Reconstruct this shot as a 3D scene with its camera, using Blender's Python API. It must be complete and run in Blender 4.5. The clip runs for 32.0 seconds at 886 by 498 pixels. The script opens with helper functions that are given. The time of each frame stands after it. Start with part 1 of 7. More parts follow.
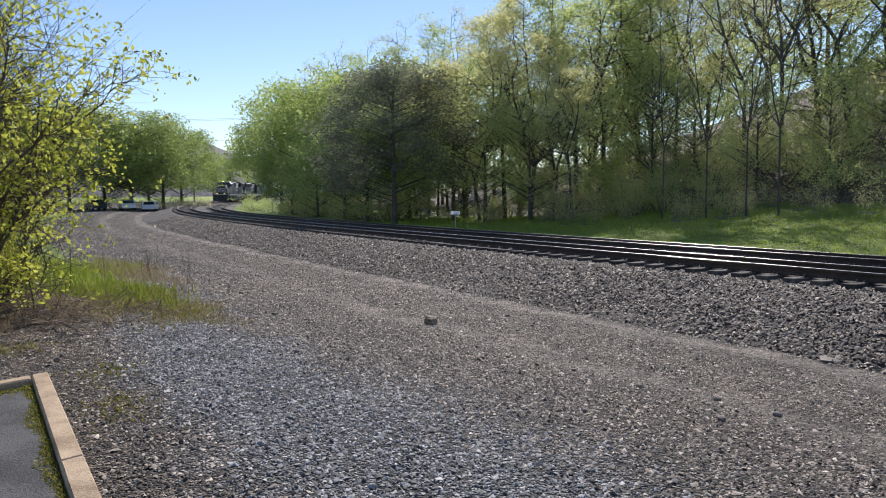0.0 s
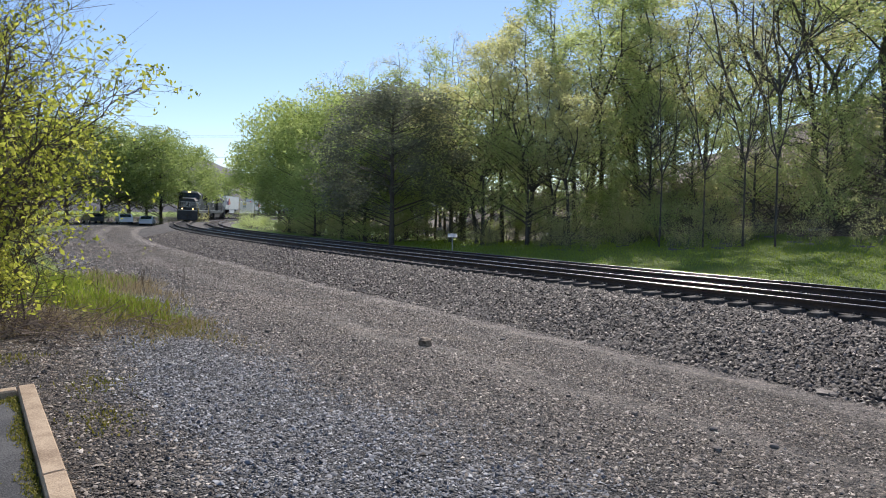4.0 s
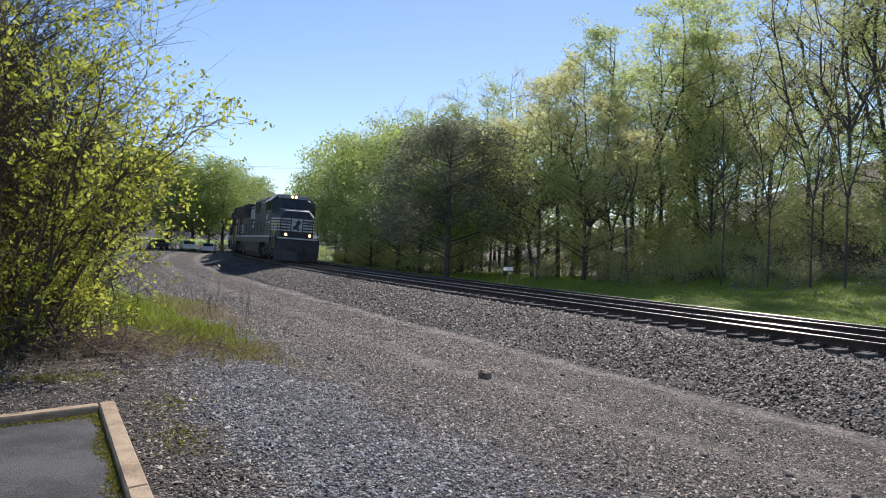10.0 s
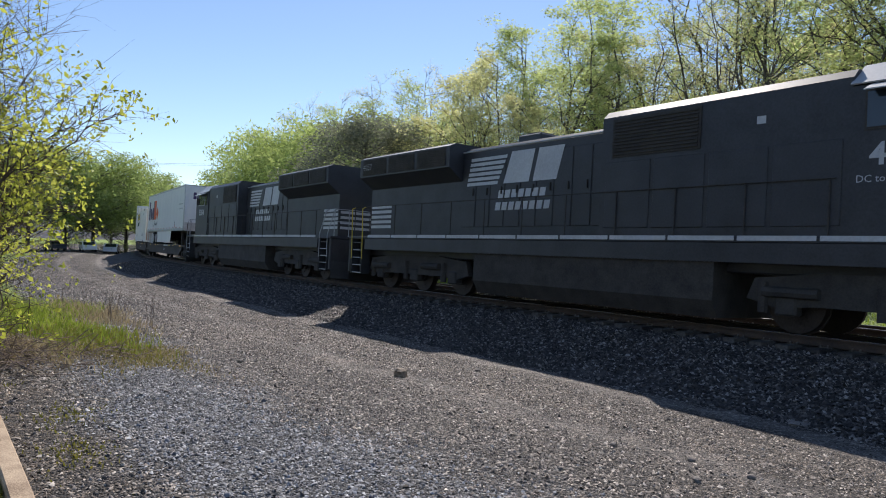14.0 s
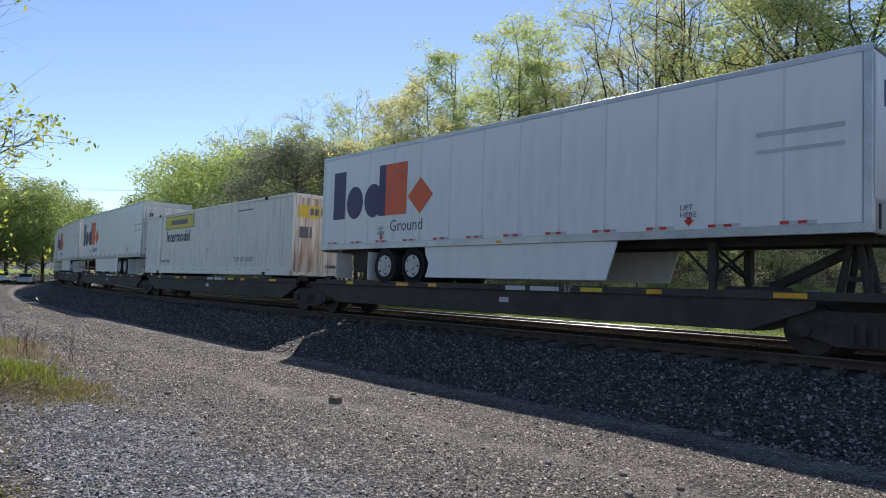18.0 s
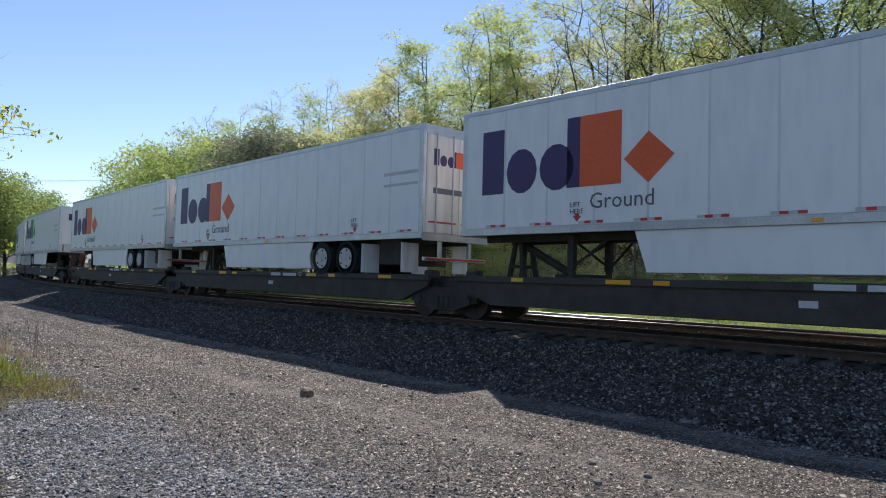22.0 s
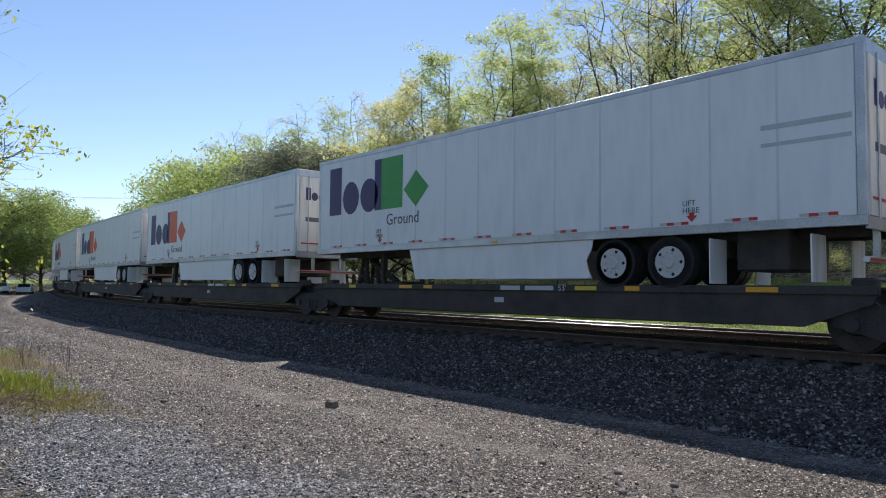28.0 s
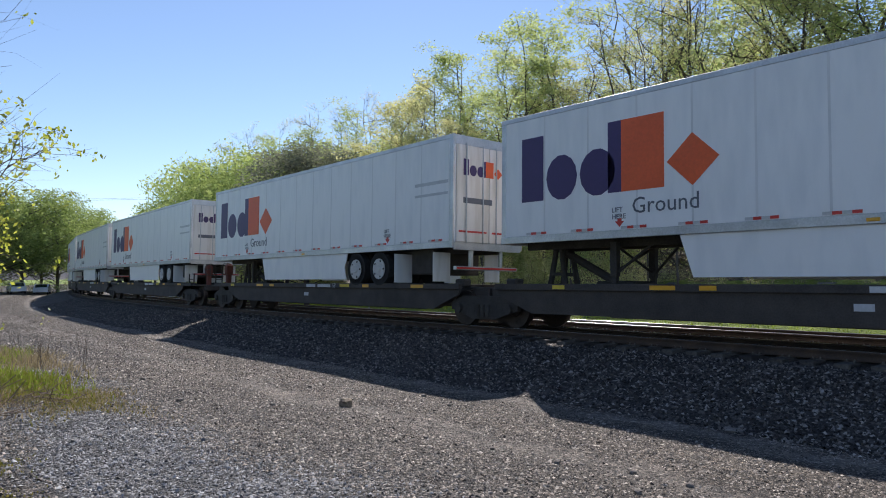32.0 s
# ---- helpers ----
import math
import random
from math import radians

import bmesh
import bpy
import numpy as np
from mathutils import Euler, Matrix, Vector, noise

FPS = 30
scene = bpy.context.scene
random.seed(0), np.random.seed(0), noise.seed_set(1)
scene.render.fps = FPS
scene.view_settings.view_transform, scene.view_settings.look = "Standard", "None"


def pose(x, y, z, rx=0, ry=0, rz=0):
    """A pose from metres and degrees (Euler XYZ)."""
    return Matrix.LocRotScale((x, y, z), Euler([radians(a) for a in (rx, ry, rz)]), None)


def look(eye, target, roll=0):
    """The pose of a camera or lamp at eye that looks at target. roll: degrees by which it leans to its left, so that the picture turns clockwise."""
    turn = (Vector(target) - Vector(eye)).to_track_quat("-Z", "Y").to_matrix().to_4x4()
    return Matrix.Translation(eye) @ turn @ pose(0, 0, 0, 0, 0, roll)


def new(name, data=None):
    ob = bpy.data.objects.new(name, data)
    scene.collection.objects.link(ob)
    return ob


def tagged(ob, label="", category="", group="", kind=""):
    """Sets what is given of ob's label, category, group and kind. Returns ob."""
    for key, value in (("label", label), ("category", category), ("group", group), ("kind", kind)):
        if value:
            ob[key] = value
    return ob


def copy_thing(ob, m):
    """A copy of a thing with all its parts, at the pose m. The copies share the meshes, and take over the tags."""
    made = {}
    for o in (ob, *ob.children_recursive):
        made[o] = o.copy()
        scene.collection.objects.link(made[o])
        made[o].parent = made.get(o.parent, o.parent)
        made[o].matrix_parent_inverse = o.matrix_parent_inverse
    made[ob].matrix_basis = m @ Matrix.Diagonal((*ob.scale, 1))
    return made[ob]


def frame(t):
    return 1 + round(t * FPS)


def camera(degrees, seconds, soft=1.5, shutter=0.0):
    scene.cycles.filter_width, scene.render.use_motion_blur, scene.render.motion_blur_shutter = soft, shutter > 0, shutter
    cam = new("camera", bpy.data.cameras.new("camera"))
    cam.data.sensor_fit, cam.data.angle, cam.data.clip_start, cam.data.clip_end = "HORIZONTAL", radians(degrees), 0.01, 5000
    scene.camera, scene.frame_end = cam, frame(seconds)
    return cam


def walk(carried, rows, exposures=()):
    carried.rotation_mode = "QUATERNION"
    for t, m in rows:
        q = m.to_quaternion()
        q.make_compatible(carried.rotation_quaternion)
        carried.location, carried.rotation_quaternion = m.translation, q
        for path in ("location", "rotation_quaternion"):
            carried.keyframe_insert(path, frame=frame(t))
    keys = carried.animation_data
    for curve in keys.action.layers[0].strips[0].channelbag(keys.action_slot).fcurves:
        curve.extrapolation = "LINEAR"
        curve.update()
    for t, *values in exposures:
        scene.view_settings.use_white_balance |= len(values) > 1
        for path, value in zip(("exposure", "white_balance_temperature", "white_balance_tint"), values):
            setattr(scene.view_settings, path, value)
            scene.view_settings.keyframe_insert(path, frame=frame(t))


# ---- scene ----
cam = camera(64.55, 32.0, soft=1.0)

# seconds, place of the eye, yaw to the left, pitch up, roll
PATH = [
    (0, 0.096, 0.028, 1.458, -1.39, -4.62, -0.72), (0.5, 0.097, 0.018, 1.460, -0.51, -5.02, -0.59), (1, 0.097, 0.016, 1.456, 0.65, -5.75, -0.38),
    (1.5, 0.089, 0.046, 1.455, 0.15, -5.79, -0.33), (2, 0.089, 0.077, 1.461, -2.38, -5.26, 0.96), (2.5, 0.087, 0.056, 1.446, -1.98, -3.03, 0.61),
    (4.5, 0.095, 0.080, 1.435, -1.33, -2.75, 1.19), (5, 0.095, 0.061, 1.435, -0.73, -2.62, 1.71), (5.5, 0.085, 0.054, 1.437, -0.01, -2.31, 2.13),
    (6, 0.083, 0.040, 1.441, 0.30, -2.46, 2.16), (6.5, 0.068, 0.056, 1.442, 0.62, -2.29, 2.34), (7, 0.041, 0.048, 1.445, 0.27, -1.58, 2.63),
    (7.5, 0.048, 0.007, 1.431, 2.18, -1.52, 2.27), (8, -0.018, -0.010, 1.422, 2.04, -1.53, 2.18), (8.5, -0.040, -0.001, 1.416, 1.69, -2.74, 2.64),
    (9, -0.043, -0.009, 1.413, 2.23, -2.81, 2.38), (9.5, -0.048, 0.016, 1.419, 2.56, -1.37, 2.05), (10, -0.054, 0.022, 1.415, 2.70, -0.19, 2.06),
    (10.5, -0.057, 0.021, 1.416, 2.56, 0.13, 2.16), (11, -0.047, 0.010, 1.418, 1.84, 0.13, 2.43), (11.5, -0.053, 0.036, 1.418, 0.93, 0.16, 2.34),
    (12, -0.049, 0.028, 1.419, 0.05, 0.14, 2.14), (12.5, -0.046, 0.032, 1.417, -0.76, 0.02, 2.05), (13, -0.044, 0.044, 1.416, -1.54, -0.21, 2.11),
    (13.5, -0.047, 0.066, 1.422, -2.62, -0.18, 2.13), (14, -0.020, 0.070, 1.420, -4.13, -0.18, 1.44), (14.5, -0.014, 0.070, 1.420, -5.62, -0.18, 1.05),
    (16.5, -0.047, 0.017, 1.432, -8.37, 0.55, 0.68), (17, -0.043, 0.042, 1.430, -9.33, 1.61, 0.40), (17.5, -0.033, 0.041, 1.432, -9.52, 1.75, 0.24),
    (18, -0.018, 0.036, 1.432, -9.51, 1.73, 0.32), (18.5, -0.021, 0.024, 1.432, -9.59, 1.76, 1.08), (19, 0.009, 0.029, 1.431, -9.45, 1.56, 0.54),
    (19.5, -0.011, 0.020, 1.432, -9.93, 1.25, 0.57), (20, -0.008, 0.023, 1.442, -10.48, 1.13, 0.21), (20.5, -0.015, 0.032, 1.440, -10.57, 0.92, 0.16),
    (21, -0.006, 0.024, 1.439, -11.04, 1.01, 0.32), (21.5, -0.003, 0.026, 1.437, -11.38, 1.01, 0.56), (22, -0.008, 0.021, 1.445, -11.80, 1.03, 0.02),
    (22.5, 0.032, 0.040, 1.446, -12.92, 2.08, 0.30), (23, 0.027, 0.038, 1.446, -14.13, 1.90, 0.85), (23.5, 0.037, 0.027, 1.445, -14.06, 1.77, 0.73),
    (24, 0.032, 0.033, 1.436, -14.05, 1.45, 0.71), (24.5, 0.046, 0.032, 1.434, -13.61, 0.47, -0.01), (25, 0.036, 0.023, 1.439, -13.36, 0.02, 0.55),
    (25.5, 0.033, 0.027, 1.435, -13.58, -0.11, 0.22), (26, 0.056, 0.015, 1.444, -12.85, 0.39, -0.13), (26.5, 0.060, 0.008, 1.444, -11.51, 0.75, -0.65),
    (28.5, 0.071, 0.005, 1.448, -9.45, 2.13, -1.01), (29, 0.079, 0.002, 1.456, -9.28, 2.40, -1.20), (29.5, 0.068, 0.003, 1.449, -9.29, 2.58, -1.40),
    (30, 0.053, 0.024, 1.438, -9.14, 2.34, -1.24), (30.5, 0.065, 0.005, 1.446, -8.97, 1.85, -1.20), (31, 0.064, -0.009, 1.447, -8.71, 1.83, -0.98),
    (31.5, 0.060, 0.006, 1.442, -8.64, 1.87, -1.08), (32, 0.056, 0.010, 1.437, -8.58, 1.82, -1.03),
]
EYE = 1.42


def aim(x, y, z, yaw, pitch, roll):
    return Matrix.Translation((x, y, z)) @ pose(0, 0, 0, 0, 0, yaw) @ pose(0, 0, 0, 90 + pitch) @ pose(0, 0, 0, 0, 0, roll)


walk(cam, [(t, aim(*row)) for t, *row in PATH], [(0, 0.37, 6350, 15), (32, 0.37, 6350, 15)])

# ---- light ----
SUN_AZ, SUN_EL = 8.5, 40.3
world = bpy.data.worlds.new("world")
scene.world = world
world.use_nodes = True
sky = world.node_tree.nodes.new("ShaderNodeTexSky")
sky.sky_type = "NISHITA"
sky.sun_disc = False
sky.sun_elevation = radians(SUN_EL)
sky.sun_rotation = radians(SUN_AZ)
sky.air_density, sky.dust_density, sky.ozone_density = 0.92, 0.05, 2.25
world.node_tree.links.new(sky.outputs[0], world.node_tree.nodes["Background"].inputs[0])
world.node_tree.nodes["Background"].inputs[1].default_value = 0.106
sun = new("sun", bpy.data.lights.new("sun", "SUN"))
sun.data.energy, sun.data.angle, sun.data.color = 4.4, radians(0.6), (1.0, 0.95, 0.86)
sun.matrix_world = look((0, 0, 0), (-math.sin(radians(SUN_AZ)) * math.cos(radians(SUN_EL)), -math.cos(radians(SUN_AZ)) * math.cos(radians(SUN_EL)), -math.sin(radians(SUN_EL))))

# ---- the line of the railway: s metres along it, growing away from the eye; d metres to its side, positive towards the eye ----
LEAN = 2.1
S_STEP = 0.5
S_LINE = np.arange(-260, 420, S_STEP)
_k = np.interp(S_LINE, [-40, 20, 50, 90, 420], [1.73, 1.73, 4.25, 3.09, 3.09]) / 1000
_h = -np.cumsum(_k) * S_STEP
_i0 = int(260 / S_STEP)
HEAD = _h - _h[_i0] + radians(122.17)
X_LINE = np.cumsum(np.cos(HEAD)) * S_STEP
Y_LINE = np.cumsum(np.sin(HEAD)) * S_STEP
X_LINE += 5.47 - X_LINE[_i0]
Y_LINE += 16.63 - Y_LINE[_i0]


def on_line(s, d=0.0):
    """x, y and heading at s, d metres to the side."""
    x, y, h = np.interp(s, S_LINE, X_LINE), np.interp(s, S_LINE, Y_LINE), np.interp(s, S_LINE, HEAD)
    return x - d * np.sin(h), y + d * np.cos(h), h


def to_line(x, y):
    """s and d of places."""
    x, y = np.asarray(x, float).ravel(), np.asarray(y, float).ravel()
    s, d = np.empty(len(x)), np.empty(len(x))
    cx, cy, ch, cs = X_LINE[::4], Y_LINE[::4], HEAD[::4], S_LINE[::4]
    for a in range(0, len(x), 4000):
        b = slice(a, a + 4000)
        i = ((x[b, None] - cx) ** 2 + (y[b, None] - cy) ** 2).argmin(1)
        ux, uy = x[b] - cx[i], y[b] - cy[i]
        s[b] = cs[i] + ux * np.cos(ch[i]) + uy * np.sin(ch[i])
        d[b] = -ux * np.sin(ch[i]) + uy * np.cos(ch[i])
    return s, d


def smooth(a, b, v):
    u = np.clip((v - a) / (b - a), 0, 1)
    return u * u * (3 - 2 * u)


def wave(x, y, size, seed=0.0):
    """A smooth, uneven height of about -1 to 1."""
    u, v = x / size + seed * 1.7, y / size - seed * 2.3
    return (np.sin(u * 1.0 + 1.3 * np.sin(v * 0.7)) + np.sin(v * 1.3 + 0.9 * np.sin(u * 0.9 + 2)) + 0.5 * np.sin(u * 2.3 - v * 1.9)) / 2.5


def land(x, y):
    """Height of the natural ground."""
    x, y = np.asarray(x, float), np.asarray(y, float)
    shape = x.shape
    s, d = to_line(x, y)
    x, y = x.ravel(), y.ravel()
    near = -0.8 + 0.6 * smooth(3.6, 13.0, d) * smooth(70, 20, s) + 0.3 * smooth(5, 9, d) * smooth(40, 80, s)
    near = near + 0.025 * wave(x, y, 1.6) * smooth(4.5, 6, d)
    u = -d
    rise = smooth(34, 4, s)
    far = -0.62 + np.clip(u - 7, 0, 11) * (0.012 + 0.105 * rise) + np.clip(u - 18, 0, 70) * (0.1 + 0.17 * smooth(60, 10, s)) + np.clip(u - 24, 0, 60) * 0.13 * smooth(110, 45, s) * smooth(12, 34, s) + 0.08 * wave(x, y, 5, 1) * smooth(8, 14, u)
    return np.where(d > 0, near, far * smooth(0, 6.5, u) - 0.8 * (1 - smooth(0, 6.5, u))).reshape(shape)


def land1(x, y):
    return float(land(np.array([x]), np.array([y]))[0])


# ---- materials ----
def nodes_of(name):
    m = bpy.data.materials.new(name)
    m.use_nodes = True
    t = m.node_tree
    return m, t, t.nodes["Principled BSDF"], lambda kind: t.nodes.new("ShaderNode" + kind), t.links.new


def noise_node(t, link, add, scale, detail=4.0, rough=0.55, coords="Object"):
    n = add("TexNoise")
    n.inputs["Scale"].default_value, n.inputs["Detail"].default_value, n.inputs["Roughness"].default_value = scale, detail, rough
    c = add("TexCoord")
    link(c.outputs[coords], n.inputs["Vector"])
    return n


def ramp_node(add, stops):
    r = add("ValToRGB")
    while len(r.color_ramp.elements) < len(stops):
        r.color_ramp.elements.new(0.5)
    for e, (p, c) in zip(r.color_ramp.elements, stops):
        e.position, e.color = p, (*c, 1) if len(c) == 3 else c
    return r


def surf(name, c1, c2, rough=0.6, metal=0.0, big=1.5, fine=30.0, bump=0.15, depth=0.01, rand=0.0, spread=0.15, rough_var=0.1):
    """A worn surface: two colours mixed by patches and grain, with relief."""
    m, t, p, add, link = nodes_of(name)
    a, b = noise_node(t, link, add, big), noise_node(t, link, add, fine, 6)
    mix = add("Math")
    mix.operation = "MULTIPLY_ADD"
    mix.inputs[1].default_value = 0.5
    link(b.outputs["Fac"], mix.inputs[0])
    half = add("Math")
    half.operation = "MULTIPLY"
    half.inputs[1].default_value = 0.5
    link(a.outputs["Fac"], half.inputs[0])
    link(half.outputs[0], mix.inputs[2])
    r = ramp_node(add, [(0.5 - spread, c1), (0.5 + spread, c2)])
    fac = mix.outputs[0]
    if rand:
        info = add("ObjectInfo")
        off = add("Math")
        off.operation = "MULTIPLY_ADD"
        off.inputs[1].default_value = rand
        link(info.outputs["Random"], off.inputs[0])
        sub = add("Math")
        sub.operation = "SUBTRACT"
        sub.inputs[1].default_value = rand / 2
        link(fac, sub.inputs[0])
        link(sub.outputs[0], off.inputs[2])
        fac = off.outputs[0]
    link(fac, r.inputs[0])
    link(r.outputs[0], p.inputs["Base Color"])
    rr = add("MapRange")
    rr.inputs[3].default_value, rr.inputs[4].default_value = rough - rough_var, min(1.0, rough + rough_var)
    link(b.outputs["Fac"], rr.inputs[0])
    link(rr.outputs[0], p.inputs["Roughness"])
    p.inputs["Metallic"].default_value = metal
    if bump:
        bn = add("Bump")
        bn.inputs["Strength"].default_value, bn.inputs["Distance"].default_value = bump, depth
        link(b.outputs["Fac"], bn.inputs["Height"])
        link(bn.outputs[0], p.inputs["Normal"])
    return m


def leaf_mat(name, c1, c2, c3, through_light=0.5):
    """Thin leaves that let light through; the colour changes from leaf to leaf."""
    m, t, p, add, link = nodes_of(name)
    out = t.nodes["Material Output"]
    t.nodes.remove(p)
    g = add("NewGeometry")
    info = add("ObjectInfo")
    sh = add("Math")
    sh.operation = "MULTIPLY_ADD"
    sh.inputs[1].default_value = 0.3
    link(info.outputs["Random"], sh.inputs[0])
    sc = add("Math")
    sc.operation = "MULTIPLY"
    sc.inputs[1].default_value = 0.7
    link(g.outputs["Random Per Island"], sc.inputs[0])
    link(sc.outputs[0], sh.inputs[2])
    r = ramp_node(add, [(0.0, c1), (0.55, c2), (1.0, c3)])
    link(sh.outputs[0], r.inputs[0])
    d, tr, gl, mx, mg = add("BsdfDiffuse"), add("BsdfTranslucent"), add("BsdfGlossy"), add("MixShader"), add("MixShader")
    gl.inputs["Roughness"].default_value = 0.45
    link(r.outputs[0], d.inputs[0])
    link(r.outputs[0], tr.inputs[0])
    mx.inputs[0].default_value = through_light
    link(d.outputs[0], mx.inputs[1])
    link(tr.outputs[0], mx.inputs[2])
    mg.inputs[0].default_value = 0.025
    link(mx.outputs[0], mg.inputs[1])
    link(gl.outputs[0], mg.inputs[2])
    link(mg.outputs[0], out.inputs[0])
    return m


# ---- building helpers ----
class Shape:
    """Collects boxes, tubes and prisms into one mesh."""

    def __init__(self):
        self.v, self.f = [], []

    def add(self, verts, faces):
        n = len(self.v)
        self.v += [tuple(map(float, v)) for v in verts]
        self.f += [tuple(i + n for i in f) for f in faces]
        return self

    def box(self, x0, x1, y0, y1, z0, z1, c=0.0):
        """A box, its edges cut by c."""
        if not c:
            v = [(x, y, z) for x in (x0, x1) for y in (y0, y1) for z in (z0, z1)]
            return self.add(v, [(0, 1, 3, 2), (4, 6, 7, 5), (0, 4, 5, 1), (2, 3, 7, 6), (0, 2, 6, 4), (1, 5, 7, 3)])
        c = min(c, (x1 - x0) / 2.01, (y1 - y0) / 2.01, (z1 - z0) / 2.01)
        bm = bmesh.new()
        bmesh.ops.create_cube(bm, size=1, matrix=Matrix.Translation(((x0 + x1) / 2, (y0 + y1) / 2, (z0 + z1) / 2)) @ Matrix.Diagonal((x1 - x0, y1 - y0, z1 - z0, 1)))
        bmesh.ops.bevel(bm, geom=bm.edges[:], offset=c, segments=1, affect="EDGES")
        bm.verts.index_update()
        self.add([v.co for v in bm.verts], [[v.index for v in f.verts] for f in bm.faces])
        bm.free()
        return self

    def tube(self, a, b, r0, r1=None, sides=8, caps=True):
        a, b = Vector(a), Vector(b)
        r1 = r0 if r1 is None else r1
        w = (b - a).normalized()
        u = w.cross(Vector((0, 0, 1)) if abs(w.z) < 0.9 else Vector((1, 0, 0))).normalized()
        q = w.cross(u)
        ring = [(math.cos(2 * math.pi * k / sides), math.sin(2 * math.pi * k / sides)) for k in range(sides)]
        v = [a + r0 * (u * c + q * s) for c, s in ring] + [b + r1 * (u * c + q * s) for c, s in ring]
        f = [(k, (k + 1) % sides, sides + (k + 1) % sides, sides + k) for k in range(sides)]
        if caps:
            f += [tuple(range(sides))[::-1], tuple(range(sides, 2 * sides))]
        return self.add(v, f)

    def pipe(self, points, r, sides=6):
        """One unbroken tube through all the points."""
        pts_ = [Vector(p) for p in points]
        v, f = [], []
        for k, p in enumerate(pts_):
            w = (pts_[min(k + 1, len(pts_) - 1)] - pts_[max(k - 1, 0)]).normalized()
            u = w.orthogonal().normalized() if k == 0 else (u - w * u.dot(w)).normalized()
            n = w.cross(u)
            v += [tuple(p + (u * math.cos(2 * math.pi * i / sides) + n * math.sin(2 * math.pi * i / sides)) * r) for i in range(sides)]
            if k:
                f += [((k - 1) * sides + i, (k - 1) * sides + (i + 1) % sides, k * sides + (i + 1) % sides, k * sides + i) for i in range(sides)]
        m = (len(pts_) - 1) * sides
        f += [tuple(range(sides))[::-1], tuple(m + i for i in range(sides))]
        return self.add(v, f)

    def prism(self, outline, y0, y1):
        """An outline of (x, z) drawn out from y0 to y1."""
        n = len(outline)
        v = [(x, y0, z) for x, z in outline] + [(x, y1, z) for x, z in outline]
        return self.add(v, [tuple(range(n)), tuple(range(2 * n - 1, n - 1, -1))] + [(k, n + k, n + (k + 1) % n, (k + 1) % n) for k in range(n)])

    def loft(self, outline, x0, x1):
        """An outline of (y, z) drawn out from x0 to x1."""
        n = len(outline)
        v = [(x0, y, z) for y, z in outline] + [(x1, y, z) for y, z in outline]
        return self.add(v, [tuple(range(n))[::-1], tuple(range(n, 2 * n))] + [(k, (k + 1) % n, n + (k + 1) % n, n + k) for k in range(n)])

    def mesh(self, name, mat=None, fix=True):
        me = bpy.data.meshes.new(name)
        me.from_pydata(self.v, [], self.f)
        if fix:
            bm = bmesh.new()
            bm.from_mesh(me)
            bmesh.ops.recalc_face_normals(bm, faces=bm.faces)
            bm.to_mesh(me)
            bm.free()
        if mat:
            me.materials.append(mat)
        return me


def part(name, shape, material, parent, label=""):
    """One mesh under a thing or a part."""
    me = shape.mesh(name, material) if isinstance(shape, Shape) else shape
    if not isinstance(shape, Shape) and material and not me.materials:
        me.materials.append(material)
    ob = new(name, me)
    ob.parent = parent
    if label:
        tagged(ob, label)
    return ob


def raw_mesh(name, verts, faces, mat=None, smooth_faces=False):
    """A mesh from arrays: verts n x 3, faces m x 3 or m x 4."""
    me = bpy.data.meshes.new(name)
    verts, faces = np.asarray(verts, np.float32), np.asarray(faces, np.int32)
    me.vertices.add(len(verts))
    me.vertices.foreach_set("co", verts.ravel())
    me.loops.add(faces.size)
    me.loops.foreach_set("vertex_index", faces.ravel())
    me.polygons.add(len(faces))
    me.polygons.foreach_set("loop_start", np.arange(0, faces.size, faces.shape[1], dtype=np.int32))
    me.polygons.foreach_set("loop_total", np.full(len(faces), faces.shape[1], np.int32))
    if smooth_faces:
        me.polygons.foreach_set("use_smooth", np.ones(len(faces), bool))
    me.update(calc_edges=True)
    if mat:
        me.materials.append(mat)
    return me


def thing(name, label, category, group=""):
    return tagged(new(name), label, category, group)

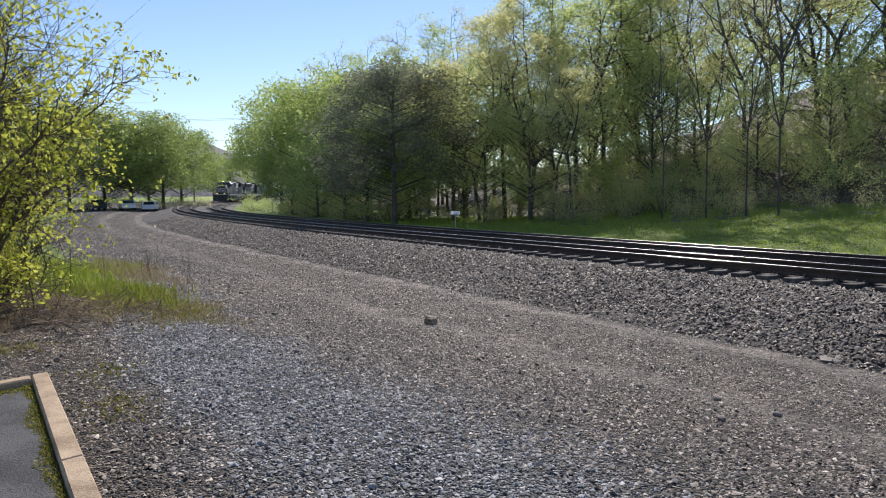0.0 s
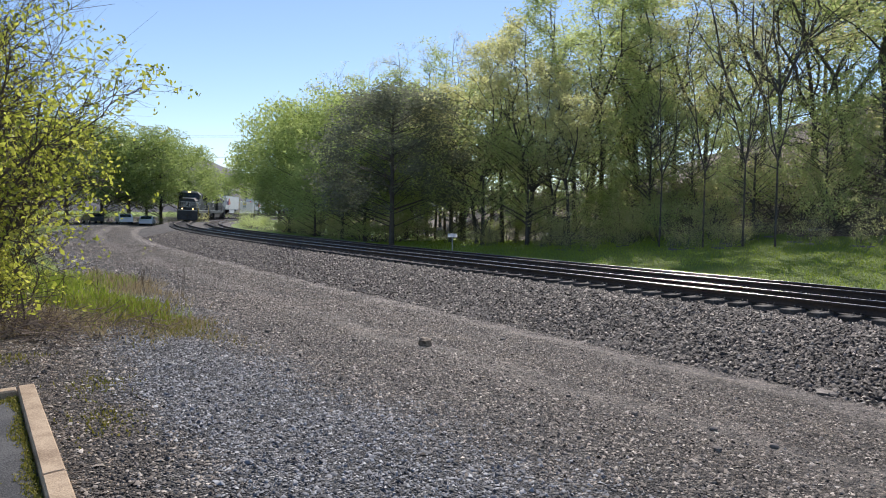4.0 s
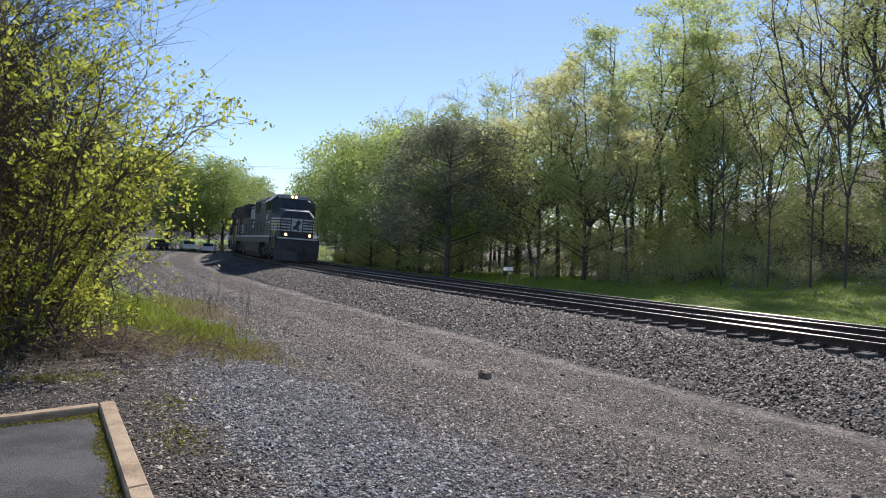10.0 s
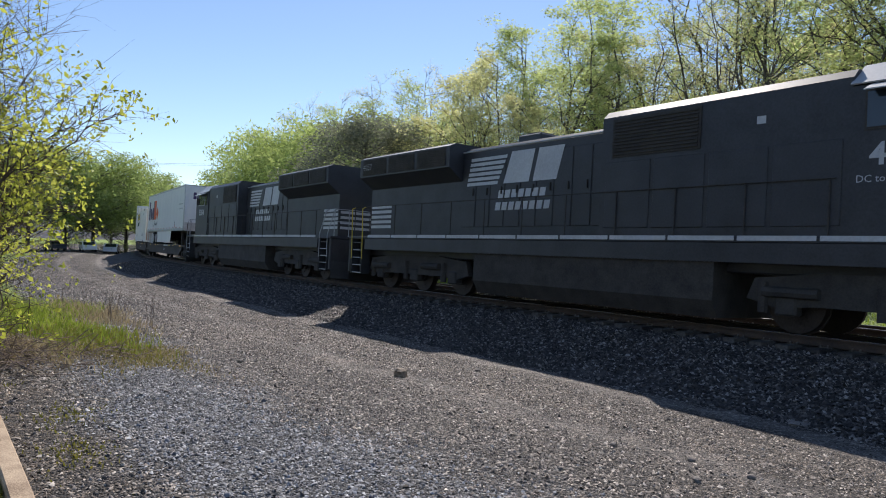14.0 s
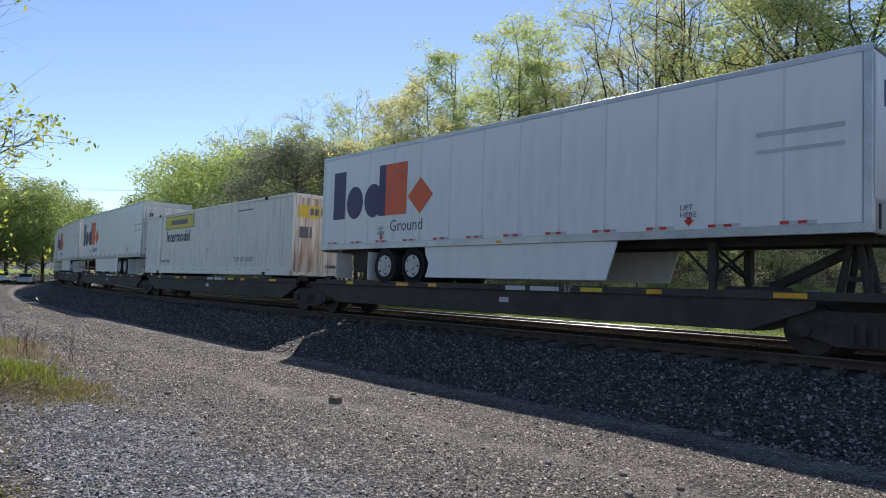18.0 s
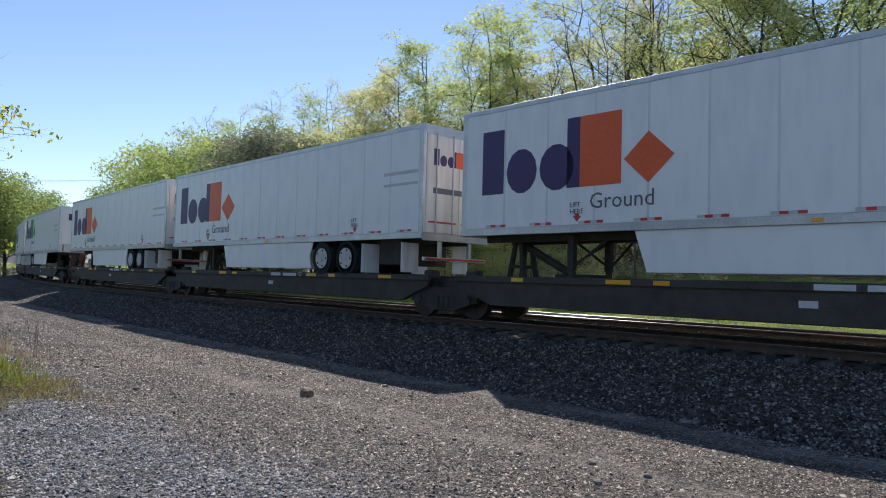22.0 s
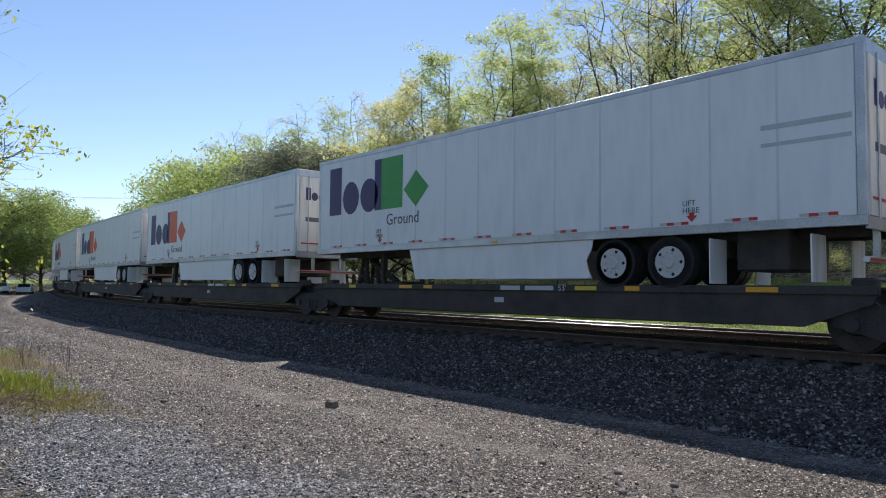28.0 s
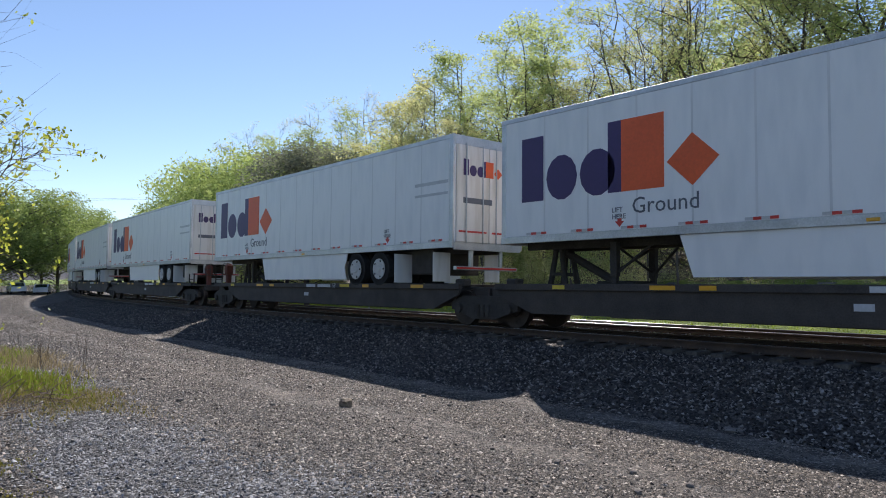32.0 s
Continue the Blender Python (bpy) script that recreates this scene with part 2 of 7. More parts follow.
# ---- ground ----
def ground_mat():
    """Gravel in bands beside the ballast, lawn and leaf litter, mixed by where they lie."""
    m, t, p, add, link = nodes_of("gravel")
    c = add("TexCoord")

    def value(op, a, b, clamp=False):
        n = add("Math")
        n.operation, n.use_clamp = op, clamp
        for k, v in enumerate((a, b)):
            if isinstance(v, (int, float)):
                n.inputs[k].default_value = v
            else:
                link(v, n.inputs[k])
        return n.outputs[0]

    def attribute(name):
        n = add("Attribute")
        n.attribute_name = name
        return n.outputs["Fac"]

    def blend(fac, a, b, kind="MIX"):
        n = add("MixRGB")
        n.blend_type = kind
        for k, v in enumerate((fac, a, b)):
            if isinstance(v, (int, float)):
                n.inputs[k].default_value = v
            else:
                link(v, n.inputs[k])
        return n.outputs[0]

    vor = add("TexVoronoi")
    vor.inputs["Scale"].default_value = 52
    vor2 = add("TexVoronoi")
    vor2.inputs["Scale"].default_value = 21
    for v in (vor, vor2):
        link(c.outputs["Object"], v.inputs["Vector"])
    patch, fine = noise_node(t, link, add, 0.45, 6, 0.62), noise_node(t, link, add, 2.2, 5, 0.6)
    # bands by the distance from the track
    warp = value("ADD", attribute("line_d"), value("MULTIPLY", value("SUBTRACT", patch.outputs["Fac"], 0.5), 1.5))
    warp = value("ADD", warp, value("MULTIPLY", value("SUBTRACT", fine.outputs["Fac"], 0.5), 1.5))
    near = add("MapRange")
    near.inputs[1].default_value, near.inputs[2].default_value = 4.0, 14.0
    link(warp, near.inputs[0])
    band = ramp_node(add, [(0.0, (0.129, 0.109, 0.094)), (0.055, (0.188, 0.161, 0.139)), (0.09, (0.198, 0.17, 0.145)), (0.13, (0.135, 0.115, 0.097)), (0.24, (0.131, 0.108, 0.086)), (0.30, (0.108, 0.089, 0.072)), (0.345, (0.172, 0.148, 0.126)), (0.385, (0.165, 0.142, 0.120)), (0.44, (0.103, 0.086, 0.071)), (0.58, (0.117, 0.106, 0.098)), (0.68, (0.165, 0.165, 0.172)), (0.8, (0.160, 0.160, 0.166)), (0.86, (0.115, 0.093, 0.075)), (1.0, (0.125, 0.100, 0.078))])
    link(near.outputs[0], band.inputs[0])
    # dust lies smooth in the two wheel tracks, stones stand clear elsewhere
    dusty = ramp_node(add, [(0.03, (0, 0, 0)), (0.065, (0.85, 0.85, 0.85)), (0.095, (0.85, 0.85, 0.85)), (0.13, (0.1, 0.1, 0.1)), (0.22, (0.3, 0.3, 0.3)), (0.30, (0.1, 0.1, 0.1)), (0.345, (0.7, 0.7, 0.7)), (0.385, (0.7, 0.7, 0.7)), (0.43, (0.05, 0.05, 0.05))])
    link(near.outputs[0], dusty.inputs[0])
    rgb = add("SeparateColor")
    link(vor.outputs["Color"], rgb.inputs[0])
    rgb2 = add("SeparateColor")
    link(vor2.outputs["Color"], rgb2.inputs[0])
    speck = ramp_node(add, [(0.12, (0.07, 0.07, 0.07)), (0.42, (0.42, 0.42, 0.42)), (0.62, (1.1, 1.08, 1.05)), (0.85, (3.6, 3.5, 3.3))])
    link(value("ADD", value("MULTIPLY", rgb.outputs[0], 0.6), value("MULTIPLY", rgb2.outputs[0], 0.4)), speck.inputs[0])
    amount = value("SUBTRACT", 0.95, value("MULTIPLY", dusty.outputs[0], 0.62))
    stone = blend(amount, band.outputs[0], speck.outputs[0], "MULTIPLY")
    # patches where the stones lie thin or damp
    mottle = noise_node(t, link, add, 1.1, 7, 0.7)
    shade = ramp_node(add, [(0.33, (0.62, 0.61, 0.60)), (0.5, (1.0, 1.0, 1.0)), (0.68, (1.5, 1.47, 1.42))])
    link(mottle.outputs["Fac"], shade.inputs[0])
    stone = blend(1.0, stone, shade.outputs[0], "MULTIPLY")
    # lawn
    g1, g2 = noise_node(t, link, add, 0.5, 5), noise_node(t, link, add, 45, 5)
    lawn = ramp_node(add, [(0.3, (0.15, 0.22, 0.025)), (0.5, (0.26, 0.36, 0.045)), (0.7, (0.40, 0.46, 0.09))])
    link(value("ADD", value("MULTIPLY", g1.outputs["Fac"], 0.5), value("MULTIPLY", g2.outputs["Fac"], 0.5)), lawn.inputs[0])
    # dead leaves
    lv = add("TexVoronoi")
    lv.inputs["Scale"].default_value = 17
    link(c.outputs["Object"], lv.inputs["Vector"])
    lrgb = add("SeparateColor")
    link(lv.outputs["Color"], lrgb.inputs[0])
    dead = ramp_node(add, [(0.0, (0.05, 0.035, 0.025)), (0.5, (0.16, 0.115, 0.075)), (0.85, (0.30, 0.235, 0.155)), (1.0, (0.42, 0.36, 0.27))])
    link(lrgb.outputs[0], dead.inputs[0])

    def edge_of(name, wide):
        e = value("ADD", attribute(name), value("MULTIPLY", value("SUBTRACT", fine.outputs["Fac"], 0.5), wide))
        r = ramp_node(add, [(0.42, (0, 0, 0)), (0.58, (1, 1, 1))])
        link(e, r.inputs[0])
        return r.outputs[0]

    col = blend(edge_of("litter", 1.6), blend(edge_of("lawn", 0.9), stone, lawn.outputs[0]), dead.outputs[0])
    link(col, p.inputs["Base Color"])
    p.inputs["Roughness"].default_value = 0.85
    b = add("Bump")
    b.inputs["Strength"].default_value, b.inputs["Distance"].default_value = 1.0, 0.055
    calm = value("SUBTRACT", 1.15, dusty.outputs[0])
    link(value("MULTIPLY", value("SUBTRACT", value("ADD", rgb.outputs[1], value("MULTIPLY", rgb2.outputs[1], 0.5)), value("MULTIPLY", vor.outputs["Distance"], 1.3)), calm), b.inputs["Height"])
    link(b.outputs[0], p.inputs["Normal"])
    return m


GRAVEL = ground_mat()
BALLAST = surf("ballast", (0.020, 0.017, 0.016), (0.12, 0.104, 0.092), 0.9, 0, 1.2, 24, 1.0, 0.05, spread=0.12)
ASPHALT = surf("asphalt", (0.033, 0.033, 0.035), (0.092, 0.091, 0.090), 0.9, 0, 1.4, 75, 1.0, 0.01, spread=0.035)
CONCRETE = surf("kerb_concrete", (0.23, 0.155, 0.095), (0.50, 0.375, 0.25), 0.9, 0, 4, 90, 0.7, 0.006, spread=0.1)
HILL_WOOD_HAZED = surf("hazed_far_woods", (0.08, 0.078, 0.085), (0.17, 0.16, 0.165), 1.0, 0, 0.006, 0.05, 0.8, 6.0)


def axis(lo, hi, fine_lo, fine_hi, step):
    inner = np.arange(fine_lo, fine_hi + step / 2, step)
    left = fine_lo - np.geomspace(step * 1.3, fine_lo - lo, 34)[::-1]
    right = fine_hi + np.geomspace(step * 1.3, hi - fine_hi, 34)
    return np.concatenate([left, inner, right])


gx, gy = axis(-3500, 3500, -46, 34, 0.8), axis(-3500, 3500, -6, 70, 0.8)
GX, GY = np.meshgrid(gx, gy)
GZ = land(GX, GY)
idx = np.arange(GX.size).reshape(GX.shape)
faces = np.stack([idx[:-1, :-1], idx[:-1, 1:], idx[1:, 1:], idx[1:, :-1]], -1).reshape(-1, 4)
gm = raw_mesh("ground", np.stack([GX.ravel(), GY.ravel(), GZ.ravel()], 1), faces, GRAVEL, True)
vs_, vd_ = to_line(GX, GY)
vx, vy = GX.ravel(), GY.ravel()
lawn_ = np.clip(smooth(-5.2, -6.2, vd_) + smooth(330, 380, np.hypot(vx, vy)) + smooth(40, 50, vd_) * (vs_ > -20), 0, 1)
lawn_ = np.maximum(lawn_, smooth(10.6, 12.2, vd_) * smooth(2.0, 4.5, vs_) * smooth(84, 74, vs_))
litter_ = smooth(17.2, 19.4, -vd_ + wave(vx, vy, 4)) * (vs_ < 400)
litter_ = np.maximum(litter_, smooth(10.9, 12.3, vd_) * smooth(-2.6, -0.8, vs_) * smooth(10, 7, vs_))
for nm, data in (("line_d", vd_), ("lawn", lawn_), ("litter", litter_)):
    gm.attributes.new(nm, "FLOAT", "POINT").data.foreach_set("value", data.astype(np.float32))
ground = tagged(new("ground", gm), "gravel drive, lawn and wooded slope beside the railway", "ground", kind="structure")

# far ridge with bare spring woods, distance haze mixed into its grey base colour
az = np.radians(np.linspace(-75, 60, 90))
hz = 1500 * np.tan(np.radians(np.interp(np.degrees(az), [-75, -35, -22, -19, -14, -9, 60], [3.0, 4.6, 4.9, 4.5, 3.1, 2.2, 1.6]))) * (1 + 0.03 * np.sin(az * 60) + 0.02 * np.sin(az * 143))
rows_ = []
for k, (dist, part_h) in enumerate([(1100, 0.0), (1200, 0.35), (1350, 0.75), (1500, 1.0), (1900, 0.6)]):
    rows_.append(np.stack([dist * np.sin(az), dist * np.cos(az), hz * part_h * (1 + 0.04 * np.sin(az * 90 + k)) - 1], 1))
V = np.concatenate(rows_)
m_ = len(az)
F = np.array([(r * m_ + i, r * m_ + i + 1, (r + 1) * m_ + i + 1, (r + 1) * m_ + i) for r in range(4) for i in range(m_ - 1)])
tagged(new("backdrop_ridge", raw_mesh("ridge", V, F, HILL_WOOD_HAZED, True)), "distant wooded ridge, its colour greyed for haze", "hill", kind="structure")

# ---- ballast bed under both tracks, lying in one slightly tilted plane ----
TILT = math.tan(radians(LEAN))
TRACK_2 = -4.0
s_b = np.arange(-60, 300, 0.5)
prof = [(4.6, -0.86), (4.1, -0.74), (3.2, -0.53), (2.2, -0.34), (1.7, -0.275), (1.0, -0.25), (0.75, -0.2), (-0.75, -0.185), (-2.0, -0.22), (-3.25, -0.185), (-4.75, -0.185), (-5.7, -0.2), (-6.4, -0.4), (-7.3, -0.75)]
prof = [(d, z + min(0, (d - 0.75)) * TILT if d > -6 else z - 0.2) for d, z in prof]
verts = []
for d, z in prof:
    x, y, _ = on_line(s_b, d)
    verts.append(np.stack([x, y, z + (0.02 * wave(x, y, 0.6, d) + 0.045 * wave(x, y, 1.3, 2) * (d > 2.5)) * (abs(d + 1.6) > 2.9)], 1))
n_ = len(s_b)
F = np.array([(r * n_ + i, (r + 1) * n_ + i, (r + 1) * n_ + i + 1, r * n_ + i + 1) for r in range(len(prof) - 1) for i in range(n_ - 1)])
ballast = tagged(new("ballast_bed", raw_mesh("ballast_bed", np.concatenate(verts), F, BALLAST, True)), "bed of crushed grey-brown stone under two tracks", "ballast", kind="structure")


def stones(name, x, y, z, size, mat, label, rng):
    """Many loose angular stones in one mesh."""
    n = len(x)
    octa = np.array([(1, 0, 0), (-1, 0, 0), (0, 1, 0), (0, -1, 0), (0, 0, 1), (0, 0, -1)], float)
    tri = np.array([(0, 2, 4), (2, 1, 4), (1, 3, 4), (3, 0, 4)])
    v = octa[None] * rng.uniform(0.6, 1.25, (n, 6, 1)) + rng.normal(0, 0.22, (n, 6, 3))
    v *= size[:, None, None] * rng.uniform((0.75, 0.75, 0.5), (1.2, 1.1, 0.9), (n, 3))[:, None, :]
    a = rng.uniform(0, 2 * np.pi, n)
    ca, sa = np.cos(a)[:, None], np.sin(a)[:, None]
    tip = rng.normal(0, 0.4, n)[:, None]
    X, Y, Z = v[..., 0], v[..., 1], v[..., 2]
    X, Z = X * np.cos(tip) - Z * np.sin(tip), X * np.sin(tip) + Z * np.cos(tip)
    X, Y = X * ca - Y * sa, X * sa + Y * ca
    P = np.stack([X + x[:, None], Y + y[:, None], Z + z[:, None]], -1).reshape(-1, 3)
    Fc = (tri[None] + 6 * np.arange(n)[:, None, None]).reshape(-1, 3)
    return tagged(new(name, raw_mesh(name, P, Fc, mat)), label, "gravel", kind="stuff")


def stone_mat(name, stops):
    m, t, p, add, link = nodes_of(name)
    g = add("NewGeometry")
    r = ramp_node(add, stops)
    link(g.outputs["Random Per Island"], r.inputs[0])
    n = noise_node(t, link, add, 90, 3)
    mul = add("MixRGB")
    mul.blend_type = "MULTIPLY"
    mul.inputs[0].default_value = 0.5
    link(r.outputs[0], mul.inputs[1])
    link(n.outputs["Fac"], mul.inputs[2])
    link(mul.outputs[0], p.inputs["Base Color"])
    p.inputs["Roughness"].default_value = 0.8
    return m


STONES_A = stone_mat("grey_stones", [(0, (0.045, 0.046, 0.050)), (0.4, (0.165, 0.168, 0.180)), (0.8, (0.37, 0.375, 0.392)), (1, (0.60, 0.60, 0.605))])
STONES_B = stone_mat("brown_stones", [(0, (0.04, 0.033, 0.027)), (0.4, (0.145, 0.119, 0.097)), (0.8, (0.37, 0.31, 0.255)), (1, (0.74, 0.65, 0.55))])
STONES_C = stone_mat("ballast_stones", [(0, (0.022, 0.018, 0.016)), (0.45, (0.075, 0.061, 0.051)), (0.8, (0.21, 0.175, 0.148)), (1, (0.55, 0.48, 0.41))])
rng = np.random.default_rng(4)


LOT = Vector((-3.36, 6.42))
LOT_A, LOT_B = Vector((0.535, -0.845)), Vector((-0.69, -0.724))


def in_lot(x, y):
    """Whether places lie on the asphalt lot, whose corner is at LOT."""
    det = LOT_A.x * LOT_B.y - LOT_A.y * LOT_B.x
    px, py = x - LOT.x, y - LOT.y
    return ((px * LOT_B.y - py * LOT_B.x) / det > -0.02) & ((py * LOT_A.x - px * LOT_A.y) / det > -0.02)


def scatter(n, x0, x1, y0, y1):
    y = y0 + (y1 - y0) * rng.random(n) ** 1.35
    return rng.uniform(x0, x1, n), y


sx, sy = scatter(250000, -9.0, 9.5, 1.6, 17.0)
ss, sd_ = to_line(sx, sy)
ok = (np.abs(np.degrees(np.arctan2(sx, sy)) - 5) < 43 + 9 * rng.random(len(sx))) & (sd_ > 4.5) & ~in_lot(sx, sy) & (rng.random(len(sx)) < np.where(sy > 9, 0.8, 1))
sx, sy, sd_ = sx[ok], sy[ok], sd_[ok]
# few stones on the dusty wheel track and on the strip of dead leaves
keep = rng.random(len(sx)) < np.interp(sd_ + 0.35 * wave(sx, sy, 0.9), [4.3, 4.6, 5.0, 5.3, 7.0, 7.4, 7.8, 8.2, 12.2, 12.8], [0.9, 0.2, 0.25, 1, 1, 0.3, 0.3, 1, 1, 0.5])
sx, sy, sd_ = sx[keep], sy[keep], sd_[keep]
near_ = sd_ + 0.8 * wave(sx, sy, 1.1) + 1.2 * (rng.random(len(sx)) - 0.5) > 10.3
near_ &= sd_ + 0.5 * wave(sx, sy, 0.7) + 0.7 * (rng.random(len(sx)) - 0.5) < 12.2
for name, sel, mat, lab in (("gravel_grey", near_, STONES_A, "loose blue-grey crushed gravel on the drive"), ("gravel_brown", ~near_, STONES_B, "loose brownish gravel beside the ballast")):
    stones(name, sx[sel], sy[sel], land(sx[sel], sy[sel]) + 0.002, rng.uniform(0.0075, 0.0195, sel.sum()) * (1 + 0.6 * (rng.random(sel.sum()) > 0.93)), mat, lab, rng)
fs_, fd_ = rng.uniform(0, 34, 26000), rng.uniform(4.5, 11.5, 26000)
ffx, ffy, _ = on_line(fs_, fd_)
far_ok = np.hypot(ffx, ffy) > 14
ffx, ffy = ffx[far_ok], ffy[far_ok]
stones("gravel_far", ffx, ffy, land(ffx, ffy) + 0.004, rng.uniform(0.012, 0.03, len(ffx)), STONES_B, "loose brownish gravel further along the drive", rng)
bs = -9 + 60 * rng.random(84000) ** 1.6
bd = np.where(rng.random(84000) < 0.92, rng.uniform(1.0, 4.65, 84000), rng.uniform(-2.7, -1.3, 84000))
bx, by, _ = on_line(bs, bd)
bz = np.interp(-bd, [-d for d, _ in prof], [z for _, z in prof])
stones("ballast_stones", bx, by, bz + 0.014 + 0.045 * wave(bx, by, 1.3, 2) * np.interp(bd, [2.2, 3.2], [0, 1]), rng.uniform(0.018, 0.044, len(bx)), STONES_C, "loose crushed stones of the ballast shoulder", rng)

# ---- tracks ----
STEEL = surf("rail_steel", (0.36, 0.35, 0.34), (0.50, 0.49, 0.48), 0.24, 1.0, 2, 50, 0.05, 0.002)
RUST = surf("rail_rust", (0.035, 0.026, 0.022), (0.10, 0.065, 0.045), 0.85, 0.1, 3, 40, 0.3, 0.003)
TIE = surf("old_tie", (0.035, 0.030, 0.027), (0.13, 0.115, 0.10), 0.9, 0, 4, 35, 0.7, 0.012, rand=0.25)
PLATE = surf("tie_plate", (0.10, 0.085, 0.075), (0.30, 0.28, 0.26), 0.45, 0.8, 5, 60, 0.2, 0.003)


def swept(name, outline, s0, s1, step, centre, mat, parent):
    """An outline of (d, z) drawn along the line, in the tilted plane of the tracks."""
    ss_ = np.arange(s0, s1 + step / 2, step)
    vs = []
    for d, z in outline:
        x, y, _ = on_line(ss_, centre + d)
        vs.append(np.stack([x, y, np.full(len(ss_), z + (centre + d - 0.75) * TILT)], 1))
    n, k = len(ss_), len(outline)
    fs_ = [(r * n + i, r * n + i + 1, ((r + 1) % k) * n + i + 1, ((r + 1) % k) * n + i) for r in range(k) for i in range(n - 1)]
    return part(name, raw_mesh(name, np.concatenate(vs), fs_, mat), None, parent)


tie_shape = Shape().box(-0.115, 0.115, -1.3, 1.3, -0.36, -0.178, 0.012)
tie_mesh = tie_shape.mesh("tie", TIE)
plate_shape = Shape()
for side in (-1, 1):
    c = side * 0.75
    plate_shape.box(-0.10, 0.10, c - 0.18, c + 0.18, -0.178, -0.165, 0.004)
    for k in (-0.06, 0.06):
        plate_shape.box(k - 0.012, k + 0.012, c - 0.135, c - 0.10, -0.165, -0.13)
        plate_shape.box(k - 0.012, k + 0.012, c + 0.10, c + 0.135, -0.165, -0.13)
plate_mesh = plate_shape.mesh("tie_plates", PLATE)
for track_no, centre in ((1, 0.0), (2, TRACK_2)):
    track = tagged(new("track_%d" % track_no), "railway track with polished rails on dark wooden ties", "railway track", kind="structure")
    for side in (0.75, -0.75):
        swept("rail_head", [(side - 0.033, -0.009), (side - 0.026, -0.001), (side, 0.002), (side + 0.026, -0.001), (side + 0.033, -0.009)], -150, 300, 1.0, centre, STEEL, track)
        swept("rail_web", [(side - 0.036, -0.010), (side - 0.034, -0.04), (side - 0.009, -0.06), (side - 0.009, -0.14), (side - 0.07, -0.165), (side + 0.07, -0.165), (side + 0.009, -0.14), (side + 0.009, -0.06), (side + 0.034, -0.04), (side + 0.036, -0.010)], -150, 300, 1.0, centre, RUST, track)
    far_v, far_f = [], []
    for k in range(-24, 560):
        s = k * 0.52
        x, y, h = on_line(s, centre)
        m = Matrix.Translation((x, y, (centre - 0.75) * TILT)) @ pose(0, 0, 0, 0, 0, math.degrees(h) + random.uniform(-0.8, 0.8)) @ pose(0, 0, 0, LEAN)
        if k < (120 if track_no == 1 else 60):
            for me, nm in ((tie_mesh, "tie"), (plate_mesh, "tie_plate")):
                ob = new(nm, me)
                ob.parent, ob.matrix_basis = track, m
        else:
            b_ = len(far_v)
            far_v += [tuple(m @ Vector(v)) for v in tie_shape.v]
            far_f += [tuple(i + b_ for i in f) for f in tie_shape.f]
    me = bpy.data.meshes.new("far_ties")
    me.from_pydata(far_v, [], far_f)
    me.materials.append(TIE)
    ob = new("far_ties", me)
    ob.parent = track
    tagged(ob, kind="stuff")

# ---- train ----
NOSE_13, V_A, V_B = -0.22, 11.395, 10.75


def nose_at(t):
    slowing = 0.12 * float(smooth(13, 17, t)) + 0.3 * float(smooth(13.4, 14.1, t) * smooth(16.4, 14.8, t)) + 0.0035 * max(0.0, t - 18) ** 2
    return NOSE_13 + (V_A * (13 - t) if t < 13 else -V_B * (t - 13)) + slowing


def on_rails(off, t, wheelbase=12.0, flip=False):
    """The pose of a vehicle whose middle runs off metres behind the train's nose."""
    s = nose_at(t) + off
    xa, ya, _ = on_line(s - wheelbase / 2)
    xb, yb, _ = on_line(s + wheelbase / 2)
    m = Matrix.Translation(((xa + xb) / 2, (ya + yb) / 2, -0.75 * TILT)) @ pose(0, 0, 0, 0, 0, math.degrees(math.atan2(ya - yb, xa - xb))) @ pose(0, 0, 0, -LEAN)
    return m @ pose(0, 0, 0, 0, 0, 180) if flip else m


TIMES = [0, 1, 2, 3, 4, 5, 6, 7, 8, 9, 10, 11, 12, 12.5, 13, 13.4, 13.7, 14, 14.3, 14.6, 15, 15.5, 16, 16.5] + list(range(17, 33))
MOVING = []


def paint(name, c, rough=0.5, metal=0.0, grime=0.25, emit=0.0):
    dark = tuple(v * (1 - grime) for v in c)
    m = surf(name, dark, c, rough, metal, 1.3, 18, 0.06, 0.003, spread=0.2)
    if emit:
        p = m.node_tree.nodes["Principled BSDF"]
        p.inputs["Emission Color"].default_value, p.inputs["Emission Strength"].default_value = (*c, 1), emit
    return m


def streaked(name, c1, c2, rough=0.45, stretch=8.0):
    """Paint with dirt that runs down it."""
    m, t, p, add, link = nodes_of(name)
    c = add("TexCoord")
    mp = add("Mapping")
    mp.inputs["Scale"].default_value = (stretch, stretch, 0.7)
    n = add("TexNoise")
    n.inputs["Scale"].default_value, n.inputs["Detail"].default_value = 1.0, 6
    link(c.outputs["Object"], mp.inputs[0])
    link(mp.outputs[0], n.inputs["Vector"])
    info = add("ObjectInfo")
    mul = add("Math")
    mul.operation = "MULTIPLY_ADD"
    mul.inputs[1].default_value = 0.16
    link(info.outputs["Random"], mul.inputs[0])
    link(n.outputs["Fac"], mul.inputs[2])
    r = ramp_node(add, [(0.38, c1), (0.62, c2)])
    link(mul.outputs[0], r.inputs[0])
    link(r.outputs[0], p.inputs["Base Color"])
    p.inputs["Roughness"].default_value = rough
    b = add("Bump")
    b.inputs["Strength"].default_value, b.inputs["Distance"].default_value = 0.08, 0.004
    link(n.outputs["Fac"], b.inputs["Height"])
    link(b.outputs[0], p.inputs["Normal"])
    return m


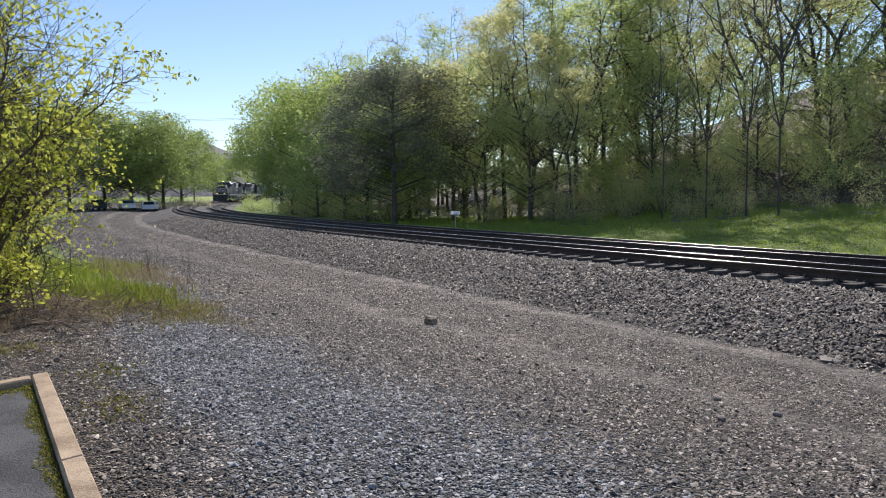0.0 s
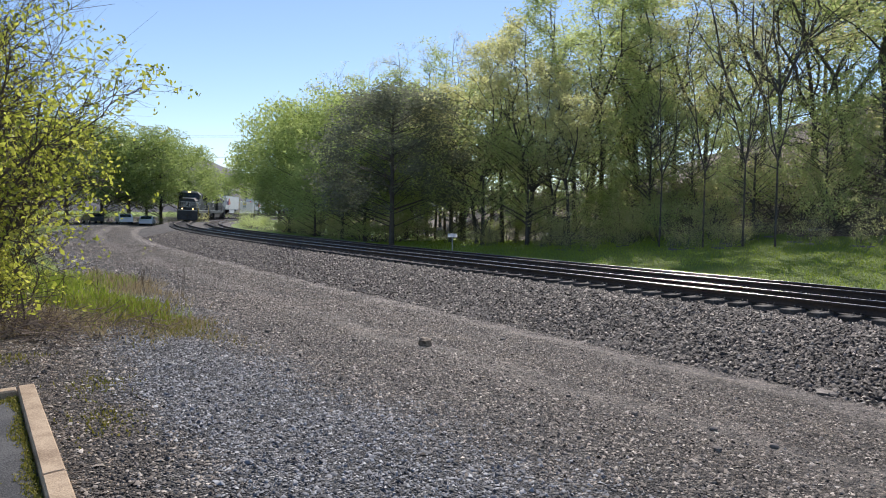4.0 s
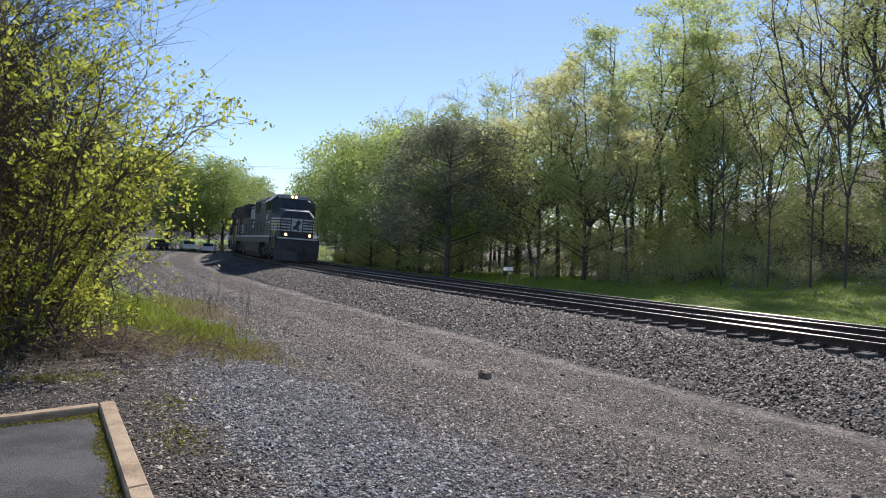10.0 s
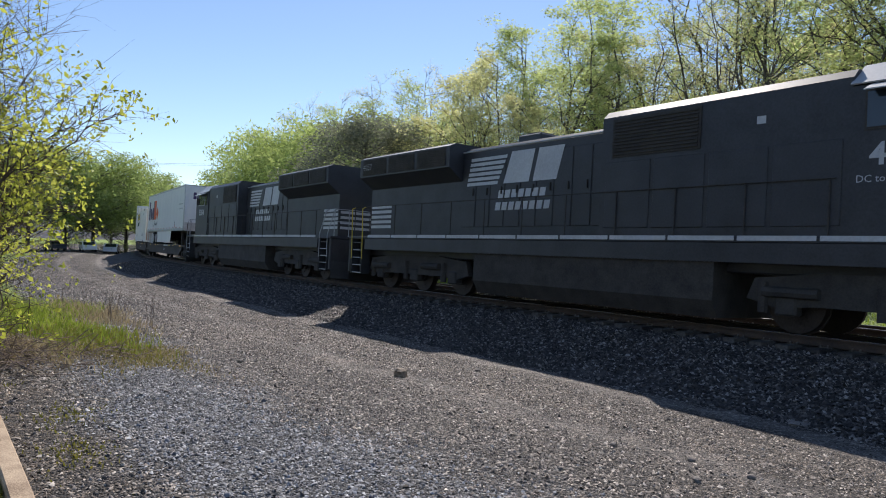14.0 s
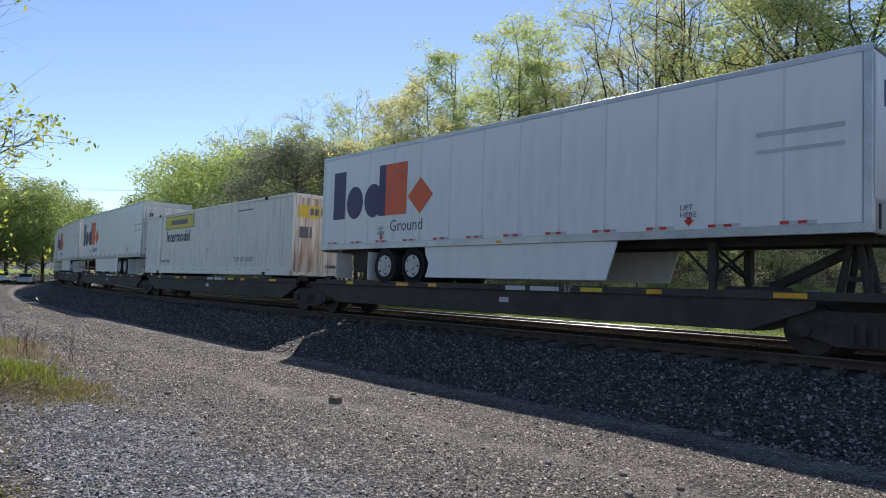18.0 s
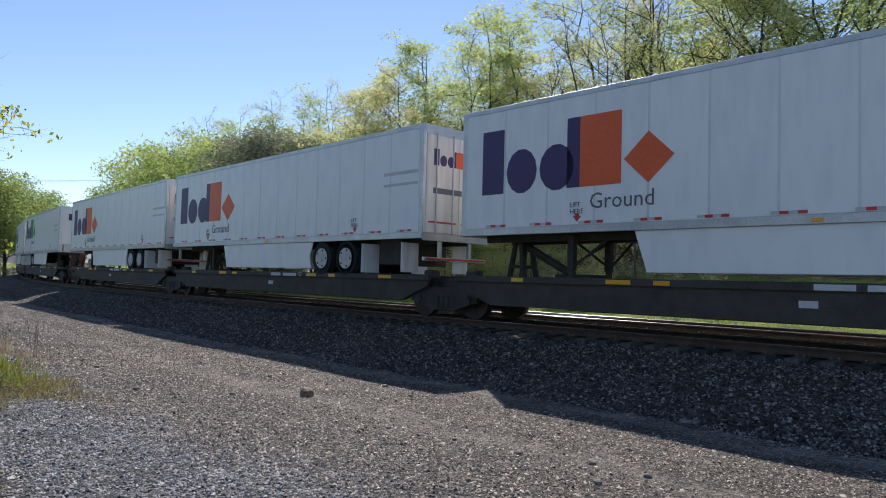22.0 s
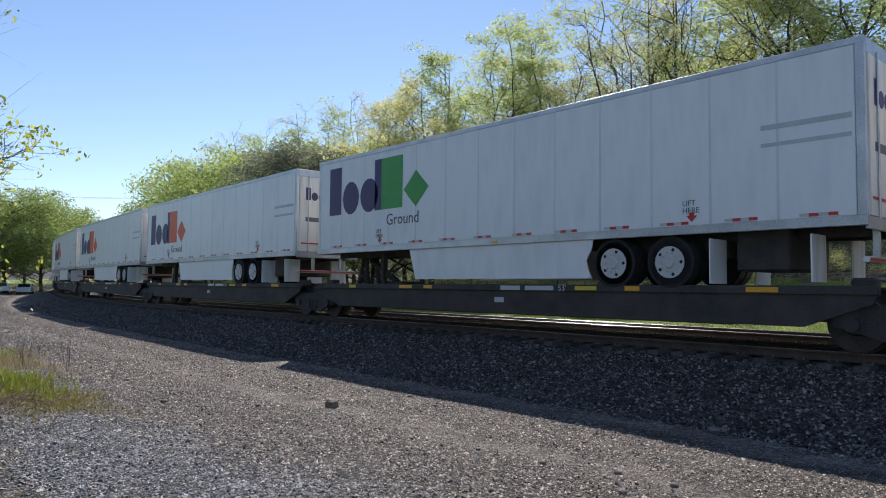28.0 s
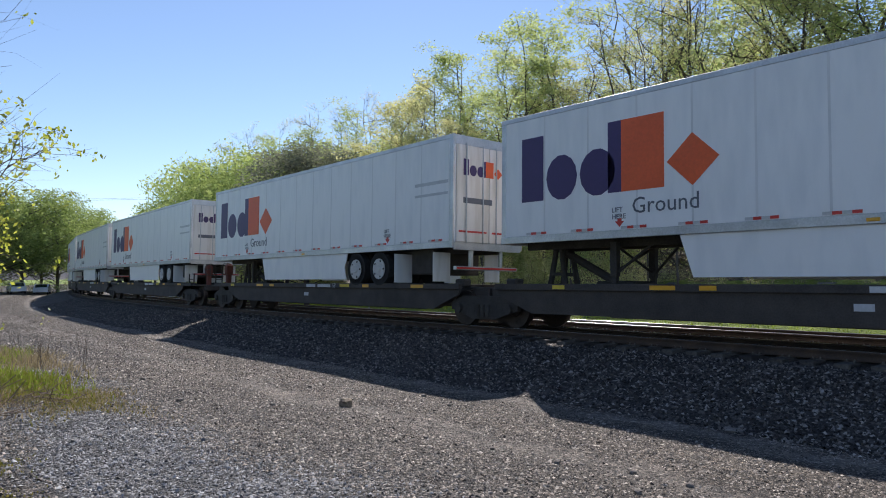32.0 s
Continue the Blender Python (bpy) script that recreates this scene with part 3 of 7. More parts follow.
WHITE = streaked("trailer_white", (0.74, 0.75, 0.76), (0.82, 0.82, 0.82), 0.35, 3.0)
CONT_WHITE = streaked("container_white", (0.66, 0.64, 0.58), (0.80, 0.78, 0.72), 0.5)
RUSTY_DOOR = streaked("rusty_door", (0.40, 0.25, 0.16), (0.78, 0.74, 0.67), 0.6, 6.0)
DOOR_WHITE = streaked("door_white", (0.66, 0.62, 0.56), (0.80, 0.77, 0.73), 0.55, 5)
SEAM_GREY = streaked("seam_grey", (0.56, 0.57, 0.58), (0.70, 0.70, 0.70), 0.45, 3.0)
ALU = surf("aluminium", (0.40, 0.41, 0.42), (0.62, 0.63, 0.64), 0.4, 0.6, 2, 30, 0.1, 0.003)
BLACK = surf("loco_black", (0.022, 0.022, 0.025), (0.050, 0.050, 0.055), 0.5, 0, 1.5, 25, 0.05, 0.003)
GRIME = surf("running_gear", (0.028, 0.025, 0.023), (0.075, 0.066, 0.058), 0.8, 0.1, 3, 30, 0.4, 0.006)
DECK = surf("car_brown_black", (0.035, 0.030, 0.028), (0.085, 0.072, 0.063), 0.75, 0.1, 2, 30, 0.3, 0.005)
STRIPE = paint("stripe_white", (0.62, 0.62, 0.62), 0.5, 0, 0.35)
ROOF_PALE = paint("roof_pale", (0.42, 0.43, 0.44), 0.5, 0, 0.3)
YELLOW = paint("safety_yellow", (0.75, 0.55, 0.05), 0.5)
AMBER = paint("amber_reflector", (0.85, 0.42, 0.03), 0.35)
RED = paint("red_tape", (0.62, 0.04, 0.03), 0.35)
PURPLE = paint("logo_purple", (0.055, 0.03, 0.13), 0.45)
ORANGE = paint("logo_orange", (0.85, 0.13, 0.03), 0.45)
GREEN_LOGO = paint("logo_green", (0.05, 0.36, 0.06), 0.45)
GREY_TEXT = paint("grey_lettering", (0.13, 0.14, 0.17), 0.5)
PALE_TEXT = paint("faded_lettering", (0.58, 0.59, 0.61), 0.5)
DARK_GREEN = paint("dark_green_lettering", (0.02, 0.075, 0.06), 0.5)
SIGN_YELLOW = paint("sign_yellow", (0.80, 0.60, 0.05), 0.5)
RUBBER = surf("tyre_rubber", (0.012, 0.012, 0.012), (0.03, 0.03, 0.03), 0.85, 0, 4, 60, 0.3, 0.004)
WHEEL_WHITE = paint("wheel_white", (0.62, 0.62, 0.61), 0.4)
WHEEL_STEEL = surf("wheel_steel", (0.025, 0.02, 0.018), (0.07, 0.055, 0.048), 0.55, 0.6, 3, 30, 0.2, 0.004)
LAMP = paint("lamp_lit", (1.0, 0.58, 0.22), 0.2, 0, 0.0, 4.5)
SPRING_RED = paint("worn_red", (0.13, 0.035, 0.025), 0.7)


def glass_mat():
    m, t, p, add, link = nodes_of("cab_glass")
    p.inputs["Base Color"].default_value = (0.02, 0.03, 0.04, 1)
    p.inputs["Roughness"].default_value = 0.06
    p.inputs["Specular IOR Level"].default_value = 0.8
    return m


GLASS = glass_mat()


def letters(text, size, mat, parent, m, name="lettering", bold=0.0, label=""):
    """Built-in font letters, standing 4 mm proud; m carries their lower left corner, x along the text, z off the surface."""
    cu = bpy.data.curves.new("letters", "FONT")
    cu.body, cu.size, cu.extrude, cu.offset = text, size, 0.002, bold
    cu.resolution_u = 2
    tmp = bpy.data.objects.new("letters", cu)
    me = bpy.data.meshes.new_from_object(tmp)
    bpy.data.objects.remove(tmp)
    bpy.data.curves.remove(cu)
    me.materials.clear()
    ob = part(name, me, mat, parent, label)
    ob.matrix_basis = m
    return ob


def on_side(x, z, side, y, width=0.0):
    """A place on the side of a vehicle for letters that start at the viewer's left; side -1 is the right-hand side."""
    if side < 0:
        return Matrix.Translation((x, -y, z)) @ pose(0, 0, 0, 90, 0, 0)
    return Matrix.Translation((x, y, z)) @ pose(0, 0, 0, 90, 0, 180)


def blocks(outlines, x, z, side, y):
    """Flat plates (u, v outlines from a lower left corner) on a vehicle's side."""
    sh = Shape()
    for o in outlines:
        pts_ = [((x + u) if side < 0 else (x - u), z + v) for u, v in o]
        sh.prism(pts_, -y - 0.004 if side < 0 else y, -y if side < 0 else y + 0.004)
    return sh


def rect(u0, u1, v0, v1, lean=0.0):
    return [(u0, v0), (u1, v0), (u1 + lean, v1), (u0 + lean, v1)]


def oval(u0, u1, v0, v1, n=14):
    return [((u0 + u1) / 2 + (u1 - u0) / 2 * math.cos(2 * math.pi * k / n), (v0 + v1) / 2 + (v1 - v0) / 2 * math.sin(2 * math.pi * k / n)) for k in range(n)]


def wheelset(parent, x, r=0.46, z=None):
    """An axle with two flanged wheels, under a truck."""
    z = r if z is None else z
    sh = Shape().tube((0, -1.0, 0), (0, 1.0, 0), 0.085, None, 8)
    for sd in (-1, 1):
        sh.tube((0, sd * 0.69, 0), (0, sd * 0.82, 0), r, r * 0.985, 24)
        sh.tube((0, sd * 0.655, 0), (0, sd * 0.69, 0), r + 0.025, r + 0.025, 24)
        sh.tube((0, sd * 0.82, 0), (0, sd * 0.86, 0), r * 0.42, r * 0.36, 12)
        for k in range(5):
            a = 2 * math.pi * k / 5
            sh.tube((0.62 * r * math.cos(a), sd * 0.815, 0.62 * r * math.sin(a)), (0.62 * r * math.cos(a), sd * 0.832, 0.62 * r * math.sin(a)), 0.05, None, 6)
    ob = part("wheelset", sh, WHEEL_STEEL, parent)
    ob.location = (x, 0, z)
    return ob


# ---------------- locomotive ----------------
def lamp_rim(x0, x1, y, z, r):
    """A short open pipe round a lamp."""
    sh, n = Shape(), 18
    ring = [(math.cos(2 * math.pi * k / n), math.sin(2 * math.pi * k / n)) for k in range(n)]
    v = [(x, y + q * c, z + q * s_) for x, q in ((x0, r), (x1, r), (x1, r + 0.012), (x0, r + 0.012)) for c, s_ in ring]
    return sh.add(v, [(a * n + k, a * n + (k + 1) % n, ((a + 1) % 4) * n + (k + 1) % n, ((a + 1) % 4) * n + k) for a in range(4) for k in range(n)])


def locomotive(number, off, flip, old):
    lo = thing("locomotive", "black diesel freight locomotive with white stripes, number %s" % number, "locomotive", "locomotives")
    part("underframe", Shape().box(-10.7, 10.2, -1.0, 1.0, 1.05, 1.60, 0.03).box(-10.75, 10.25, -1.52, 1.52, 1.60, 1.70, 0.02), BLACK, lo)
    for sd in (-1, 1):
        part("side_sill", Shape().box(-9.6, 8.6, sd * 1.50 - 0.03, sd * 1.50 + 0.03, 1.24, 1.60), BLACK, lo)
        y = sd * 1.535
        for k in range(12):
            x0 = -9.4 + k * 1.5
            part("sill_stripe", Shape().box(x0, x0 + 1.44, min(y, y + 0.006 * sd), max(y, y + 0.006 * sd), 1.645, 1.735), STRIPE, lo, "white reflective stripe" if k == 0 else "")
    part("fuel_tank", Shape().loft([(-1.45, 0.50), (-1.25, 0.16), (1.25, 0.16), (1.45, 0.50), (1.45, 1.26), (1.2, 1.36), (-1.2, 1.36), (-1.45, 1.26)], -3.7, 3.6), GRIME, lo)
    part("air_reservoir", Shape().tube((-3.0, -1.28, 1.45), (-0.2, -1.28, 1.45), 0.17, None, 12).tube((0.1, -1.28, 1.45), (2.7, -1.28, 1.45), 0.17, None, 12), GRIME, lo)
    for xc in (6.9, -6.95):
        sh = Shape()
        for sd in (-1, 1):
            sh.prism([(xc - 2.75, 0.60), (xc - 2.6, 0.98), (xc - 1.2, 1.12), (xc + 1.2, 1.12), (xc + 2.6, 0.98), (xc + 2.75, 0.60), (xc + 2.2, 0.46), (xc + 1.5, 0.52), (xc - 1.5, 0.52), (xc - 2.2, 0.46)], sd * 1.12 - 0.09, sd * 1.12 + 0.09)
            for ax in (-2.0, 0, 2.0):
                sh.box(xc + ax - 0.2, xc + ax + 0.2, sd * 1.12 - 0.13, sd * 1.12 + 0.13, 0.32, 0.70, 0.04)
                sh.tube((xc + ax - 0.42, sd * 1.22, 0.36), (xc + ax - 0.42, sd * 1.22, 0.92), 0.09, None, 8)
            sh.tube((xc - 2.4, sd * 1.26, 0.74), (xc - 1.4, sd * 1.26, 0.74), 0.10, None, 8)
            sh.tube((xc + 0.5, sd * 1.26, 0.80), (xc + 1.4, sd * 1.26, 0.80), 0.10, None, 8)
        sh.box(xc - 1.0, xc + 1.0, -1.05, 1.05, 0.55, 1.0, 0.05)
        tk = part("truck", sh, GRIME, lo)
        for ax in (-2.0, 0, 2.0):
            wheelset(tk, xc + ax, 0.53)
    # hood behind the cab
    ht = 4.52
    w = 1.46
    part("equipment_cabinet", Shape().loft([(-w, 1.70), (-w, ht - 0.16), (-w + 0.16, ht), (w - 0.16, ht), (w, ht - 0.16), (w, 1.70)], 0.7, 6.0), BLACK, lo)
    hw = 0.98
    part("engine_hood", Shape().loft([(-hw, 1.70), (-hw, 4.16), (-hw + 0.14, 4.30), (hw - 0.14, 4.30), (hw, 4.16), (hw, 1.70)], -5.0, 0.7), BLACK, lo)
    part("hood_edge", Shape().tube((-5.0, -hw - 0.005, 4.19), (0.7, -hw - 0.005, 4.19), 0.025, None, 6).tube((-5.0, hw + 0.005, 4.19), (0.7, hw + 0.005, 4.19), 0.025, None, 6), ROOF_PALE, lo, "pale line along the roof edge")
    rad = [(-hw, 1.70), (-hw, 3.35), (-1.5, 3.72), (-1.52, 4.34), (-1.30, 4.44), (1.30, 4.44), (1.52, 4.34), (1.5, 3.72), (hw, 3.35), (hw, 1.70)]
    part("radiator_hood", Shape().loft(rad, -10.2, -5.0), BLACK, lo)
    for sd in (-1, 1):
        for k in range(9):
            x0 = -4.9 + k * 0.62
            part("hood_door", Shape().box(x0, x0 + 0.56, sd * (hw + 0.012) - 0.012, sd * (hw + 0.012) + 0.012, 2.0, 3.95, 0.01), BLACK, lo)
            part("door_handle", Shape().box(x0 + 0.44, x0 + 0.47, sd * (hw + 0.04) - 0.018, sd * (hw + 0.04) + 0.018, 2.9, 3.1), GRIME, lo)
        for k in range(3):
            x0 = -10.0 + k * 1.66
            g = Shape().box(x0, x0 + 1.5, sd * 1.515 - 0.01, sd * 1.515 + 0.02, 3.78, 4.30)
            for q in range(8):
                g.box(x0 + 0.03, x0 + 1.47, sd * 1.54 - 0.008, sd * 1.54 + 0.008, 3.80 + q * 0.062, 3.825 + q * 0.062)
            part("radiator_grille", g, GRIME, lo)
        for k in range(4):
            x0 = 0.85 + k * 1.28
            part("cabinet_door", Shape().box(x0, x0 + 1.18, sd * (w + 0.01) - 0.012, sd * (w + 0.01) + 0.012, 1.9, 3.35, 0.01), BLACK, lo)
        part("cabinet_label", Shape().box(4.35, 4.52, sd * (w + 0.006) - 0.005, sd * (w + 0.006) + 0.005, 3.78, 3.92), STRIPE, lo)
        g = Shape().box(1.0, 3.2, sd * (w + 0.012) - 0.01, sd * (w + 0.012) + 0.02, 3.45, 4.30)
        for q in range(11):
            g.box(1.05, 3.15, sd * (w + 0.04) - 0.01, sd * (w + 0.04) + 0.01, 3.50 + q * 0.072, 3.53 + q * 0.072)
        part("blower_grille", g, GRIME, lo)
    part("exhaust_pipe", Shape().box(-3.3, -2.4, -0.42, 0.42, 4.30, 4.60, 0.04).box(-3.1, -2.6, -0.25, 0.25, 4.60, 4.66), BLACK, lo)
    part("silencer_box", Shape().box(-1.2, 0.2, -0.35, 0.35, 4.30, 4.44, 0.05), BLACK, lo)
    part("radiator_fan_deck", Shape().box(-9.6, -5.5, -1.1, 1.1, 4.44, 4.52, 0.03), GRIME, lo)
    # cab and nose
    part("cab", Shape().add(
        [(6.0, -1.5, 1.70), (6.0, 1.5, 1.70), (8.5, -1.5, 1.70), (8.5, 1.5, 1.70), (6.0, -1.5, 4.18), (6.0, 1.5, 4.18), (8.15, -1.5, 4.14), (8.15, 1.5, 4.14),
         (6.0, -1.02, 4.58), (6.0, 1.02, 4.58), (8.0, -0.98, 4.62), (8.0, 0.98, 4.62), (8.5, -1.5, 3.58), (8.5, 1.5, 3.58), (8.75, -0.9, 3.66), (8.75, 0.9, 3.66), (8.75, -0.9, 1.70), (8.75, 0.9, 1.70), (8.42, -0.9, 4.32), (8.42, 0.9, 4.32)],
        [(0, 2, 12, 6, 4), (1, 5, 7, 13, 3), (0, 4, 8, 9, 5, 1), (4, 6, 10, 8), (5, 9, 11, 7), (8, 10, 11, 9), (6, 12, 14, 18), (7, 19, 15, 13), (18, 14, 15, 19), (10, 18, 19, 11), (6, 18, 10), (7, 11, 19), (2, 16, 14, 12), (3, 13, 15, 17), (16, 17, 15, 14), (0, 1, 3, 17, 16, 2)]), BLACK, lo)
    part("cab_roof", Shape().add([(5.98, -1.04, 4.60), (5.98, 1.04, 4.60), (8.02, -1.0, 4.64), (8.02, 1.0, 4.64), (5.98, -1.53, 4.20), (5.98, 1.53, 4.20), (8.16, -1.53, 4.16), (8.16, 1.53, 4.16), (5.98, -1.04, 4.63), (5.98, 1.04, 4.63), (8.02, -1.0, 4.67), (8.02, 1.0, 4.67), (5.98, -1.55, 4.22), (5.98, 1.55, 4.22), (8.18, -1.55, 4.18), (8.18, 1.55, 4.18)],
        [(8, 10, 11, 9), (8, 12, 14, 10), (9, 11, 15, 13), (0, 1, 3, 2), (0, 2, 6, 4), (1, 5, 7, 3), (12, 4, 6, 14), (13, 15, 7, 5), (10, 14, 6, 2), (11, 3, 7, 15), (8, 0, 4, 12), (9, 13, 5, 1), (10, 2, 3, 11), (8, 9, 1, 0)]), ROOF_PALE, lo, "pale grey cab roof")
    for sd in (-1, 1):
        for x0, x1 in ((6.25, 6.62), (6.72, 7.32), (7.38, 7.92)):
            part("window_frame", Shape().box(x0 - 0.04, x1 + 0.04, sd * 1.505 - 0.015, sd * 1.505 + 0.015, 3.44, 4.10), GRIME if x0 < 6.7 else ROOF_PALE, lo)
            part("side_window", Shape().box(x0, x1, sd * 1.515 - 0.02, sd * 1.515 + 0.02, 3.48, 4.06), GLASS, lo, "dark cab glass" if x0 < 6.5 else "")
        part("sun_visor", Shape().add([(6.3, sd * 1.5, 4.16), (7.95, sd * 1.5, 4.14), (6.3, sd * 1.82, 4.02), (7.95, sd * 1.82, 4.0), (6.3, sd * 1.5, 4.19), (7.95, sd * 1.5, 4.17), (6.3, sd * 1.82, 4.04), (7.95, sd * 1.82, 4.02)],
             [(0, 1, 3, 2), (4, 6, 7, 5), (0, 2, 6, 4), (1, 5, 7, 3), (2, 3, 7, 6), (0, 4, 5, 1)]), ROOF_PALE, lo, "pale metal sun visor")
        part("mirror", Shape().box(8.02, 8.06, sd * 1.56 - 0.06, sd * 1.56 + 0.06, 3.5, 3.9, 0.01), GRIME, lo)
        # windscreens
        a, b = (0.06, 0.86) if sd > 0 else (-0.86, -0.06)
        part("windscreen", Shape().add([(8.762, a, 3.72), (8.762, b, 3.72), (8.46, b, 4.25), (8.46, a, 4.25), (8.70, a, 3.72), (8.70, b, 3.72), (8.41, b, 4.25), (8.41, a, 4.25)], [(0, 1, 2, 3), (4, 7, 6, 5), (0, 4, 5, 1), (1, 5, 6, 2), (2, 6, 7, 3), (3, 7, 4, 0)]), GLASS, lo)
        part("number_board", Shape().box(8.34, 8.42, sd * 0.75 - 0.30, sd * 0.75 + 0.30, 4.38, 4.60, 0.01), ROOF_PALE, lo)
        letters(number, 0.17, GREY_TEXT, lo, Matrix.Translation((8.425, sd * 0.75 - 0.22, 4.43)) @ pose(0, 0, 0, 90, 0, 90), "board_number")
        part("headlight", Shape().tube((8.34, sd * 0.13, 4.50), (8.40, sd * 0.13, 4.50), 0.085, 0.09, 16), LAMP, lo, "lit headlight")
        part("headlight_rim", lamp_rim(8.37, 8.48, sd * 0.13, 4.50, 0.095), BLACK, lo)
        letters(number, 0.50, STRIPE, lo, on_side(6.30 if sd < 0 else 7.80, 2.88, sd, 1.503), "road_number", 0.012, "white road number")
        if not old:
            letters("DC to AC", 0.17, STRIPE, lo, on_side(6.1 if sd < 0 else 8.1, 2.60, sd, 1.503), "small_lettering")
            part("small_bar", blocks([rect(0, 0.72, 0, 0.12)], 7.35 if sd < 0 else 6.9, 2.60, sd, 1.5), PALE_TEXT, lo)
        else:
            part("small_bar", blocks([rect(0, 0.5, 0, 0.08)], 5.6 if sd < 0 else 6.1, 2.35, sd, 1.462), STRIPE, lo)
    part("number_board_hood", Shape().box(8.15, 8.38, -1.06, 1.06, 4.36, 4.64, 0.04), ROOF_PALE, lo)
    nose = Shape().add([(8.5, -1.48, 1.70), (8.5, 1.48, 1.70), (9.95, -1.12, 1.70), (9.95, 1.12, 1.70), (8.5, -1.48, 3.28), (8.5, 1.48, 3.28), (9.95, -1.10, 3.05), (9.95, 1.10, 3.05), (8.7, -1.05, 3.64), (8.7, 1.05, 3.64), (9.75, -0.80, 3.46), (9.75, 0.80, 3.46)],
        [(0, 2, 6, 4), (1, 5, 7, 3), (2, 3, 7, 6), (4, 6, 10, 8), (5, 9, 11, 7), (6, 7, 11, 10), (8, 10, 11, 9), (0, 4, 8, 9, 5, 1), (0, 1, 3, 2)])
    part("nose", nose, BLACK, lo)
    part("nose_top", Shape().add([(8.76, -0.98, 3.636), (8.76, 0.98, 3.636), (9.73, 0.76, 3.472), (9.73, -0.76, 3.472), (8.76, -0.98, 3.648), (8.76, 0.98, 3.648), (9.73, 0.76, 3.484), (9.73, -0.76, 3.484)], [(0, 1, 2, 3), (4, 7, 6, 5), (0, 4, 5, 1), (1, 5, 6, 2), (2, 6, 7, 3), (3, 7, 4, 0)]), ROOF_PALE, lo, "pale top of the nose")
    for k in range(5):
        z0 = 2.10 + k * 0.19
        for sd in (-1, 1):
            q = lambda x: sd * (1.48 - 0.36 * (x - 8.5) / 1.45 + 0.010)
            xs = (8.52, 9.93)
            part("nose_stripe", Shape().add([(xs[0], q(xs[0]), z0), (xs[1], q(xs[1]), z0), (xs[1], q(xs[1]), z0 + 0.10), (xs[0], q(xs[0]), z0 + 0.10), (xs[0], q(xs[0]) - sd * 0.006, z0), (xs[1], q(xs[1]) - sd * 0.006, z0), (xs[1], q(xs[1]) - sd * 0.006, z0 + 0.10), (xs[0], q(xs[0]) - sd * 0.006, z0 + 0.10)], [(0, 1, 2, 3), (4, 7, 6, 5), (0, 4, 5, 1), (1, 5, 6, 2), (2, 6, 7, 3), (3, 7, 4, 0)]), STRIPE, lo)
            part("front_stripe", Shape().box(9.952, 9.958, 0.42 * sd if sd > 0 else -1.06, 1.06 if sd > 0 else -0.42, z0, z0 + 0.10), STRIPE, lo)
    part("front_emblem", Shape().box(9.952, 9.959, -0.36, 0.36, 2.10, 2.97), STRIPE, lo, "white square emblem with a dark shape")
    part("emblem_shape", Shape().add([(9.966, y, z) for y, z in ((-0.22, 2.16), (-0.04, 2.30), (0.06, 2.14), (0.16, 2.20), (0.10, 2.45), (0.24, 2.70), (0.12, 2.90), (-0.02, 2.78), (-0.10, 2.52), (-0.26, 2.40))] + [(9.961, y, z) for y, z in ((-0.22, 2.16), (-0.04, 2.30), (0.06, 2.14), (0.16, 2.20), (0.10, 2.45), (0.24, 2.70), (0.12, 2.90), (-0.02, 2.78), (-0.10, 2.52), (-0.26, 2.40))], [tuple(range(10)), tuple(range(19, 9, -1))] + [(k, 10 + k, 10 + (k + 1) % 10, (k + 1) % 10) for k in range(10)]), BLACK, lo)
    # front platform
    part("anticlimber", Shape().box(9.95, 10.5, -1.42, 1.42, 1.52, 1.70, 0.03), BLACK, lo)
    part("front_sill_stripe", Shape().box(10.505, 10.512, -1.35, 1.35, 1.56, 1.66), STRIPE, lo)
    for end, x in ((1, 10.4), (-1, -10.75)):
        part("pilot", Shape().box(min(x, x - 0.15 * end), max(x, x - 0.15 * end), -1.5, 1.5, 0.45, 1.6, 0.03), BLACK, lo)
        pl = Shape().add([(x, -1.45, 0.75), (x, 1.45, 0.75), (x, -1.45, 0.12), (x, 1.45, 0.12), (x + 0.28 * end, 0.0, 0.75), (x + 0.34 * end, 0.0, 0.12), (x - 0.05 * end, -1.45, 0.12), (x - 0.05 * end, 1.45, 0.12)], [(0, 2, 5, 4), (4, 5, 3, 1), (0, 4, 1), (2, 3, 5)])
        part("snow_plough", pl, BLACK, lo)
        part("coupler", Shape().box(min(x, x + 0.72 * end), max(x, x + 0.72 * end), -0.12, 0.12, 0.72, 0.96, 0.03).box(min(x + 0.45 * end, x + 0.76 * end), max(x + 0.45 * end, x + 0.76 * end), -0.2, 0.2, 0.66, 1.02, 0.05), GRIME, lo)
        hose = Shape()
        for yy in (-0.6, -0.45, 0.45, 0.6):
            hose.pipe([(x, yy, 1.0), (x + 0.12 * end, yy, 0.8), (x + 0.1 * end, yy * 0.8, 0.5)], 0.025, 6)
        part("brake_hoses", hose, RUBBER, lo)
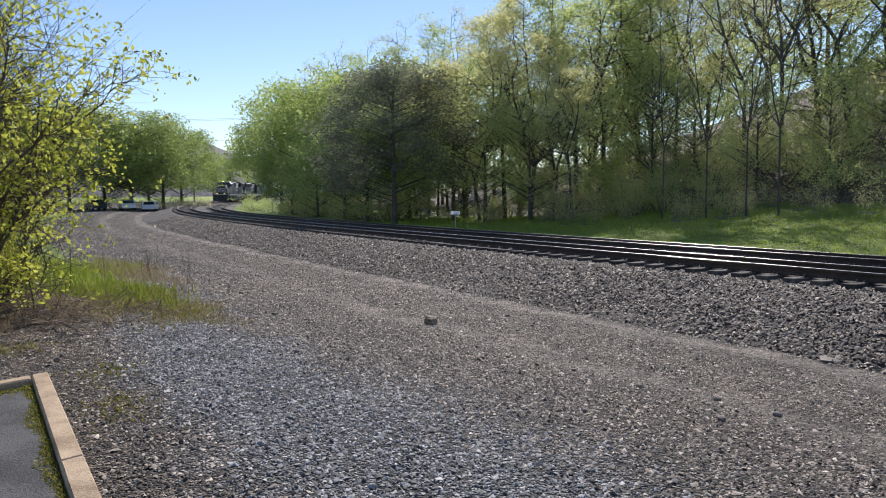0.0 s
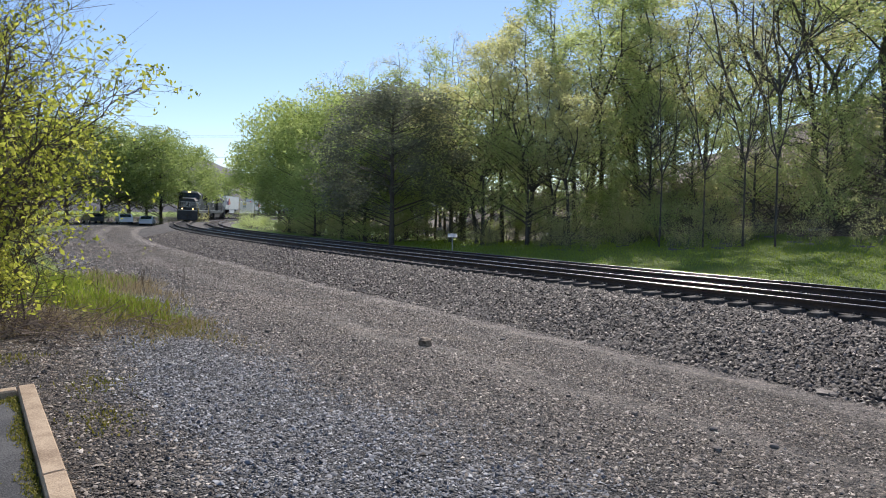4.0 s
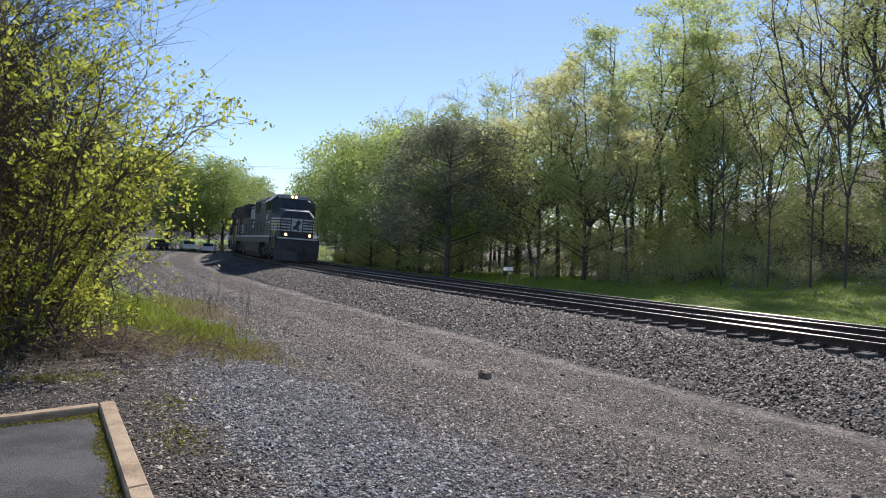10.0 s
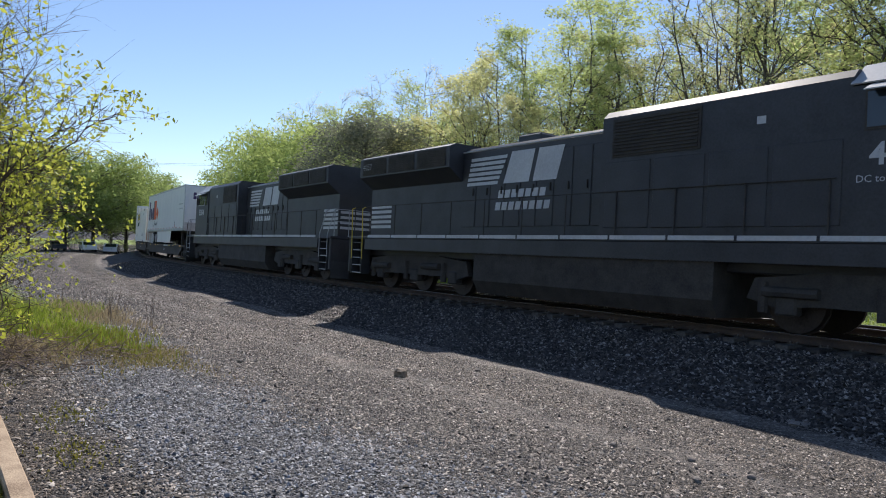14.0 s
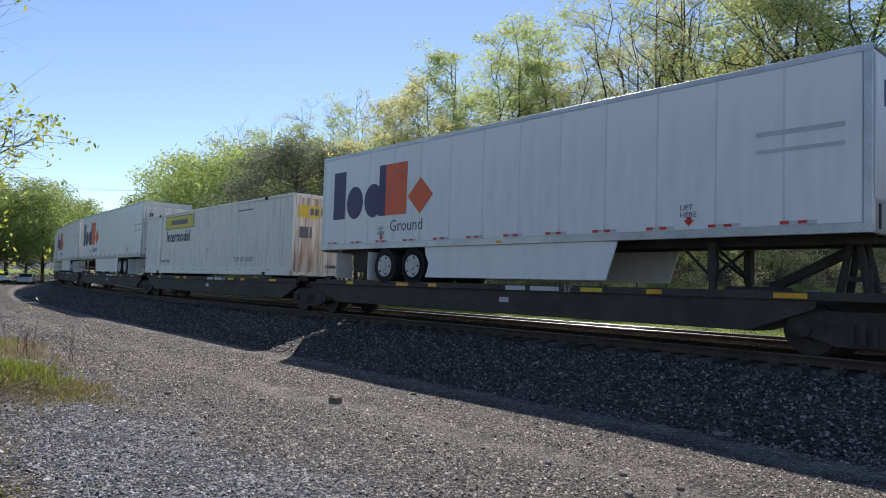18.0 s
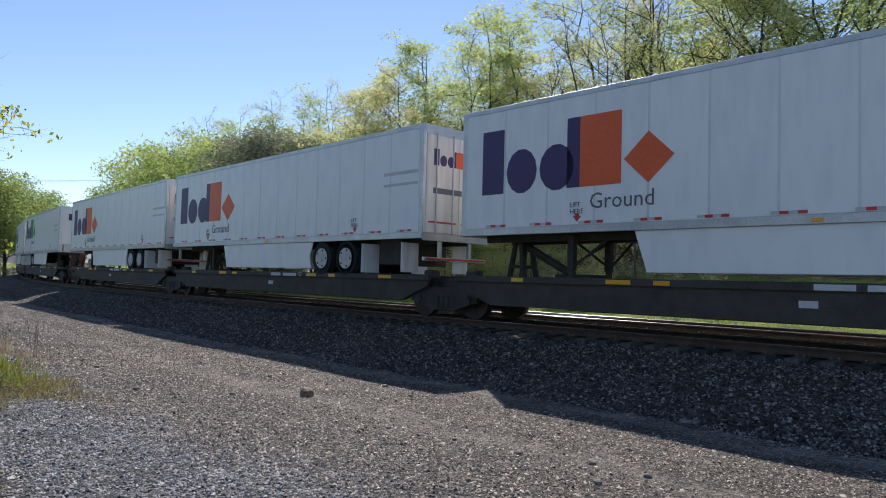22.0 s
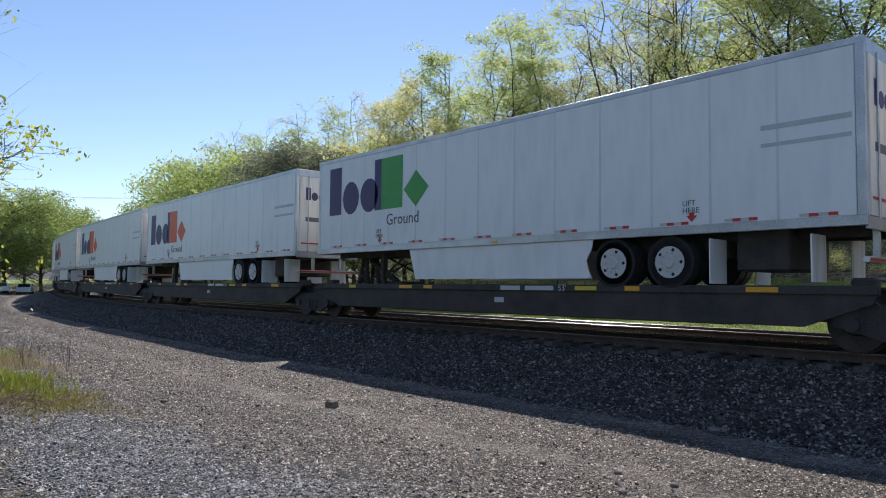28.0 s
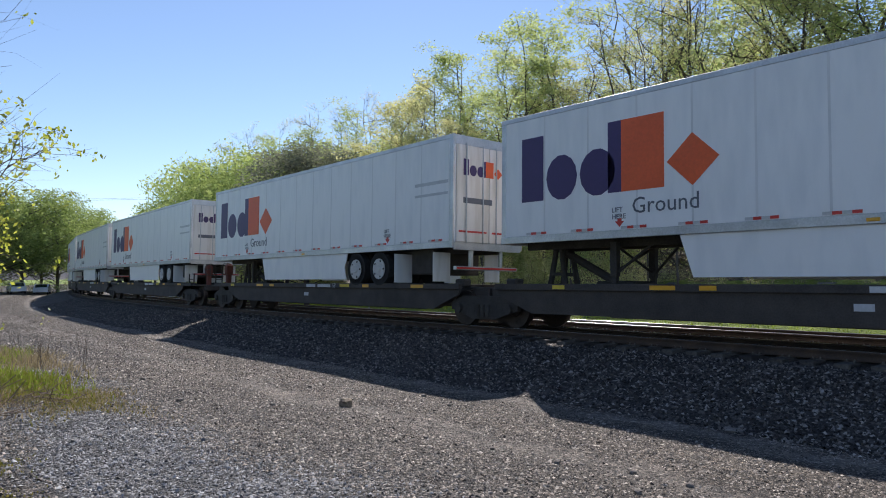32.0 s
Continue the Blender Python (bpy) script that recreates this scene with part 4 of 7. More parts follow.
        for sd in (-1, 1):
            xs = x - 0.62 * end
            for k in range(5):
                z = 0.42 + k * 0.26
                part("step", Shape().box(xs - 0.3, xs + 0.3, sd * 1.36 - 0.14, sd * 1.36 + 0.14, z, z + 0.03), ROOF_PALE if k < 4 else BLACK, lo)
            part("step_well", Shape().box(xs - 0.34, xs + 0.34, sd * 1.18 - 0.02, sd * 1.18 + 0.02, 0.4, 1.6).box(xs - 0.36, xs - 0.33, sd * 1.36 - 0.16, sd * 1.36 + 0.16, 0.4, 1.6).box(xs + 0.33, xs + 0.36, sd * 1.36 - 0.16, sd * 1.36 + 0.16, 0.4, 1.6), BLACK, lo)
            rail_mat = YELLOW if not old else ROOF_PALE
            for xx in (xs - 0.36, xs + 0.36):
                part("grab_rail", Shape().pipe([(xx, sd * 1.52, 0.9), (xx, sd * 1.54, 1.75), (xx + (0.28 if xx > xs - 1 else 0) * (-end) * -1, sd * 1.42, 2.65), (xx + 0.28 * end, sd * 1.30, 2.72)], 0.018), rail_mat, lo, "yellow grab rail" if not old else "")
        # end rails
        er = Shape()
        for yy in (-1.35, -0.75, 0.75, 1.35):
            er.tube((x - 0.08 * end, yy, 1.7), (x - 0.08 * end, yy, 2.72), 0.017, None, 6)
        er.tube((x - 0.08 * end, -1.35, 2.72), (x - 0.08 * end, 1.35, 2.72), 0.017, None, 6).tube((x - 0.08 * end, -1.35, 2.25), (x - 0.08 * end, 1.35, 2.25), 0.014, None, 6)
        part("end_rail", er, GRIME if not old else ROOF_PALE, lo)
    for sd in (-1, 1):
        part("ditch_light", Shape().tube((10.34, sd * 0.80, 1.86), (10.41, sd * 0.80, 1.86), 0.085, 0.09, 16), LAMP, lo, "lit ditch light")
        part("ditch_light_rim", lamp_rim(10.38, 10.49, sd * 0.80, 1.86, 0.095), BLACK, lo)
        part("ditch_light_box", Shape().box(10.17, 10.38, sd * 0.80 - 0.15, sd * 0.80 + 0.15, 1.70, 2.0, 0.03), BLACK, lo)
        hr = Shape()
        for k in range(11):
            x = -9.3 + k * 1.5
            if x < 5.9:
                hr.tube((x, sd * 1.50, 1.70), (x, sd * 1.50, 2.70), 0.016, None, 6)
        hr.tube((-9.6, sd * 1.50, 2.70), (5.8, sd * 1.50, 2.70), 0.016, None, 6)
        part("side_handrail", hr, GRIME, lo)
        # emblem on the hood: stripes, a dark wedge, two blocky shapes and two rows of bars
        lx = -4.75 if sd < 0 else 0.2
        yy = hw + 0.026
        part("hood_emblem_stripes", blocks([rect(0 + 0.03 * k, 1.35 + 0.07 * k, 0.14 * k, 0.14 * k + 0.09, 0.02) for k in range(6)], lx, 3.18, sd, yy), STRIPE, lo)
        part("hood_emblem", blocks([[(1.75, 0), (2.75, 0), (2.95, 0.85), (2.05, 0.85)], [(2.9, 0), (3.75, 0), (4.0, 0.85), (3.1, 0.85)]], lx - 0.15, 3.18, sd, yy), STRIPE, lo, "white blocky emblem")
        for row, (v0, v1) in enumerate(((0.32, 0.55), (0, 0.22))):
            for u in np.arange(1.2 - 0.1 * row, 3.0 + 0.2 * row, 0.27):
                part("name_bar", blocks([rect(u, u + 0.2, v0, v1, 0.04)], lx + 0.2, 2.45, sd, yy), STRIPE, lo)
        # stripes on the rounded end of the long hood
        part("hood_end_stripes", blocks([rect(0, 1.3, 0.17 * k, 0.17 * k + 0.1) for k in range(5)], -10.15 if sd < 0 else -8.85, 2.0, sd, hw + 0.004), STRIPE, lo)
        letters(number, 0.30, STRIPE, lo, on_side(-10.0 if sd < 0 else -9.2, 3.95, sd, 1.525), "hood_number")
    part("rear_stripes", Shape().box(-10.215, -10.205, -0.9, 0.9, 2.0, 2.1).box(-10.215, -10.205, -0.9, 0.9, 2.2, 2.3).box(-10.215, -10.205, -0.9, 0.9, 2.4, 2.5).box(-10.215, -10.205, -0.9, 0.9, 2.6, 2.7), STRIPE, lo)
    part("horn", Shape().tube((5.2, 0.5, 4.66), (5.7, 0.5, 4.66), 0.03, 0.09, 8).tube((5.2, 0.3, 4.66), (4.7, 0.3, 4.66), 0.03, 0.09, 8).tube((5.2, 0.4, 4.5), (5.2, 0.4, 4.68), 0.03, None, 6), GRIME, lo)
    part("aerial_dome", Shape().box(6.6, 7.1, -0.3, 0.3, 4.64, 4.74, 0.05).tube((7.4, 0.2, 4.66), (7.4, 0.2, 4.95), 0.012, None, 5), ROOF_PALE, lo)
    wip = Shape()
    for sd in (-1, 1):
        wip.pipe([(8.79, sd * 0.2, 3.70), (8.72, sd * 0.5, 3.88), (8.62, sd * 0.55, 4.08)], 0.012, 5)
    part("wipers", wip, GRIME, lo)
    MOVING.append((lo, off, 13.8, flip))
    return lo


locomotive("4057", 10.9, False, False)
locomotive("9364", 33.8, True, True)


# ---------------- semi trailer ----------------
TL = 16.15
Z0, Z1 = 2.04, 5.07
NPAN = 13


def logo_shapes(x, z, side, y, k):
    """Plain shapes in the logo's two colours; k metres high."""
    a = [rect(0, 0.44 * k, 0, k), oval(0.50 * k, 1.08 * k, -0.02 * k, 0.66 * k), oval(1.13 * k, 1.74 * k, -0.02 * k, 0.66 * k), rect(1.62 * k, 1.84 * k, 0, k)]
    b = [rect(1.84 * k, 2.50 * k, 0, k), [(2.54 * k, 0.32 * k), (2.90 * k, -0.02 * k), (3.26 * k, 0.32 * k), (2.90 * k, 0.66 * k)]]
    return blocks(a, x, z, side, y), blocks(b, x, z, side, y + 0.001)


PANEL_MESH = {}
for side in (-1, 1):
    pw = (TL - 0.3) / NPAN
    PANEL_MESH[side] = Shape().box(-pw / 2 + 0.008, pw / 2 - 0.008, side * 1.285 - 0.012, side * 1.285 + 0.012, Z0 + 0.17, Z1 - 0.12, 0.006).mesh("side_panel", WHITE)
SEAM_MESH = Shape().box(-0.022, 0.022, -0.004, 0.004, Z0 + 0.17, Z1 - 0.12, 0.002).mesh("panel_seam", SEAM_GREY)
TAPE_MESH = {m.name: Shape().box(-0.074, 0.074, -0.004, 0.004, -0.028, 0.028).mesh("tape", m) for m in (RED, STRIPE)}
LEG = Shape().box(-0.08, 0.08, -0.08, 0.08, 1.25, 2.0, 0.01).box(-0.06, 0.06, -0.06, 0.06, 1.02, 1.3, 0.01).box(-0.16, 0.16, -0.14, 0.14, 0.995, 1.03).mesh("landing_leg", GRIME)
TYRE = Shape()
for y0, y1 in ((-0.02, -0.26), (-0.32, -0.56)):
    TYRE.tube((0, y0, 0), (0, y1, 0), 0.50, 0.50, 22)
    TYRE.tube((0, y0, 0), (0, y0 - 0.03, 0), 0.44, 0.50, 22)
TYRE = TYRE.mesh("tyre", RUBBER)
RIM_S = Shape().tube((0, -0.03, 0), (0, 0.004, 0), 0.30, 0.31, 20).tube((0, 0.004, 0), (0, 0.05, 0), 0.13, 0.10, 12)
for k in range(10):
    a = 2 * math.pi * k / 10
    RIM_S.tube((0.19 * math.cos(a), 0.0, 0.19 * math.sin(a)), (0.19 * math.cos(a), 0.035, 0.19 * math.sin(a)), 0.02, None, 6)
RIM = RIM_S.mesh("rim", WHEEL_WHITE)
HOLE_S = Shape()
for k in range(5):
    a = 2 * math.pi * (k + 0.5) / 5
    HOLE_S.tube((0.245 * math.cos(a), 0.0, 0.245 * math.sin(a)), (0.245 * math.cos(a), 0.008, 0.245 * math.sin(a)), 0.035, None, 8)
HOLES = HOLE_S.mesh("rim_holes", RUBBER)


def semi_trailer(off, flip, second, tag_words, logo_z):
    tr = thing("semi_trailer", tag_words, "semi trailer", "trailers on the train")
    h = TL / 2
    part("body_core", Shape().box(-h + 0.02, h - 0.04, -1.27, 1.27, Z0 + 0.12, Z1 - 0.03, 0.03), WHITE, tr)
    part("roof", Shape().box(-h + 0.01, h - 0.02, -1.28, 1.28, Z1 - 0.03, Z1, 0.012), ALU, tr, "bare metal roof")
    for side in (-1, 1):
        pw = (TL - 0.3) / NPAN
        for k in range(NPAN):
            ob = part("side_panel", PANEL_MESH[side], None, tr)
            ob.location.x = -h + 0.15 + pw * (k + 0.5)
            if k:
                sm = part("panel_seam", SEAM_MESH, None, tr)
                sm.location = (-h + 0.15 + pw * k, side * 1.296, 0)
        part("top_rail", Shape().box(-h, h, side * 1.285 - 0.02, side * 1.285 + 0.02, Z1 - 0.12, Z1 - 0.005, 0.006), ALU, tr)
        part("bottom_rail", Shape().box(-h, h, side * 1.285 - 0.025, side * 1.285 + 0.025, Z0, Z0 + 0.17, 0.01), ALU, tr)
        part("corner_post", Shape().box(h - 0.15, h, side * 1.27 - 0.03, side * 1.27 + 0.03, Z0, Z1, 0.02), ALU, tr)
        part("rear_post", Shape().box(-h, -h + 0.15, side * 1.27 - 0.03, side * 1.27 + 0.03, Z0, Z1, 0.01), ALU, tr)
        for k in range(12):
            x = -h + 0.5 + k * 1.3
            for q, m in ((0, RED), (0.15, STRIPE), (0.3, RED), (0.45, STRIPE)):
                ob = part("reflector", TAPE_MESH[m.name], None, tr)
                ob.location = (x + q, side * 1.302, Z0 + 0.215)
        lx = -h + 0.68 if side < 0 else h - 0.68
        a, b = logo_shapes(lx, logo_z, side, 1.302, 1.5)
        part("logo_first", a, PURPLE, tr)
        part("logo_second", b, second, tr)
        letters("Ground", 0.47, GREY_TEXT, tr, on_side(lx - side * 3.0, logo_z - 0.47, side, 1.304), "lettering")
        fx_ = h - 1.85 if side < 0 else -h + 1.65
        part("web_bar", blocks([rect(0, 1.45, 0, 0.09)], fx_, 3.78, side, 1.3), PALE_TEXT, tr)
        part("phone_bar", blocks([rect(0, 1.45, 0, 0.07)], fx_, 3.48, side, 1.3), PALE_TEXT, tr)
        for hx in (h - 3.3 if side < 0 else -h + 3.15, -h + 3.1 if side < 0 else h - 3.2):
            letters("LIFT", 0.15, GREY_TEXT, tr, on_side(hx, 2.58, side, 1.304), "lift_lettering")
            letters("HERE", 0.15, GREY_TEXT, tr, on_side(hx, 2.44, side, 1.304), "lift_lettering")
            part("lift_arrow", blocks([[(0.14, 0.12), (0.24, 0.12), (0.24, 0.06), (0.30, 0.06), (0.19, -0.06), (0.08, 0.06), (0.14, 0.06)]], hx, 2.33, side, 1.3), RED, tr)
        # side skirt with a slanted front and a rounded back
        part("side_skirt", Shape().prism([(-h + 5.25, 2.05), (-h + 5.28, 1.85), (-h + 5.42, 1.6), (-h + 5.36, 1.38), (-h + 5.28, 1.22), (h - 5.0, 1.22), (h - 4.72, 2.05)], side * 1.24 - 0.015, side * 1.24 + 0.015), WHITE, tr, "white aerodynamic side skirt")
        ln = part("landing_leg", LEG, None, tr)
        ln.location = (h - 2.9, side * 0.75, 0)
        for xw in (-h + 3.45, -h + 4.73):
            ty = part("wheel", TYRE, None, tr)
            ty.location = (xw, side * 1.26, 1.53)
            ty.rotation_euler.z = 0 if side > 0 else math.pi
            rm = part("rim", RIM, None, ty)
            hl = part("rim_holes", HOLES, None, ty)
        part("mud_flap", Shape().box(-h + 2.62, -h + 2.64, side * 0.95 - 0.32, side * 0.95 + 0.32, 1.12, 1.95), WHITE, tr, "white mud flap")
        part("rear_flap", Shape().box(-h + 0.85, -h + 0.88, side * 0.95 - 0.30, side * 0.95 + 0.30, 1.15, 1.95), DOOR_WHITE, tr)
        part("guard_post", Shape().box(-h + 0.06, -h + 0.16, side * 0.55 - 0.05, side * 0.55 + 0.05, 1.55, 2.12, 0.01), ALU, tr)
        part("marker_lamp", Shape().box(-0.1, 0.1, side * 1.312 - 0.012, side * 1.312 + 0.012, Z0 + 0.04, Z0 + 0.1, 0.01), AMBER, tr)
    part("underframe", Shape().box(-h + 0.1, h - 0.2, -0.55, -0.43, 1.92, 2.14).box(-h + 0.1, h - 0.2, 0.43, 0.55, 1.92, 2.14).box(-h + 2.6, -h + 5.6, -0.62, 0.62, 1.66, 1.93, 0.03), GRIME, tr)
    for ax in (3.45, 4.73):
        part("axle", Shape().tube((-h + ax, -1.0, 1.53), (-h + ax, 1.0, 1.53), 0.07, None, 8), GRIME, tr)
    part("tool_box", Shape().box(-h + 1.35, -h + 2.3, -0.9, 0.9, 1.35, 2.1, 0.03), GRIME, tr)
    part("leg_brace", Shape().pipe([(h - 2.9, -0.75, 1.35), (h - 2.9, 0.75, 1.95)], 0.03).pipe([(h - 2.9, 0.75, 1.35), (h - 2.9, -0.75, 1.95)], 0.03).pipe([(h - 2.9, -0.75, 1.3), (h - 3.8, -0.5, 2.05)], 0.03).pipe([(h - 2.9, 0.75, 1.3), (h - 3.8, 0.5, 2.05)], 0.03), GRIME, tr)
    part("rear_guard", Shape().box(-h + 0.04, -h + 0.14, -1.15, 1.15, 1.46, 1.56, 0.01), ALU, tr)
    part("guard_tape", Shape().box(-h + 0.03, -h + 0.038, -1.1, 1.1, 1.485, 1.535), RED, tr)
    part("nose_panel", Shape().box(h - 0.045, h - 0.005, -1.12, 1.12, Z0 + 0.55, Z1 - 0.1, 0.03), WHITE, tr)
    part("nose_bumper", Shape().box(h - 0.05, h, -1.22, 1.22, Z0, Z0 + 0.55, 0.02), ALU, tr)
    for k in range(5):
        part("bumper_rib", Shape().box(h, h + 0.02, -1.0 + k * 0.5 - 0.03, -1.0 + k * 0.5 + 0.03, Z0 + 0.08, Z0 + 0.48), GRIME, tr)
    def end_logo(x, sgn, y0, z, k):
        a, b = logo_shapes(0, 0, -1, 0, k)
        for sh, m, nm in ((a, PURPLE, "end_logo_first"), (b, second, "end_logo_second")):
            ob = part(nm, sh, m, tr)
            ob.matrix_basis = Matrix.Translation((x, y0, z)) @ pose(0, 0, 0, 0, 0, 90 if sgn > 0 else -90)
    end_logo(h - 0.004, 1, -0.75, 4.15, 0.44)
    # rear doors
    for sd in (-1, 1):
        part("rear_door", Shape().box(-h - 0.015, -h + 0.03, sd * 0.60 - 0.585, sd * 0.60 + 0.585, Z0 + 0.16, Z1 - 0.26, 0.008), DOOR_WHITE, tr, "rear door with rusty streaks")
        for q in (0.25, 0.85):
            part("lock_rod", Shape().tube((-h - 0.04, sd * q, Z0 + 0.12), (-h - 0.04, sd * q, Z1 - 0.2), 0.018, None, 6), ALU, tr)
        part("door_tape", Shape().box(-h - 0.022, -h - 0.016, sd * 0.6 - 0.5, sd * 0.6 + 0.5, Z0 + 0.42, Z0 + 0.47), RED, tr)
    part("rear_header", Shape().box(-h, -h + 0.06, -1.24, 1.24, Z1 - 0.26, Z1 - 0.01, 0.01), ALU, tr)
    part("rear_sill", Shape().box(-h, -h + 0.06, -1.24, 1.24, Z0 - 0.05, Z0 + 0.16, 0.01), ALU, tr)
    end_logo(-h - 0.017, -1, 0.95, 4.0, 0.44)
    part("door_number_bar", Shape().box(-h - 0.022, -h - 0.017, -0.1, 0.95, 3.25, 3.40), GREY_TEXT, tr)
    MOVING.append((tr, off, 12.5, flip))
    return tr


W_ORANGE = "white box semi trailer with purple and orange logo on flat car"
W_GREEN = "white box semi trailer with purple and green logo on flat car"
UNITS = [(54.5, "nose", 0), (72.7, "box", 0), (89.65, "rear", 0), (107.2, "rear", 0), (124.3, "rear", 0),
         (143.95, "nose", 1), (161.6, "rear", 1), (179.2, "rear", 0), (196.4, "rear", 0), (214.3, "rear", 0),
         (233.5, "rear", 0), (251.0, "rear", 0), (268.4, "rear", 0), (285.8, "rear", 0), (303.2, "rear", 0)]
models = {}
for off, way, green in UNITS:
    if way == "box":
        continue
    flip = way == "rear"
    if green in models:
        m0 = models[green]
        ob = copy_thing(m0, Matrix.Identity(4))
        MOVING.append((ob, off, 12.5, flip))
    else:
        models[green] = semi_trailer(off, flip, GREEN_LOGO if green else ORANGE, W_GREEN if green else W_ORANGE, 3.25 if green else 3.0)


# ---------------- container ----------------
def container(off):
    co = thing("shipping_container", "white corrugated freight container with a yellow sign, rusty doors", "container")
    h, z0, z1 = 8.1, 1.2, 4.12
    part("frame", Shape().box(-h, h, -1.27, -1.15, z0, z0 + 0.16, 0.01).box(-h, h, 1.15, 1.27, z0, z0 + 0.16, 0.01).box(-h, h, -1.29, -1.17, z1 - 0.09, z1, 0.01).box(-h, h, 1.17, 1.29, z1 - 0.09, z1, 0.01).box(-h, -h + 0.12, -1.28, 1.28, z0, z1 - 0.001, 0.01), CONT_WHITE, co)
    part("roof", Shape().box(-h + 0.05, h - 0.05, -1.2, 1.2, z1 - 0.05, z1 - 0.02), CONT_WHITE, co)
    part("floor", Shape().box(-h + 0.05, h - 0.05, -1.2, 1.2, z0 + 0.05, z0 + 0.15), GRIME, co)
    for sd in (-1, 1):
        pts_ = []
        n = 58
        for k in range(n):
            x = -h + 0.12 + (2 * h - 0.24) * k / n
            w_ = (2 * h - 0.24) / n
            pts_ += [(x, 1.215), (x + 0.2 * w_, 1.262), (x + 0.62 * w_, 1.262), (x + 0.82 * w_, 1.215)]
        pts_.append((h - 0.12, 1.215))
        v = [(x, sd * y, z) for z in (z0 + 0.3, z1 - 0.09) for x, y in pts_]
        m = len(pts_)
        part("side_wall", Shape().add(v, [(i, i + 1, m + i + 1, m + i) for i in range(m - 1)]), CONT_WHITE, co, "corrugated white side")
        part("lower_side_rail", Shape().box(-h, h, sd * 1.25 - 0.015, sd * 1.25 + 0.015, z0 + 0.14, z0 + 0.31), CONT_WHITE, co)
        for x in (-6.0, 6.0):
            part("post", Shape().box(x - 0.16, x + 0.16, sd * 1.255 - 0.03, sd * 1.255 + 0.03, z0, z1 - 0.01, 0.008), CONT_WHITE, co)
            for z in (z0, z1 - 0.12):
                part("corner_casting", Shape().box(x - 0.09, x + 0.09, sd * 1.27 - 0.06, sd * 1.27 + 0.035, z, z + 0.118, 0.01), GRIME, co)
        lx = -5.15 if sd < 0 else 5.15
        part("sign_panel", blocks([rect(0, 3.7, 0, 0.62)], lx, 3.32, sd, 1.268), SIGN_YELLOW, co, "yellow sign panel with a dark border")
        part("sign_border", blocks([rect(0, 3.7, 0, 0.035), rect(0, 3.7, 0.585, 0.62), rect(0, 0.035, 0.035, 0.585), rect(3.665, 3.7, 0.035, 0.585)], lx, 3.32, sd, 1.273), GREY_TEXT, co)
        part("sign_bar", blocks([rect(0.75, 2.95, 0.2, 0.42)], lx, 3.32, sd, 1.2735), GREY_TEXT, co)
        letters("Intermodal", 0.72, DARK_GREEN, co, on_side(lx - sd * 0.12, 2.72, sd, 1.268), "lettering", 0.012)
        letters("TOP LIFT ONLY", 0.20, GREY_TEXT, co, on_side(-5.75 if sd < 0 else 5.75, 1.72, sd, 1.268), "lettering")
        letters("TOP LIFT ONLY", 0.26, GREY_TEXT, co, on_side(3.2 if sd < 0 else -3.2, 1.72, sd, 1.268), "lettering")
        part("code_bar", blocks([rect(0, 1.4, 0, 0.05)], 3.4 if sd < 0 else -3.4, 3.72, sd, 1.267), GREY_TEXT, co)
        for z in (2.0, 3.15):
            part("placard_frame", blocks([[(0, 0.2), (0.2, 0), (0.4, 0.2), (0.2, 0.4)]], 0.1 if sd < 0 else -0.1, z, sd, 1.264), ALU, co)
        part("side_tape", blocks([rect(u, u + 0.3, 0, 0.05) for u in np.arange(0.5, 15.5, 1.25)], -h if sd < 0 else h, z0 + 0.17, sd, 1.266), STRIPE, co)
    for sd in (-1, 1):
        part("door", Shape().box(h - 0.07, h - 0.02, sd * 0.58 - 0.57, sd * 0.58 + 0.57, z0 + 0.14, z1 - 0.14, 0.01), RUSTY_DOOR, co, "white door with rust streaks")
        for q in (0.2, 0.62, 1.02):
            part("lock_rod", Shape().tube((h, sd * q, z0 + 0.08), (h, sd * q, z1 - 0.08), 0.022, None, 6), ALU, co)
        part("door_post", Shape().box(h - 0.12, h, sd * 1.22 - 0.05, sd * 1.22 + 0.05, z0, z1, 0.01), CONT_WHITE, co)
    part("door_header", Shape().box(h - 0.12, h - 0.001, -1.17, 1.17, z1 - 0.14, z1 - 0.001, 0.01), CONT_WHITE, co)
    part("door_sill", Shape().box(h - 0.12, h - 0.001, -1.17, 1.17, z0, z0 + 0.14, 0.01), CONT_WHITE, co)
    part("door_sign", Shape().box(h - 0.018, h - 0.012, -1.1, 1.1, 3.28, 3.72), SIGN_YELLOW, co)
    sb = Shape()
    for u in (-0.6, -0.4, -0.15, 0.1, 0.3, 0.5):
        sb.box(h - 0.012, h - 0.008, u, u + 0.14, 3.38, 3.62)
    part("door_sign_bars", sb, GREY_TEXT, co)
    part("door_plate", Shape().box(h - 0.018, h - 0.01, -1.0, -0.5, 2.55, 2.95), GREY_TEXT, co)
    part("door_label", Shape().box(h - 0.018, h - 0.01, 0.55, 0.85, 1.9, 2.4), SIGN_YELLOW, co)
    MOVING.append((co, off, 12.5, False))


container(72.65)


